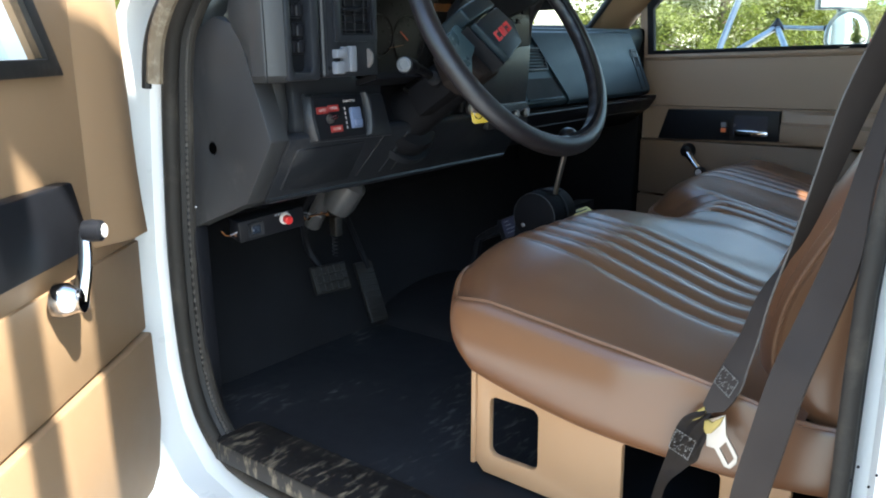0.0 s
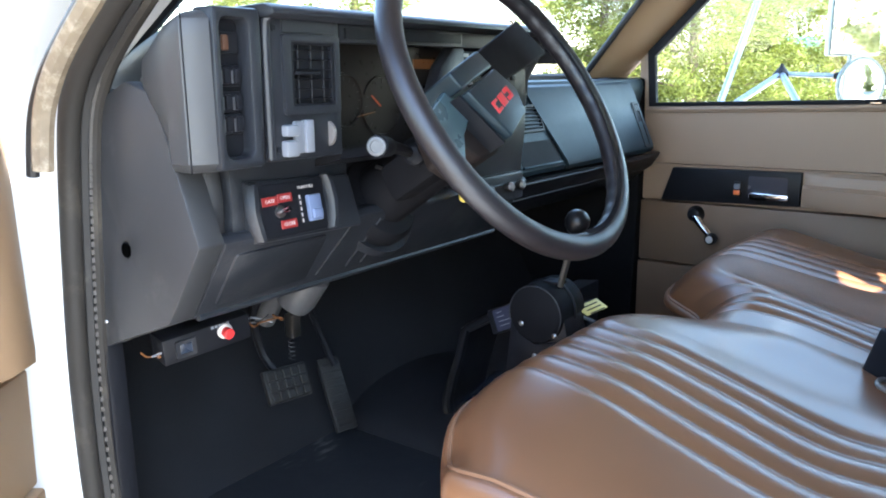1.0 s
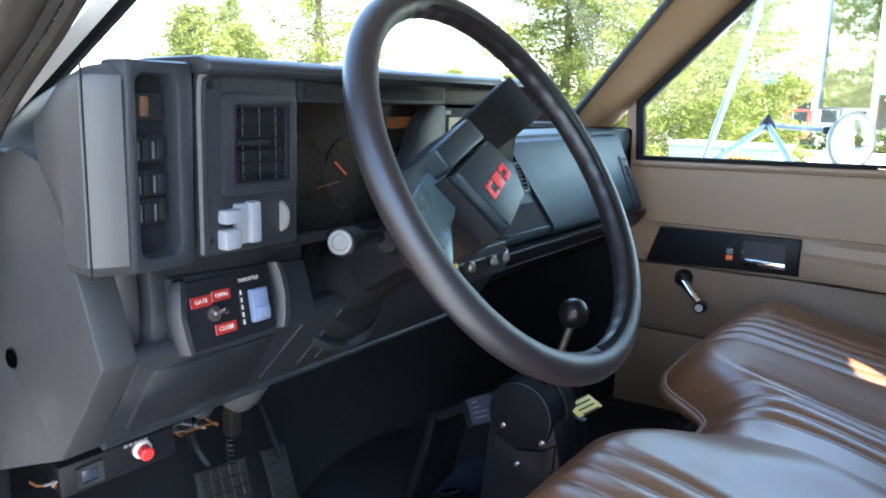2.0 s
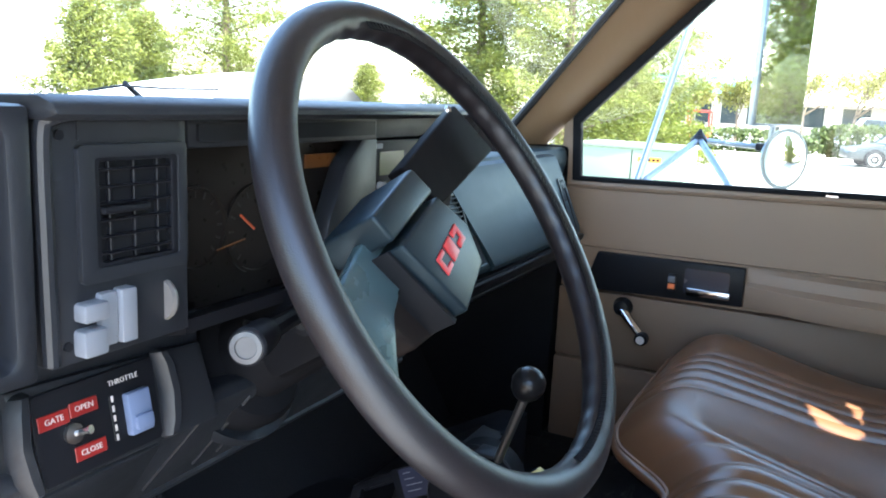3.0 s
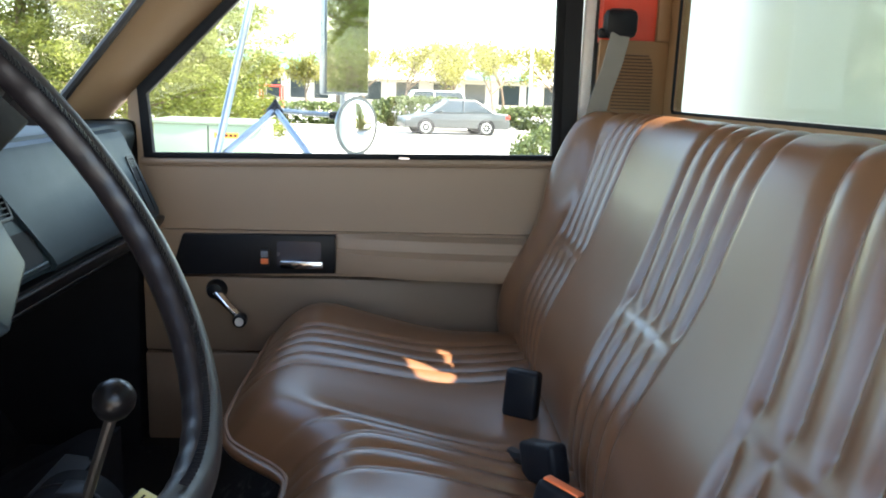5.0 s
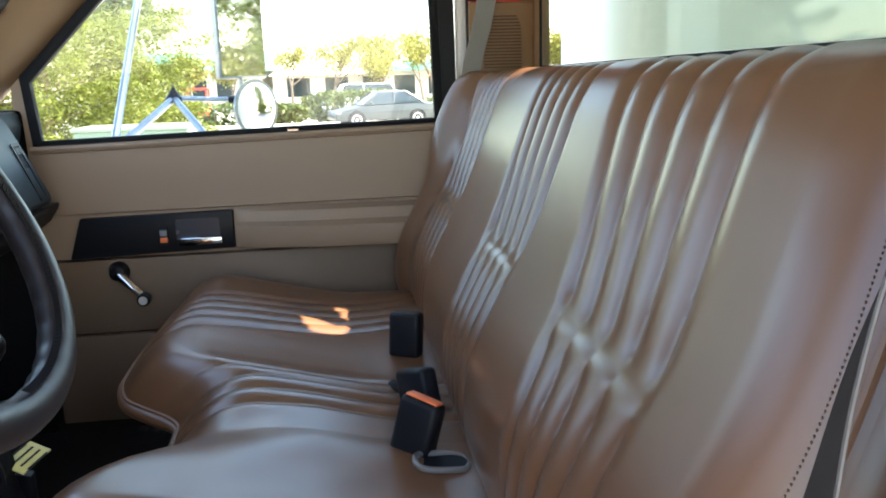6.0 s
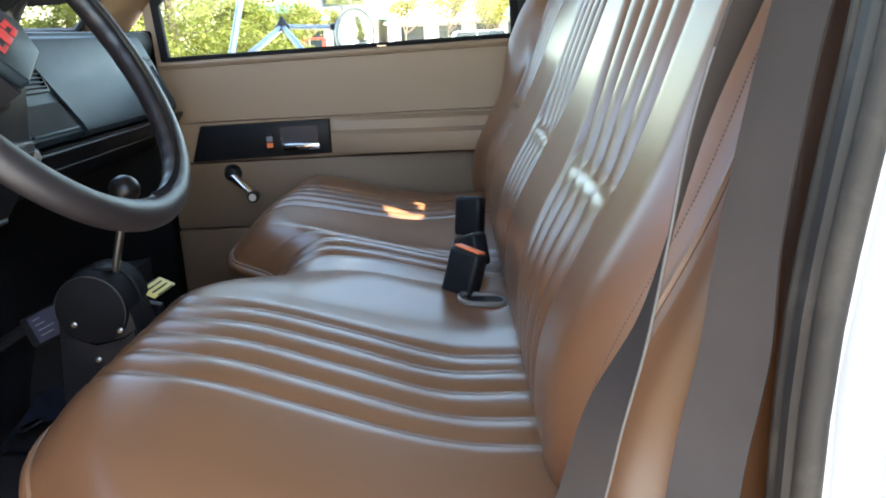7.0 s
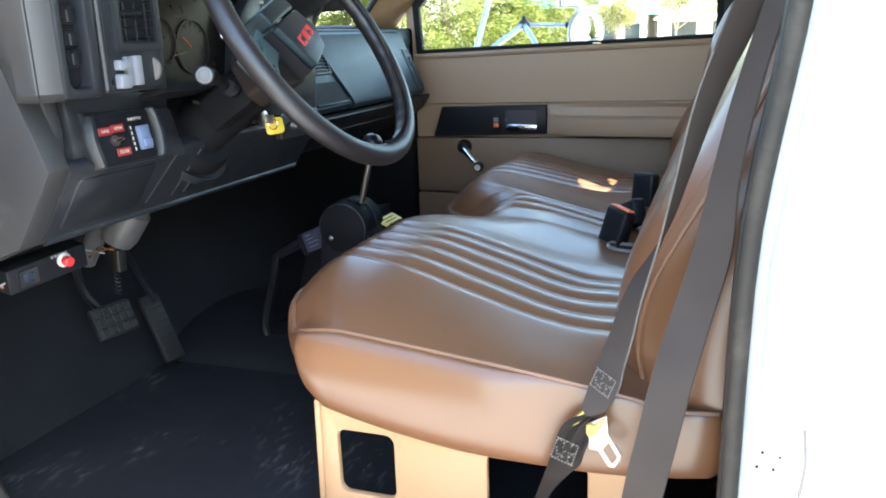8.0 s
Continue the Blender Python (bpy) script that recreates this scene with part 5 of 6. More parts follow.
part("hazard_tab", tube([WC - AX * 0.245 + Vector((0, -0.040, 0.025)), WC - AX * 0.250 + Vector((0.0, -0.052, 0.032))], 0.003, 6), STEEL, col)
st = part("signal_stalk", tube([(-0.265, 0.300, 1.700), (-0.225, 0.22, 1.716), (-0.205, 0.175, 1.722)], [0.008, 0.008, 0.009], 10), BLACK, col, "black turn signal stalk")
part("stalk_grip", lathe([(0.010, 0.0), (0.0125, 0.006), (0.0135, 0.03), (0.014, 0.052), (0.0125, 0.054)], (-0.208, 0.180, 1.7215), (0.42, -0.9, 0.10), 22), BLACK, st)
part("stalk_cap", lathe([(0.0120, 0), (0.0115, 0.002), (0.008, 0.0024), (0.0075, 0.0012)], Vector((-0.208, 0.180, 1.7215)) + Vector((0.42, -0.9, 0.10)).normalized() * 0.0545, (0.42, -0.9, 0.10), 22), CAP, st, "pale ribbed end cap")
part("gear_lever_stub", lathe([(0.016, 0), (0.016, 0.02), (0.010, 0.026)], WC - AX * 0.15 + Vector((0, -0.055, 0.0)), (0.3, -1, 0.2), 14), BLACK, col)
part("lower_shaft", tube([WC - AX * 0.36, WC - AX * 0.55, (-0.68, 0.36, 1.36)], 0.020, 12), CAP, col, "dull grey steering shaft")
part("shaft_joint", lathe([(0.030, -0.04), (0.036, -0.02), (0.036, 0.03), (0.026, 0.04)], (-0.555, 0.345, 1.445), (0.5, 0.2, 0.8), 18), CAP, col)
part("shaft_yoke", box((-0.575, 0.335, 1.375), (0.022, 0.022, 0.045), 0.005), STEEL, col)

wheel = thing("steering_wheel", WC, "dark leather-wrapped steering wheel turned upside down", "steering wheel")
wu, ww = Vector((0, 1, 0)), Vector((-0.531, 0, 0.847))


def on_wheel(u, w_, n=0.0):
    return WC + wu * u + ww * w_ + AX * n


RIM = 0.225
ring = []
bm = bmesh.new()
rings = []
for k in range(360):
    a = 2 * math.pi * k / 360
    scallop = 0.0007 * math.cos(a * 40) if -100 < math.degrees(math.atan2(math.sin(a - radians(10)), math.cos(a - radians(10)))) < 100 else 0.0
    ringp = []
    er = Vector((0, math.cos(a), 0)) + ww * math.sin(a)
    for i in range(18):
        b = 2 * math.pi * i / 18
        rr = 0.0175
        if math.cos(b) < -0.2:
            rr += scallop
        ringp.append(WC + er * (RIM + rr * math.cos(b)) + AX * (0.0165 * math.sin(b)))
    rings.append(ringp)
part("rim", loft(rings + [rings[0]], cap=False), WHEEL, wheel, "leather-wrapped rim")
lace = bmesh.new()
for k in range(230):
    a = radians(-95) + radians(190) * k / 230
    er = wu * math.cos(a) + ww * math.sin(a)
    et = -wu * math.sin(a) + ww * math.cos(a)
    p = WC + er * (RIM - 0.0145) + AX * 0.0125
    s = 0.0035 if k % 2 else -0.0035
    merge(lace, tube([p - et * 0.003 - er * 0.003 + AX * 0.0012, p + et * 0.003 + er * 0.003 + AX * 0.0025 + AX * s * 0.1], 0.0011, 4))
part("lacing", lace, BLACK, wheel, "black stitched lacing")


def slab(corners, n0, n1, bev=0.004):
    bm = bmesh.new()
    lo = [bm.verts.new(on_wheel(u, w_, n0)) for u, w_ in corners]
    hi = [bm.verts.new(on_wheel(u, w_, n1)) for u, w_ in corners]
    m = len(corners)
    bm.faces.new(lo)
    bm.faces.new(hi)
    for i in range(m):
        bm.faces.new((lo[i], lo[(i + 1) % m], hi[(i + 1) % m], hi[i]))
    bmesh.ops.recalc_face_normals(bm, faces=bm.faces)
    bmesh.ops.bevel(bm, geom=bm.edges[:], offset=bev, segments=3, affect="EDGES", profile=0.5, clamp_overlap=True)
    return bm


TURN = radians(24)


def rot(s, p):
    """From the hub's own axes, turned with the wheel, to the wheel plane."""
    return (-0.028 + s * math.cos(TURN) - p * math.sin(TURN), 0.010 + s * math.sin(TURN) + p * math.cos(TURN))


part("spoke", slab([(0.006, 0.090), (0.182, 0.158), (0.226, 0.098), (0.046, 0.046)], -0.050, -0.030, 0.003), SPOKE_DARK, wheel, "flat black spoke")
part("spoke", slab([(-0.070, 0.056), (-0.050, 0.016), (-0.120, -0.034), (-0.150, -0.078), (-0.178, -0.088), (-0.206, -0.020), (-0.147, 0.012)], -0.034, -0.022, 0.003), SPOKE_SHEEN, wheel, "spoke with the sky's sheen in its colour")
hub = part("hub_base", slab([(-0.080, 0.040), (0.004, 0.050), (0.000, -0.020), (-0.046, -0.060), (-0.098, -0.066), (-0.124, -0.044), (-0.118, 0.008)], -0.100, -0.032, 0.006), HUB, wheel)
part("pad_top", slab([(-0.036, 0.076), (-0.018, 0.051), (-0.114, 0.017), (-0.127, 0.041)], -0.060, 0.002, 0.004), HUB_PAD, hub)
plate_ = part("horn_pad", slab([(-0.022, 0.046), (0.009, 0.014), (0.003, -0.024), (-0.062, -0.057), (-0.112, 0.012)], -0.036, 0.005, 0.0035), HUB_PAD, hub, "charcoal horn pad")
part("pad_groove", slab([(-0.119, 0.012), (-0.114, 0.013), (-0.064, -0.058), (-0.070, -0.061)], -0.034, -0.006, 0.001), DARK, hub)
for k in range(3):
    s = -0.026 + k * 0.026
    if k == 0:
        shape = [(s - 0.010, -0.012), (s + 0.010, -0.012), (s + 0.010, -0.006), (s - 0.003, -0.006), (s - 0.003, 0.006), (s + 0.010, 0.006), (s + 0.010, 0.012), (s - 0.010, 0.012)]
    elif k == 1:
        shape = [(s - 0.010, -0.012), (s + 0.010, -0.012), (s + 0.010, 0.012), (s - 0.010, 0.012)]
    else:
        shape = [(s - 0.010, -0.012), (s + 0.010, -0.012), (s + 0.010, 0.012), (s - 0.010, 0.012), (s - 0.010, 0.004), (s + 0.003, 0.004), (s + 0.003, -0.004), (s - 0.010, -0.004)]
    part("badge_block", slab([rot(a * 0.86 - 0.018, b * 0.72 - 0.006) for a, b in shape], 0.0048, 0.0062, 0.0004), LOGO_RED, plate_, "red badge block")
for s, p in ((0.155, 0.150), (-0.205, 0.020)):
    part("spoke_rivet", lathe([(0.005, 0), (0.004, 0.003)], on_wheel(s, p, -0.029), AX, 10), CHROME, wheel)

# ignition key with its tag
key = thing("ignition_key", (-0.315, 0.505, 1.62), "ignition key with a yellow plastic tag", "key")
part("barrel", lathe([(0.014, 0), (0.014, 0.006), (0.009, 0.008)], (-0.338, 0.51, 1.628), (1, 0, 0), 16), STEEL, key)
part("blade", span((-0.334, 0.508, 1.618), (-0.312, 0.511, 1.634), 0.001), STEEL, key)
part("tag", placed(plate(rounded(-0.018, -0.016, 0.018, 0.016, 0.008), "z", -0.002, 0.002, bev=0.001), facing((-0.318, 0.520, 1.612), (0.7, -0.7, 0.2), (0.7, 0.7, 0.1))), YELLOW_TAG, key, "yellow plastic tag")
part("key_ring", tube([(-0.315 + 0.010 * math.cos(a), 0.510, 1.616 + 0.010 * math.sin(a)) for a in [2 * math.pi * k / 16 for k in range(16)]], 0.001, 5, True), CHROME, key)

# ---- pedals and the switch box under the dash ----
bp = thing("brake_pedal", (-0.66, 0.375, 1.19), "black ribbed rubber brake pedal", "pedal")
pm = facing((-0.648, 0.377, 1.232), (0.90, -0.10, 0.42), (0, 1, -0.1))
pad = part("pedal_pad", placed(box((0, 0, 0), (0.098, 0.066, 0.014), 0.004), pm), RUBBER, bp)
for i in range(5):
    for j in range(3):
        part("tread_block", placed(box((-0.036 + i * 0.018, -0.020 + j * 0.020, 0.008), (0.014, 0.016, 0.005), 0.001, seg=1), pm), RUBBER, pad)
part("pedal_arm", tube(smooth_path([(-0.655, 0.378, 1.235), (-0.70, 0.365, 1.29), (-0.69, 0.345, 1.38), (-0.62, 0.335, 1.47)], 10), 0.009, 8), BLACK, bp)
part("return_spring", tube([(-0.600 + 0.006 * math.cos(k * 1.3), 0.352 + 0.006 * math.sin(k * 1.3), 1.365 - k * 0.0017) for k in range(40)], 0.0011, 4), DASH, bp)
gp = thing("gas_pedal", (-0.63, 0.50, 1.09), "long black rubber accelerator pedal", "pedal")
gm = facing((-0.642, 0.505, 1.168), (0.86, -0.12, 0.49), (0.1, 1, -0.1))
pad = part("pedal_pad", placed(box((0, 0, 0), (0.052, 0.155, 0.012), 0.004), gm), RUBBER, gp)
for k in range(9):
    part("tread_rib", placed(box((0, -0.065 + k * 0.016, 0.007), (0.044, 0.006, 0.003), 0.001, seg=1), gm), RUBBER, pad)
part("pedal_arm", tube([(-0.66, 0.52, 1.22), (-0.74, 0.52, 1.36), (-0.86, 0.52, 1.42)], 0.007, 8), BLACK, gp)

ub = thing("switch_box", (-0.50, 0.08, 1.42), "small black control box with a red push button under the dash", "control box")
um = facing((-0.480, 0.083, 1.438), (0.97, -0.2, -0.1), (0.2, 1, 0.1))
body = part("case", placed(box((0, 0, -0.02), (0.135, 0.040, 0.045), 0.003), um), BLACK, ub)
part("square_switch", placed(plate(rounded(-0.050, -0.013, -0.020, 0.013, 0.002), "z", 0.002, 0.006, [rounded(-0.044, -0.008, -0.026, 0.008, 0.001)]), um), DASH, body)
part("switch_face", placed(box((-0.035, 0, 0.003), (0.018, 0.016, 0.004), 0.001), um), HANDLE_CUP, body)
part("button_collar", placed(lathe([(0.0115, 0.002), (0.0115, 0.006), (0.0085, 0.008)], (0.026, 0.006, 0), (0, 0, 1), 18), um), WHITE_INK, body, "white collar")
part("push_button", placed(lathe([(0.0078, 0.004), (0.0082, 0.019), (0.0062, 0.021)], (0.026, 0.006, 0), (0, 0, 1), 18), um), RED_PLASTIC, body, "red push button")
for k in range(5):
    part("lettering_bar", placed(box((0.008 + k * 0.006, 0.0165, 0.0027), (0.004, 0.004, 0.0006)), um), GREY_SWITCH, body)
wires = thing("wires", (-0.52, 0.05, 1.44), "loose orange and white wires under the dash", "wires")
rnd = random.Random(4)
for k in range(9):
    y = -0.01 + rnd.random() * 0.05 if k < 5 else 0.16 + rnd.random() * 0.06
    pts = [(-0.50 + rnd.uniform(-0.02, 0.01), y + rnd.uniform(-0.02, 0.02) + j * 0.014, 1.437 - rnd.uniform(0.0, 0.014)) for j in range(4)]
    part("wire", tube(smooth_path(pts, 12), 0.0016, 5), (AMBER, GREY_SWITCH, AMBER, CAP)[k % 4], wires)

# ---- lever tower, console ----
tw = thing("lever_tower", (-0.21, 0.60, 1.10), "black metal lever tower with a round knob", "control lever")
DC = Vector((-0.212, 0.0, 1.398))        # centre of the drum


def on_drum(r, a, y):
    return (DC.x + r * math.cos(radians(a)), y, DC.z + r * math.sin(radians(a)))


sil = [(-0.285, 1.08), (-0.140, 1.08), (-0.146, 1.34), (-0.158, 1.392)] + [(on_drum(0.052, a, 0)[0], on_drum(0.052, a, 0)[2]) for a in range(0, 181, 15)] + [(-0.268, 1.36), (-0.278, 1.26)]
part("housing", plate(sil, "y", 0.577, 0.650, bev=0.004, seg=2), BLACK, tw, "satin black housing")
drum = part("drum", lathe([(0.046, 0.0), (0.051, 0.003), (0.0535, 0.010), (0.0535, 0.088), (0.048, 0.096)], (DC.x, 0.567, DC.z), (0, 1, 0), 40), COLUMN, tw, "round black drum")
part("rim_band", tube([on_drum(0.0515, a, 0.569) for a in range(-50, 201, 10)], 0.0009, 6), DASH, drum, "thin paler rim edge")
part("rim_band", tube([on_drum(0.0545, a, 0.618) for a in range(-40, 221, 10)], 0.0022, 6), BLACK, drum)
part("slot_plate", box((-0.196, 0.612, 1.4515), (0.034, 0.030, 0.006), 0.002), BLACK, drum)
part("front_plate", plate([(-0.262, 1.30), (-0.158, 1.285), (-0.152, 1.365), (-0.172, 1.352), (-0.212, 1.343), (-0.250, 1.360)], "y", 0.570, 0.577, bev=0.0015), BLACK, tw)
for x, z in ((-0.238, 1.378), (-0.172, 1.366), (-0.211, 1.322)):
    part("bolt", lathe([(0.0048, 0), (0.0048, 0.003), (0.0028, 0.0045)], (x, 0.570, z), (0, -1, 0), 10), STEEL, tw, "bright bolt head")
part("rod", tube([(-0.181, 0.603, 1.448), (-0.138, 0.573, 1.558)], 0.0058, 10), STEEL, tw, "steel rod")
part("knob", lathe([(0.007, -0.022), (0.012, -0.019), (0.018, -0.011), (0.0210, 0.0), (0.0195, 0.0095), (0.014, 0.0165), (0.005, 0.021)], (-0.136, 0.572, 1.571), (0.4, -0.2, 0.9), 24), GLOSS_BLACK, tw, "glossy black ball knob")
lab = part("notice_plate", placed(box((0, 0, 0), (0.050, 0.030, 0.003), 0.001), facing((-0.150, 0.668, 1.398), (0.25, -0.25, 0.93), (0.3, 0.95, 0))), YELLOW, tw, "yellow notice plate")
for k in range(4):
    part("notice_bar", placed(box((0, -0.015 + k * 0.010, 0.002), (0.034, 0.0025, 0.0008)), facing((-0.150, 0.668, 1.398), (0.25, -0.25, 0.93), (0.3, 0.95, 0))), BLACK, lab)

# floor console: a moulded cheek with an open bin behind it
con = thing("console", (-0.36, 0.78, 1.06), "black plastic floor console with an open side bin", "console")
CHEEK = smooth_path([(-0.455, 0, 1.062), (-0.492, 0, 1.078), (-0.506, 0, 1.115), (-0.494, 0, 1.172), (-0.474, 0, 1.238), (-0.462, 0, 1.290)], 24)
cheek = [(p.x, p.z) for p in CHEEK] + [(-0.440, 1.306), (-0.318, 1.376), (-0.290, 1.388), (-0.16, 1.36), (-0.16, 1.062)]
hole = [(p.x + 0.016, p.z) for p in CHEEK[7:]] + [(-0.430, 1.296), (-0.300, 1.372), (-0.185, 1.345), (-0.185, 1.10), (-0.470, 1.10)]
part("side", plate(cheek, "y", 0.694, 0.712, [hole], bev=0.003), BLACK, con)
part("edge_roll", tube([(p.x + 0.004, 0.698, p.z) for p in CHEEK] + [(-0.440, 0.697, 1.305), (-0.318, 0.697, 1.375)], [0.011 - 0.008 * smoothstep(6, 22, k) for k in range(27)], 8), GLOSS_BLACK, con, "smooth rounded edge")
part("body", plate([(min(x, -0.27), z - 0.012) for x, z in cheek[:27]] + [(-0.27, 1.37), (-0.27, 1.062)], "y", 0.842, 0.95), BLACK, con)
part("front_wall", loft([[(p.x + 0.002, y, p.z) for p in CHEEK] + [(p.x + 0.012, y, p.z) for p in reversed(CHEEK)] for y in (0.71, 0.85)]), BLACK, con)
part("bin_roof", plate([(-0.452, 1.292), (-0.310, 1.374), (-0.27, 1.368), (-0.27, 1.358), (-0.310, 1.362), (-0.440, 1.286)], "y", 0.70, 0.85), BLACK, con)
part("shelf", grid(lambda u, v: (-0.475 + 0.27 * u, 0.712 + 0.135 * v, 1.118 + 0.105 * u + 0.030 * v * v), 10, 8), HANDLE_CUP, con, "smooth blue-black bin floor")
part("slot_rim", tube([(-0.428 + 0.020 * math.cos(a), 0.725 + 0.010 * math.sin(a), 1.140 + 0.008 * math.cos(a)) for a in [2 * math.pi * k / 18 for k in range(18)]], 0.003, 6, True), BLACK, con)
part("slot_black", placed(plate(rounded(-0.017, -0.008, 0.017, 0.008, 0.006), "z", 0.0, 0.002), facing((-0.428, 0.725, 1.140), (-0.35, -0.1, 0.93), (1, 0, 0.39))), VOID, con)
for x in (-0.245, -0.225):
    part("cable", tube(smooth_path([(x - 0.02, 0.69, 1.31), (x, 0.685, 1.24), (x - 0.01, 0.69, 1.15)], 10), 0.003, 6), BLACK, con)
mf = facing((-0.347, 0.688, 1.336), (0.10, -0.97, 0.20), (0.92, 0.1, 0.42))
bx = thing("control_module", (-0.347, 0.688, 1.336), "small black control module with a blue printed label", "control module")
part("case", placed(box((0, 0, 0), (0.062, 0.050, 0.022), 0.004), mf), BLACK, bx)
lab = part("module_label", placed(box((0.006, 0, 0.0115), (0.046, 0.044, 0.001)), mf), BLUE_LABEL, bx, "blue printed label")
for k, (x, w_) in enumerate(((-0.004, 0.012), (-0.002, 0.016), (0.004, 0.026), (0.002, 0.022))):
    part("label_bar", placed(box((x, 0.015 - k * 0.009, 0.0124), (w_, 0.0012, 0.0004)), mf), GREY_SWITCH, lab)


# ---- outside ----
def leaf_material(name, color, vary=0.28):
    m = bpy.data.materials.new(name)
    m.use_nodes = True
    nd, ln = m.node_tree.nodes, m.node_tree.links
    p = nd["Principled BSDF"]
    geo, hs, mr = nd.new("ShaderNodeNewGeometry"), nd.new("ShaderNodeHueSaturation"), nd.new("ShaderNodeMapRange")
    mr.inputs["To Min"].default_value, mr.inputs["To Max"].default_value = 1 - vary, 1 + vary
    ln.new(geo.outputs["Random Per Island"], mr.inputs["Value"])
    ln.new(mr.outputs["Result"], hs.inputs["Value"])
    hs.inputs["Color"].default_value = (*color, 1)
    ln.new(hs.outputs["Color"], p.inputs["Base Color"])
    p.inputs["Roughness"].default_value = 0.6
    t, mx = nd.new("ShaderNodeBsdfTranslucent"), nd.new("ShaderNodeMixShader")
    ln.new(hs.outputs["Color"], t.inputs["Color"])
    mx.inputs["Fac"].default_value = 0.35
    ln.new(p.outputs["BSDF"], mx.inputs[1])
    ln.new(t.outputs["BSDF"], mx.inputs[2])
    ln.new(mx.outputs["Shader"], nd["Material Output"].inputs["Surface"])
    return m


CEDAR = leaf_material("cedar_foliage", (0.130, 0.150, 0.023), 0.38)
SPRING = leaf_material("spring_leaves", (0.20, 0.19, 0.04))
HEDGE = leaf_material("hedge_leaves", (0.085, 0.11, 0.03))
BARK = material("bark", (0.14, 0.10, 0.07), 0.9, vary=0.3, scale=12, grain=0.6, grain_scale=60)
CONCRETE = material("sunlit_concrete", (0.36, 0.345, 0.32), 0.85, vary=0.12, scale=0.6, grain=0.3, grain_scale=60, dirt=(0.22, 0.21, 0.20), dirt_amount=0.3, dirt_scale=0.5)
KERB = material("kerb_concrete", (0.42, 0.40, 0.37), 0.85, vary=0.15, scale=4)
SILVER = material("silver_car_paint", (0.055, 0.060, 0.060), 0.35, metal=0.3, vary=0.03, coat=0.25)
SUV_PAINT = material("white_car_paint", (0.65, 0.68, 0.70), 0.3, vary=0.03, coat=0.5)
CAR_GLASS = material("dark_car_glass", (0.03, 0.04, 0.045), 0.08, vary=0.1, rough_vary=0.03)
TYRE = material("tyre_rubber", (0.02, 0.02, 0.02), 0.8, vary=0.2)
RIM_METAL = material("wheel_rim", (0.5, 0.5, 0.5), 0.3, metal=0.9, vary=0.05)
TAIL = material("tail_lamp_red", (0.5, 0.03, 0.02), 0.2, vary=0.05)
STUCCO = material("pale_stucco", (0.52, 0.47, 0.41), 0.9, vary=0.06, scale=1, grain=0.2, grain_scale=50)
GREEN_ROOF = material("green_metal_roof", (0.06, 0.22, 0.16), 0.5, vary=0.1, scale=2)
CABINET = material("green_cabinet_paint", (0.18, 0.235, 0.17), 0.55, vary=0.06, scale=2, dirt=(0.14, 0.15, 0.11), dirt_amount=0.3, dirt_scale=3)
WARN = material("orange_warning_label", (0.75, 0.25, 0.03), 0.5, vary=0.05)
POLE = material("pale_pole_paint", (0.5, 0.48, 0.44), 0.6, vary=0.1)
MACHINE = material("red_machine_paint", (0.55, 0.05, 0.03), 0.45, vary=0.1)
TUBE_METAL = material("dull_tube_metal", (0.20, 0.225, 0.25), 0.30, metal=1.0, vary=0.12, scale=20)

gr = bmesh.new()
bmesh.ops.create_grid(gr, x_segments=24, y_segments=24, size=450)
tagged(link("ground", gr, CONCRETE), "pale sunlit concrete parking lot", "ground", "", "structure")
struct("kerb", span((-40, 35.2, -0.05), (40, 35.5, 0.15), 0.03), KERB, "pale concrete kerb before a planted strip", "kerb")


def leaves_mesh(name, pts, size, aspect, rng, mat, parent, droop=0.0, out=None):
    """Many small leaf quads round the given points, as one mesh."""
    n = len(pts)
    pts = np.asarray(pts)
    d1 = rng.normal(size=(n, 3))
    if out is not None:
        d1 = d1 * 0.7 + out
    d1[:, 2] -= droop
    d1 /= np.linalg.norm(d1, axis=1)[:, None]
    d2 = np.cross(d1, rng.normal(size=(n, 3)))
    d2 /= np.linalg.norm(d2, axis=1)[:, None]
    s = size * rng.uniform(0.6, 1.4, n)[:, None]
    a, b = d1 * s, d2 * s * aspect
    v = np.stack([pts - a, pts + b * 0.9, pts + a, pts - b], 1).reshape(-1, 3)
    f = [(4 * i, 4 * i + 1, 4 * i + 2, 4 * i + 3) for i in range(n)]
    me = bpy.data.meshes.new(name)
    me.from_pydata(v.tolist(), [], f)
    me.materials.append(mat)
    ob = new(name, me)
    ob.parent = parent
    if parent.type == "EMPTY":
        ob.matrix_parent_inverse = Matrix.Translation(-parent.location)
    return ob


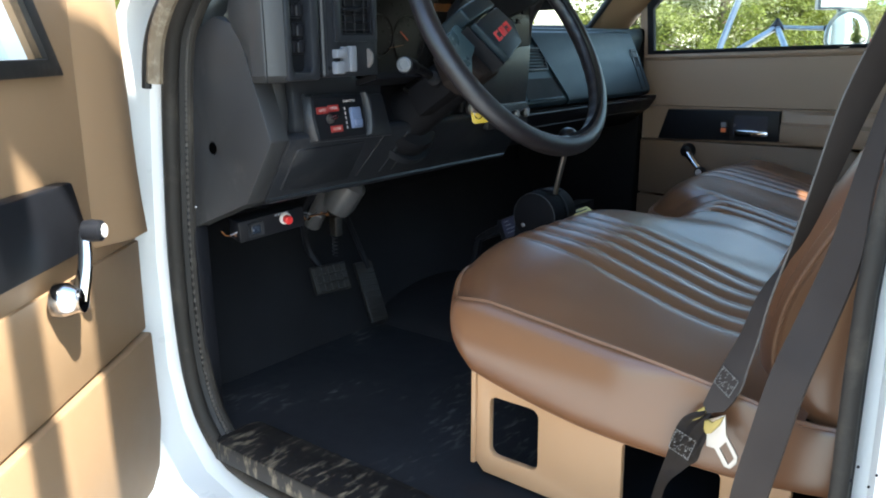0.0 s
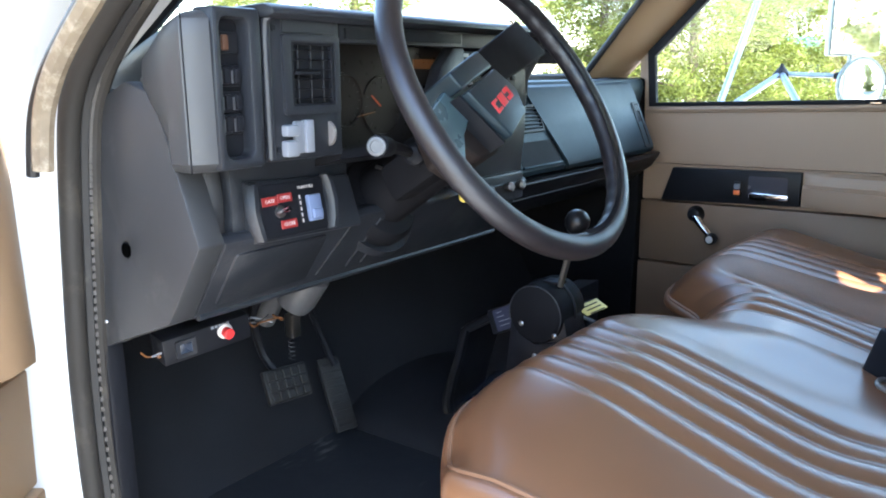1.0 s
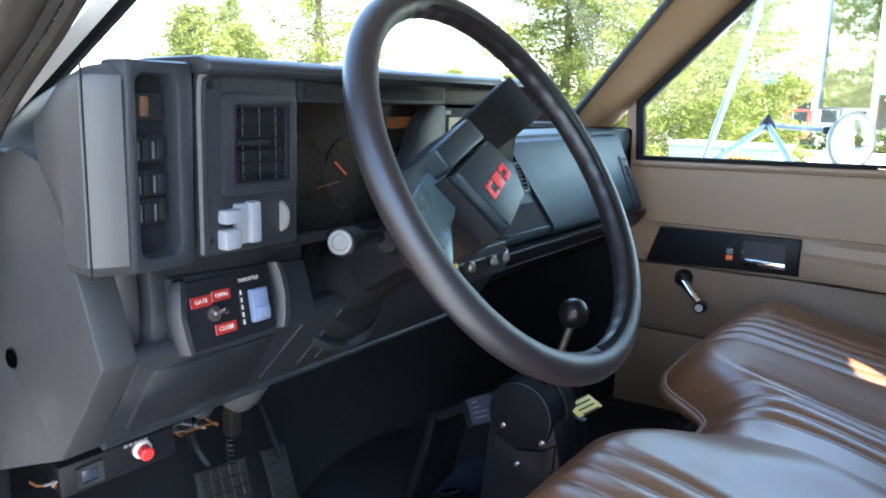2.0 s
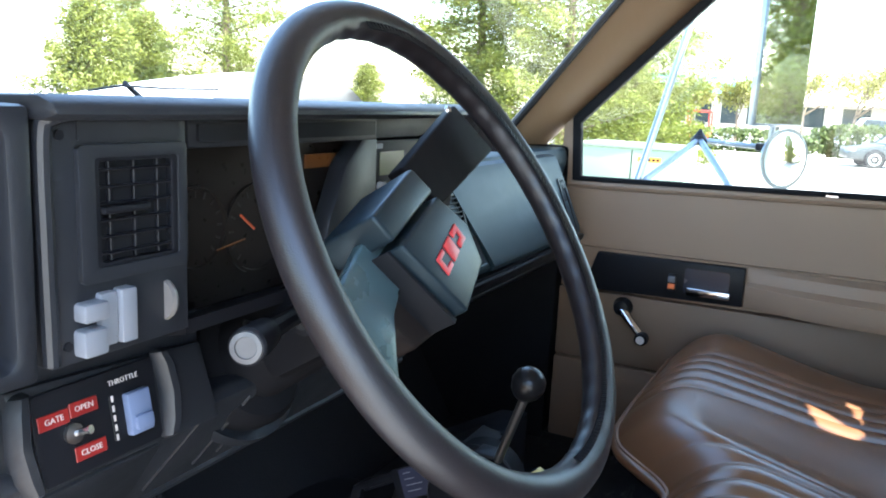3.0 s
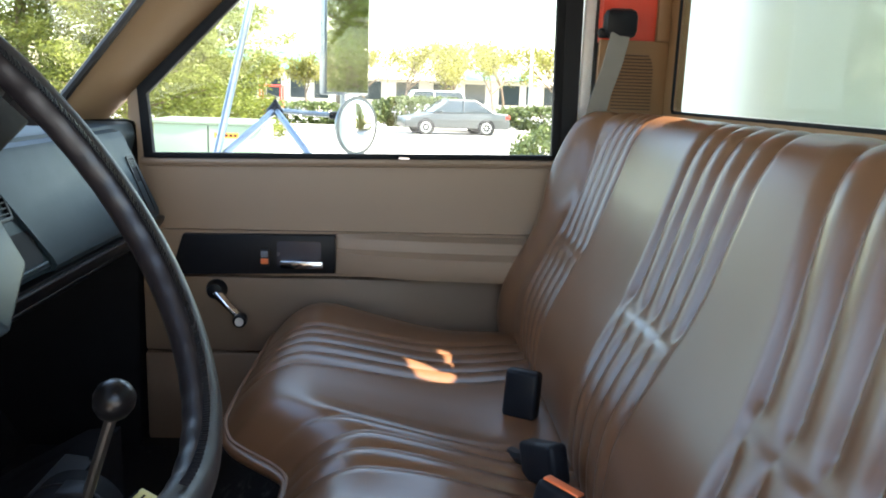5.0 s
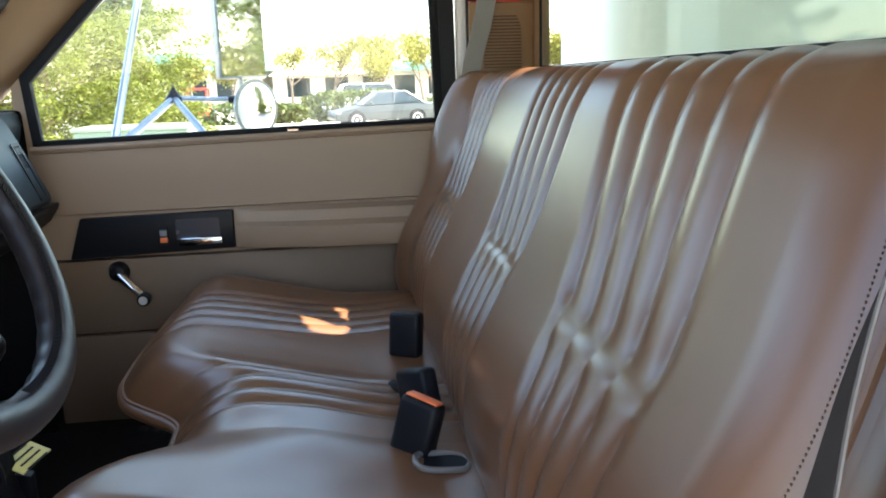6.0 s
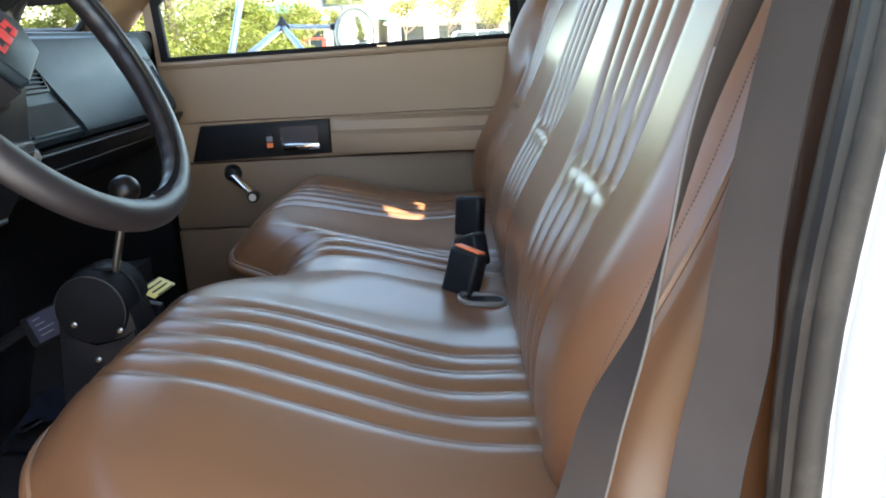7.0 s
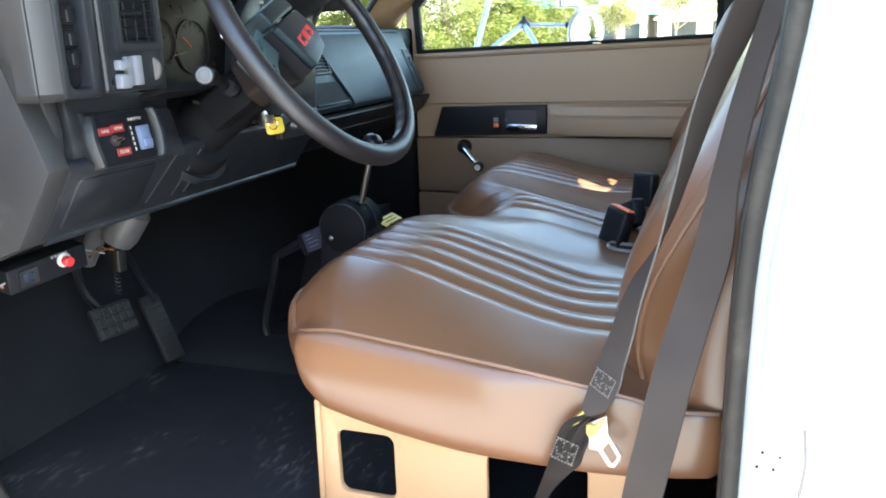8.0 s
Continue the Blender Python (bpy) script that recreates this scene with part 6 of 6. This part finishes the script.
def conifer(seed, h, r, label, count=52000):
    """Cedar-like tree: trunk, drooping limbs, feathery sprays."""
    rng = np.random.default_rng(seed)
    t = thing("conifer_tree", (0, 0, 0), label, "tree", "evergreen trees")
    part("trunk", tube([(0, 0, 0), (0.05, 0.03, h * 0.4), (-0.03, 0.05, h * 0.97)], [0.16, 0.11, 0.02], 8), BARK, t)
    limbs = bmesh.new()
    pts, outs = [], []
    nl = 80
    for k in range(nl):
        f = (k + rng.uniform(0, 0.8)) / nl
        z = h * (0.05 + 0.93 * f)
        a = k * 2.4 + rng.uniform(-0.5, 0.5)
        length = r * (1 - f) ** 0.75 * rng.uniform(0.55, 1.15) + 0.25
        e = np.array([math.cos(a), math.sin(a), 0])
        tip = np.array([0, 0, z]) + e * length + np.array([0, 0, length * rng.uniform(0.0, 0.35) - 0.1])
        base = np.array([0, 0, z - 0.15])
        if k % 2 == 0:
            merge(limbs, tube([base, base * 0.5 + tip * 0.5 + np.array([0, 0, 0.05]), tip], [0.035, 0.02, 0.006], 5))
        m = int(count / nl * (0.3 + 1.4 * length / r))
        g = rng.uniform(0.15, 1.08, m)
        sp = rng.normal(size=(m, 3)) * (0.10 + 0.22 * (1.1 - g))[:, None] * np.array([1, 1, 0.8])
        pts.append(base + (tip - base) * g[:, None] + sp)
        outs.append(np.tile(e + np.array([0, 0, 0.15]), (m, 1)))
    part("limbs", limbs, BARK, t)
    leaves_mesh("crown", np.concatenate(pts), 0.062, 0.24, rng, CEDAR, t, 0.2, np.concatenate(outs))
    return t


TREE_A = conifer(3, 8.5, 2.6, "dense green cedar-like evergreen tree")
TREE_B = conifer(8, 7.5, 2.1, "feathery green evergreen tree")
TREE_C = conifer(15, 4.0, 1.3, "small green evergreen tree", 26000)
TREE_A.matrix_basis = pose(-5.9, 17.6, 0)
TREE_B.matrix_basis = pose(-8.4, 18.2, 0, 0, 0, 40)
TREE_C.matrix_basis = pose(-15.6, 12.4, 0)
for src, x, y, rz, s in ((TREE_B, -4.9, 20.5, 200, 1.0), (TREE_A, -15.8, 17.2, 250, 0.95), (TREE_C, -20.5, 18.6, 80, 1.05), (TREE_B, -25.0, 22.0, 300, 0.8), (TREE_C, -15.5, 24.0, 10, 0.75), (TREE_B, 15.0, 3.6, 90, 1.1), (TREE_A, 19.0, 5.6, 30, 1.1), (TREE_C, -30.0, 17.0, 160, 1.0), (TREE_B, -24.0, 9.0, 10, 0.7)):
    copy_thing(src, pose(x, y, 0, 0, 0, rz) @ Matrix.Scale(s, 4))


def broadleaf(seed, h, label, leaf=1300, twig=1.0):
    """Open spring tree: forked limbs and a thin veil of young leaves."""
    rng = np.random.default_rng(seed)
    t = thing("broadleaf_tree", (0, 0, 0), label, "tree", "young street trees")
    bm = bmesh.new()
    pts = []

    def limb(p, d, length, r, depth):
        q = p + d * length
        mid = (p + q) / 2 + rng.normal(size=3) * length * 0.05
        merge(bm, tube([p, mid, q], [r, r * 0.85, r * 0.65], 5))
        if depth >= 2:
            for _ in range(int(leaf / 60)):
                pts.append(p + (q - p) * rng.uniform(0.1, 1.15) + rng.normal(size=3) * 0.22)
        if depth < 4:
            for _ in range(3 if depth < 3 else 2):
                nd_ = d + rng.normal(size=3) * (0.55 if depth else 0.5) * np.array([1, 1, 0.6])
                nd_[2] = max(nd_[2], 0.1)
                nd_ /= np.linalg.norm(nd_)
                limb(q, nd_, length * rng.uniform(0.6, 0.8), r * 0.6, depth + 1)

    limb(np.zeros(3), np.array([0.02, 0.03, 1.0]), h * 0.28, 0.10 * twig, 0)
    part("trunk", bm, BARK, t)
    leaves_mesh("crown", pts, 0.085, 0.6, rng, SPRING, t)
    return t


BT = broadleaf(5, 6.2, "young street tree with thin yellow-green leaves")
BT.matrix_basis = pose(0.2, 45, 0)
BT2 = broadleaf(11, 4.6, "small street tree with yellow spring leaves", 2000)
BT2.matrix_basis = pose(-8.2, 48, 0)
for src, x, y, rz, s in ((BT, 5.2, 46, 70, 0.95), (BT, 8.6, 44, 160, 1.0), (BT2, -6.0, 50, 200, 1.0), (BT2, 11.5, 40, 20, 1.1), (BT2, 2.6, 50, 90, 1.1), (BT, 14.0, 48, 10, 1.0), (BT2, -10.6, 46, 120, 0.9), (BT, 3.4, 54, 250, 1.1), (BT, 11.0, 52, 300, 1.15), (BT, -2.6, 53, 40, 1.0), (BT, 7.0, 56, 140, 1.2)):
    copy_thing(src, pose(x, y, 0, 0, 0, rz) @ Matrix.Scale(s, 4))


def shrub(name, c, size, seed, count, label, leaf=0.07, category="hedge"):
    rng = np.random.default_rng(seed)
    t = thing(name, c, label, category)
    d = rng.normal(size=(count, 3))
    d /= np.linalg.norm(d, axis=1)[:, None]
    rad = rng.uniform(0.55, 1.02, count) ** 0.5
    p = d * rad[:, None]
    p = np.sign(p) * np.abs(p) ** 0.75
    lump = 1 + 0.12 * np.sin(p[:, :1] * 9 * size[0]) * np.cos(p[:, 1:2] * 7)
    p = p * lump * np.array(size) + np.array(c) + np.array([0, 0, size[2]])
    p[:, 2] = np.maximum(p[:, 2], 0.02)
    leaves_mesh("foliage", p, leaf, 0.55, rng, HEDGE, t)
    stems = bmesh.new()
    for k in range(7):
        x = c[0] + size[0] * (-0.7 + 1.4 * k / 6)
        merge(stems, tube([(x, c[1], 0), (x + 0.1, c[1] + 0.1, size[2] * 1.3)], [0.03, 0.01], 5))
    part("stems", stems, BARK, t)
    return t


shrub("hedge", (-5.2, 36.5, 0), (4.2, 0.7, 0.55), 2, 7000, "clipped green hedge behind a kerb", 0.10)
shrub("hedge", (1.2, 37.5, 0), (2.6, 0.9, 0.75), 3, 6000, "loose green hedge behind a kerb", 0.10)
shrub("hedge", (9.0, 38.5, 0), (4.5, 0.8, 0.62), 4, 7000, "clipped green hedge by the parking lot", 0.10)
shrub("bush", (3.1, 13.4, 0), (1.05, 0.9, 0.66), 5, 7000, "rounded green bush at the edge of the lot", 0.05, "bush")
shrub("hedge", (17, 7.5, 0), (0.9, 5.0, 0.9), 6, 6000, "tall dark hedge behind the truck", 0.10)

# green utility cabinet
cab = thing("utility_cabinet", (-3.3, 14.6, 0), "green metal utility cabinet on a concrete pad", "utility cabinet")
part("pad", span((-4.5, 13.8, 0), (-2.1, 15.4, 0.08), 0.02), KERB, cab)
part("cabinet_body", span((-4.26, 14.0, 0.08), (-2.36, 15.2, 1.13), 0.02), CABINET, cab)
part("lid", span((-4.30, 13.96, 1.13), (-2.32, 15.24, 1.20), 0.02), CABINET, cab)
part("door_seam", span((-3.32, 13.992, 0.15), (-3.30, 14.0, 1.10)), DARK, cab)
lab = part("warning_label", span((-3.20, 13.990, 0.90), (-2.78, 13.996, 0.99)), WARN, cab, "orange warning label")
for k in range(5):
    part("lettering_bar", span((-3.17 + k * 0.078, 13.986, 0.925), (-3.12 + k * 0.078, 13.990, 0.965)), DARK, lab)


# parked cars
def parked_car(name, m, paint, label, length, height, suv=False):
    car = thing(name, (0, 0, 0), label, "car", "parked cars")
    L, W = length, 0.86
    if suv:
        belt_z, roof = 1.05, [(-L * 0.47, 0.95), (-L * 0.30, 1.05), (-L * 0.20, height), (L * 0.40, height), (L * 0.48, 1.0)]
    else:
        belt_z, roof = 0.93, [(-L * 0.48, 0.72), (-L * 0.24, 0.93), (-L * 0.08, height), (L * 0.16, height), (L * 0.34, 0.98)]
    low = [(-L / 2, 0.30), (-L / 2, 0.60), (-L * 0.47, 0.70), (-L * 0.24, belt_z - 0.03), (L * 0.34, belt_z + 0.02), (L * 0.48, belt_z), (L / 2, 0.60), (L * 0.49, 0.28)]
    wheels = (-L * 0.31, L * 0.27)
    holes = []
    body = plate(low, "y", -W, W, bev=0.05, seg=3)
    part("body", body, paint, car)
    rings = []
    for f, k in ((1.0, 0.0), (0.98, 0.35), (0.80, 0.97), (0.76, 1.0)):
        z0, z1 = belt_z, height
        z = z0 + (z1 - z0) * k
        xf = roof[1][0] + (roof[2][0] - roof[1][0]) * k
        xr = (roof[4][0] if not suv else L * 0.485) + (roof[3][0] - (roof[4][0] if not suv else L * 0.485)) * k
        rings.append([(xf, -W * f, z), (xr, -W * f, z), (xr + 0.02, 0, z), (xr, W * f, z), (xf, W * f, z), (xf - 0.06, 0, z)])
    part("cabin", loft(rings), CAR_GLASS, car, "dark car windows")
    top = rings[2]
    part("roof", loft([[(x, y, z - 0.01) for x, y, z in rings[2]], [(x, y * 0.99, z + 0.03) for x, y, z in rings[3]]]), paint, car)
    for s in (-1, 1):
        for (xa, xb) in ((rings[0][0][0], rings[2][0][0]), (L * 0.04, L * 0.05), (rings[0][1][0], rings[2][1][0])):
            part("window_post", tube([(xa, s * W * 0.995, belt_z), ((xa + xb) / 2, s * W * 0.95, (belt_z + height) / 2), (xb, s * W * 0.81, height)], 0.035, 6), paint, car)
        part("sill_line", tube([(-L * 0.40, s * (W + 0.004), 0.62), (L * 0.44, s * (W + 0.004), 0.66)], 0.012, 5), paint, car)
        part("tail_lamp", span((L * 0.455, s * W * 0.72, 0.70), (L * 0.497, s * W * 1.005, 0.88), 0.02), TAIL, car, "red tail lamp")
        part("head_lamp", span((-L * 0.498, s * W * 0.70, 0.58), (-L * 0.45, s * W * 1.003, 0.70), 0.02), GREY_SWITCH, car, "clear head lamp")
        part("wing_mirror", box((-L * 0.17, s * (W + 0.08), belt_z + 0.05), (0.10, 0.14, 0.10), 0.03), paint, car)
        for xw in wheels:
            part("arch", lathe([(0.37, 0.0), (0.37, 0.012)], (xw, s * (W - 0.004), 0.33), (0, s, 0), 24), DARK, car)
            w_ = part("wheel", lathe([(0.26, -0.16), (0.315, -0.14), (0.322, -0.02), (0.30, 0.02), (0.23, 0.022)], (xw, s * W, 0.322), (0, s, 0), 24), TYRE, car)
            part("rim", lathe([(0.225, 0.0), (0.22, 0.026), (0.07, 0.018), (0.06, 0.03)], (xw, s * W, 0.322), (0, s, 0), 20), RIM_METAL, w_, "silver wheel rim")
            for k in range(6):
                a = k * math.pi / 3
                part("rim_gap", box((xw + 0.14 * math.cos(a), s * (W + 0.024), 0.322 + 0.14 * math.sin(a)), (0.05, 0.012, 0.07), 0.01, Euler((0, -a, 0)).to_matrix(), 1), DARK, w_)
    part("bumper", span((-L * 0.508, -W * 0.92, 0.32), (-L * 0.47, W * 0.92, 0.55), 0.04), paint, car)
    part("bumper", span((L * 0.47, -W * 0.92, 0.32), (L * 0.508, W * 0.92, 0.58), 0.04), paint, car)
    car.matrix_basis = m
    return car


parked_car("sedan", pose(2.25, 33.9, 0, 0, 0, 12), SILVER, "silver sedan parked across the lot", 4.55, 1.44)
parked_car("suv", pose(1.6, 49, 0, 0, 0, 8), SUV_PAINT, "white suv parked behind a hedge", 4.7, 1.75, True)
parked_car("suv", pose(-17, -9, 0, 0, 0, 60), TYRE, "dark suv parked beyond the open door", 4.7, 1.75, True)


# low buildings
def building(name, x0, x1, y, wall_h, roof_h, wall_mat, roof_mat, label, bays):
    b = thing(name, ((x0 + x1) / 2, y, 0), label, "building", "low shop buildings")
    part("wall", span((x0, y, 0), (x1, y + 12, wall_h)), wall_mat, b)
    part("roof", plate([(y - 0.8, wall_h), (y + 12.5, wall_h), (y + 8, roof_h), (y + 3, roof_h)], "x", x0 - 0.8, x1 + 0.8), roof_mat, b, "green metal roof")
    for k in range(bays):
        x = x0 + (k + 0.5) * (x1 - x0) / bays
        w_ = (x1 - x0) / bays * 0.6
        win = part("window", span((x - w_ / 2, y - 0.05, 0.9), (x + w_ / 2, y + 0.02, 2.3)), CAR_GLASS, b)
        part("frame", span((x - w_ / 2 - 0.08, y - 0.07, 2.3), (x + w_ / 2 + 0.08, y, 2.42)), wall_mat, win)
    return b


building("shop_building", -14, -5.2, 60, 2.9, 4.4, STUCCO, GREEN_ROOF, "tan stucco shop building with a green roof", 5)
building("shop_building", -4.0, 22, 62, 2.5, 3.0, STUCCO, STUCCO, "long pale stucco building behind trees", 9)
building("shop_building", 4.0, 9.0, 58, 2.6, 3.4, STUCCO, GREEN_ROOF, "small stucco shop with a green awning roof", 2)

pole = thing("street_lamp", (6.45, 40, 0), "slim pale parking lot lamp post", "street lamp")
part("post", tube([(6.45, 40, 0), (6.45, 40, 6.5)], [0.09, 0.06], 10), POLE, pole)
part("lamp_head", span((6.2, 39.8, 6.45), (6.7, 40.2, 6.6), 0.03), POLE, pole)
part("footing", lathe([(0.28, 0), (0.26, 0.6)], (6.45, 40, 0), (0, 0, 1), 16), KERB, pole)

lift = thing("red_machine", (-6.4, 39.5, 0), "small red yard machine with an open frame", "machine")
part("chassis", span((-7.0, 39, 0.35), (-5.8, 40, 0.75), 0.05), MACHINE, lift)
for x in (-6.9, -5.9):
    for y in (39.1, 39.9):
        part("frame_post", tube([(x, y, 0.7), (x, y, 1.75)], 0.05, 6), MACHINE, lift)
        part("wheel", lathe([(0.2, -0.1), (0.3, -0.08), (0.3, 0.08), (0.2, 0.1)], (x, y, 0.3), (0, 1, 0), 16), TYRE, lift)
part("frame_top", span((-7.0, 39, 1.7), (-5.8, 40, 1.8), 0.02), MACHINE, lift)
part("seat_back", span((-6.5, 39.3, 0.75), (-6.2, 39.8, 1.3), 0.04), BLACK, lift)

# the truck's own body behind the cab
tb = thing("truck_box", (2.8, 0.78, 0), "white steel truck body behind the cab", "truck body")
# unseen slots, added so that sun falls in patches on the passenger's cushion
SUN_SLOTS = [[(1.087, 2.484), (1.063, 2.342), (1.043, 2.326), (1.012, 2.344), (1.004, 2.447)], [(1.192, 2.374), (1.190, 2.302), (1.113, 2.294), (1.036, 2.272), (1.056, 2.318), (1.120, 2.350)]]
part("front_panel", plate([(-0.482, 1.00), (2.08, 1.00), (2.08, 3.80), (-0.482, 3.80)], "x", 0.930, 0.936, SUN_SLOTS), WHITE_BOX, tb)
# panel height and outer edge, out of sight, are set to shade the door
part("side_panel", span((0.936, -0.482, 1.00), (4.8, -0.452, 3.80), 0.008), WHITE_BOX, tb)
part("side_panel", span((0.936, 2.05, 1.00), (4.8, 2.08, 3.80), 0.008), WHITE_BOX, tb)
# unseen rail, corner plate and brackets, added to cast shadow bands on the door
part("shade_rail", span((0.915, -0.636, 1.10), (0.945, -0.583, 3.80), 0.01), WHITE_BOX, tb)
part("shade_plate", plate([(-0.592, 3.50), (-0.476, 3.40), (-0.476, 3.80), (-0.592, 3.80)], "x", 0.925, 0.940), WHITE_BOX, tb)
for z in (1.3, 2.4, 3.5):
    part("shade_rail_bracket", span((0.94, -0.61, z), (0.97, -0.48, z + 0.03), 0.004), WHITE_BOX, tb)
part("bed", span((1.0, -0.2, 0.86), (4.6, 1.76, 1.00), 0.01), BLACK, tb)
for y, s in ((-0.18, -1), (1.74, 1)):
    for x in (3.6, -1.35):
        part("wheel", lathe([(0.30, -0.24), (0.47, -0.22), (0.48, 0.0), (0.46, 0.03), (0.30, 0.03)], (x, y, 0.48), (0, s, 0), 28), TYRE, tb)
part("chassis_rail", span((-2.2, 0.35, 0.62), (4.5, 0.43, 0.86), 0.01), BLACK, tb)
part("chassis_rail", span((-2.2, 1.13, 0.62), (4.5, 1.21, 0.86), 0.01), BLACK, tb)
part("axle", tube([(3.6, -0.1, 0.48), (3.6, 1.66, 0.48)], 0.08, 8), BLACK, tb)
part("axle", tube([(-1.35, -0.1, 0.48), (-1.35, 1.66, 0.48)], 0.06, 8), BLACK, tb)
part("engine_bay", span((-2.30, 0.10, 0.75), (-0.90, 1.46, 1.40), 0.05), WHITE, tb)

# passenger side mirror on its tube frame
mir = thing("side_mirror", (-0.25, 1.69, 1.55), "tall truck mirror with a round convex mirror on steel tubes", "mirror")
mn = Vector((0.76, -0.65, 0.0))
mm = facing((-0.030, 2.300, 2.080), mn, (0.65, 0.76, 0))
head = part("mirror_head", placed(box((0, 0, -0.012), (0.195, 0.44, 0.024), 0.006), mm), TUBE_METAL, mir, "polished mirror head")
part("mirror_glass", placed(span((-0.090, -0.212, 0.0005), (0.090, 0.212, 0.003)), mm), MIRROR, head)
cm = facing((0.0, 2.262, 1.768), mn, (0.65, 0.76, 0))
rd = part("round_mirror", placed(lathe([(0.02, -0.03), (0.080, -0.012), (0.090, 0.0), (0.090, 0.006), (0.084, 0.006)], (0, 0, 0), (0, 0, 1), 32), cm), TUBE_METAL, mir, "round polished mirror shell")
part("convex_glass", placed(lathe([(0.084, 0.004), (0.070, 0.009), (0.050, 0.013), (0.025, 0.0155), (0.001, 0.0165)], (0, 0, 0), (0, 0, 1), 32), cm), MIRROR, rd)
J = Vector((-0.256, 2.33, 1.806))
part("tube_upper", tube([(-0.395, 1.70, 1.50), (-0.362, 2.0, 1.694), (-0.320, 2.3, 2.13), (-0.30, 2.34, 2.33), (-0.25, 2.34, 2.36), (-0.04, 2.31, 2.34)], 0.011, 10), TUBE_METAL, mir)
part("tube_lower", tube([(-0.385, 1.70, 1.47), (-0.337, 2.0, 1.695), J], 0.011, 10), TUBE_METAL, mir)
part("tube_lower", tube([(0.03, 1.70, 1.47), (-0.114, 2.0, 1.702), J], 0.011, 10), TUBE_METAL, mir)
part("tube_arm", tube([J, (-0.15, 2.315, 1.800), (-0.035, 2.30, 1.796)], 0.008, 10), TUBE_METAL, mir)
part("clamp", lathe([(0.026, -0.012), (0.028, 0.0), (0.018, 0.012), (0.010, 0.022), (0.004, 0.034)], J, (0, 0, 1), 16), BLACK, mir)
part("arm_clamp", box((-0.06, 2.30, 1.797), (0.05, 0.03, 0.024), 0.006), BLACK, mir)
part("mirror_bar", tube([(-0.045, 2.32, 1.70), (-0.045, 2.32, 2.34)], 0.009, 8), TUBE_METAL, mir)

# wiper parked at the foot of the windscreen
wp = thing("windscreen_wiper", (-0.72, 0.55, 1.80), "black windscreen wiper resting on the glass", "wiper")
part("wiper_arm", tube([(-0.76, 0.95, 1.79), (-0.725, 0.70, 1.835), (-0.72, 0.45, 1.84)], [0.009, 0.006, 0.004], 8), BLACK, wp)
part("wiper_blade", tube([(-0.70, 0.20, 1.822), (-0.715, 0.45, 1.835), (-0.72, 0.72, 1.83)], 0.006, 6), BLACK, wp)
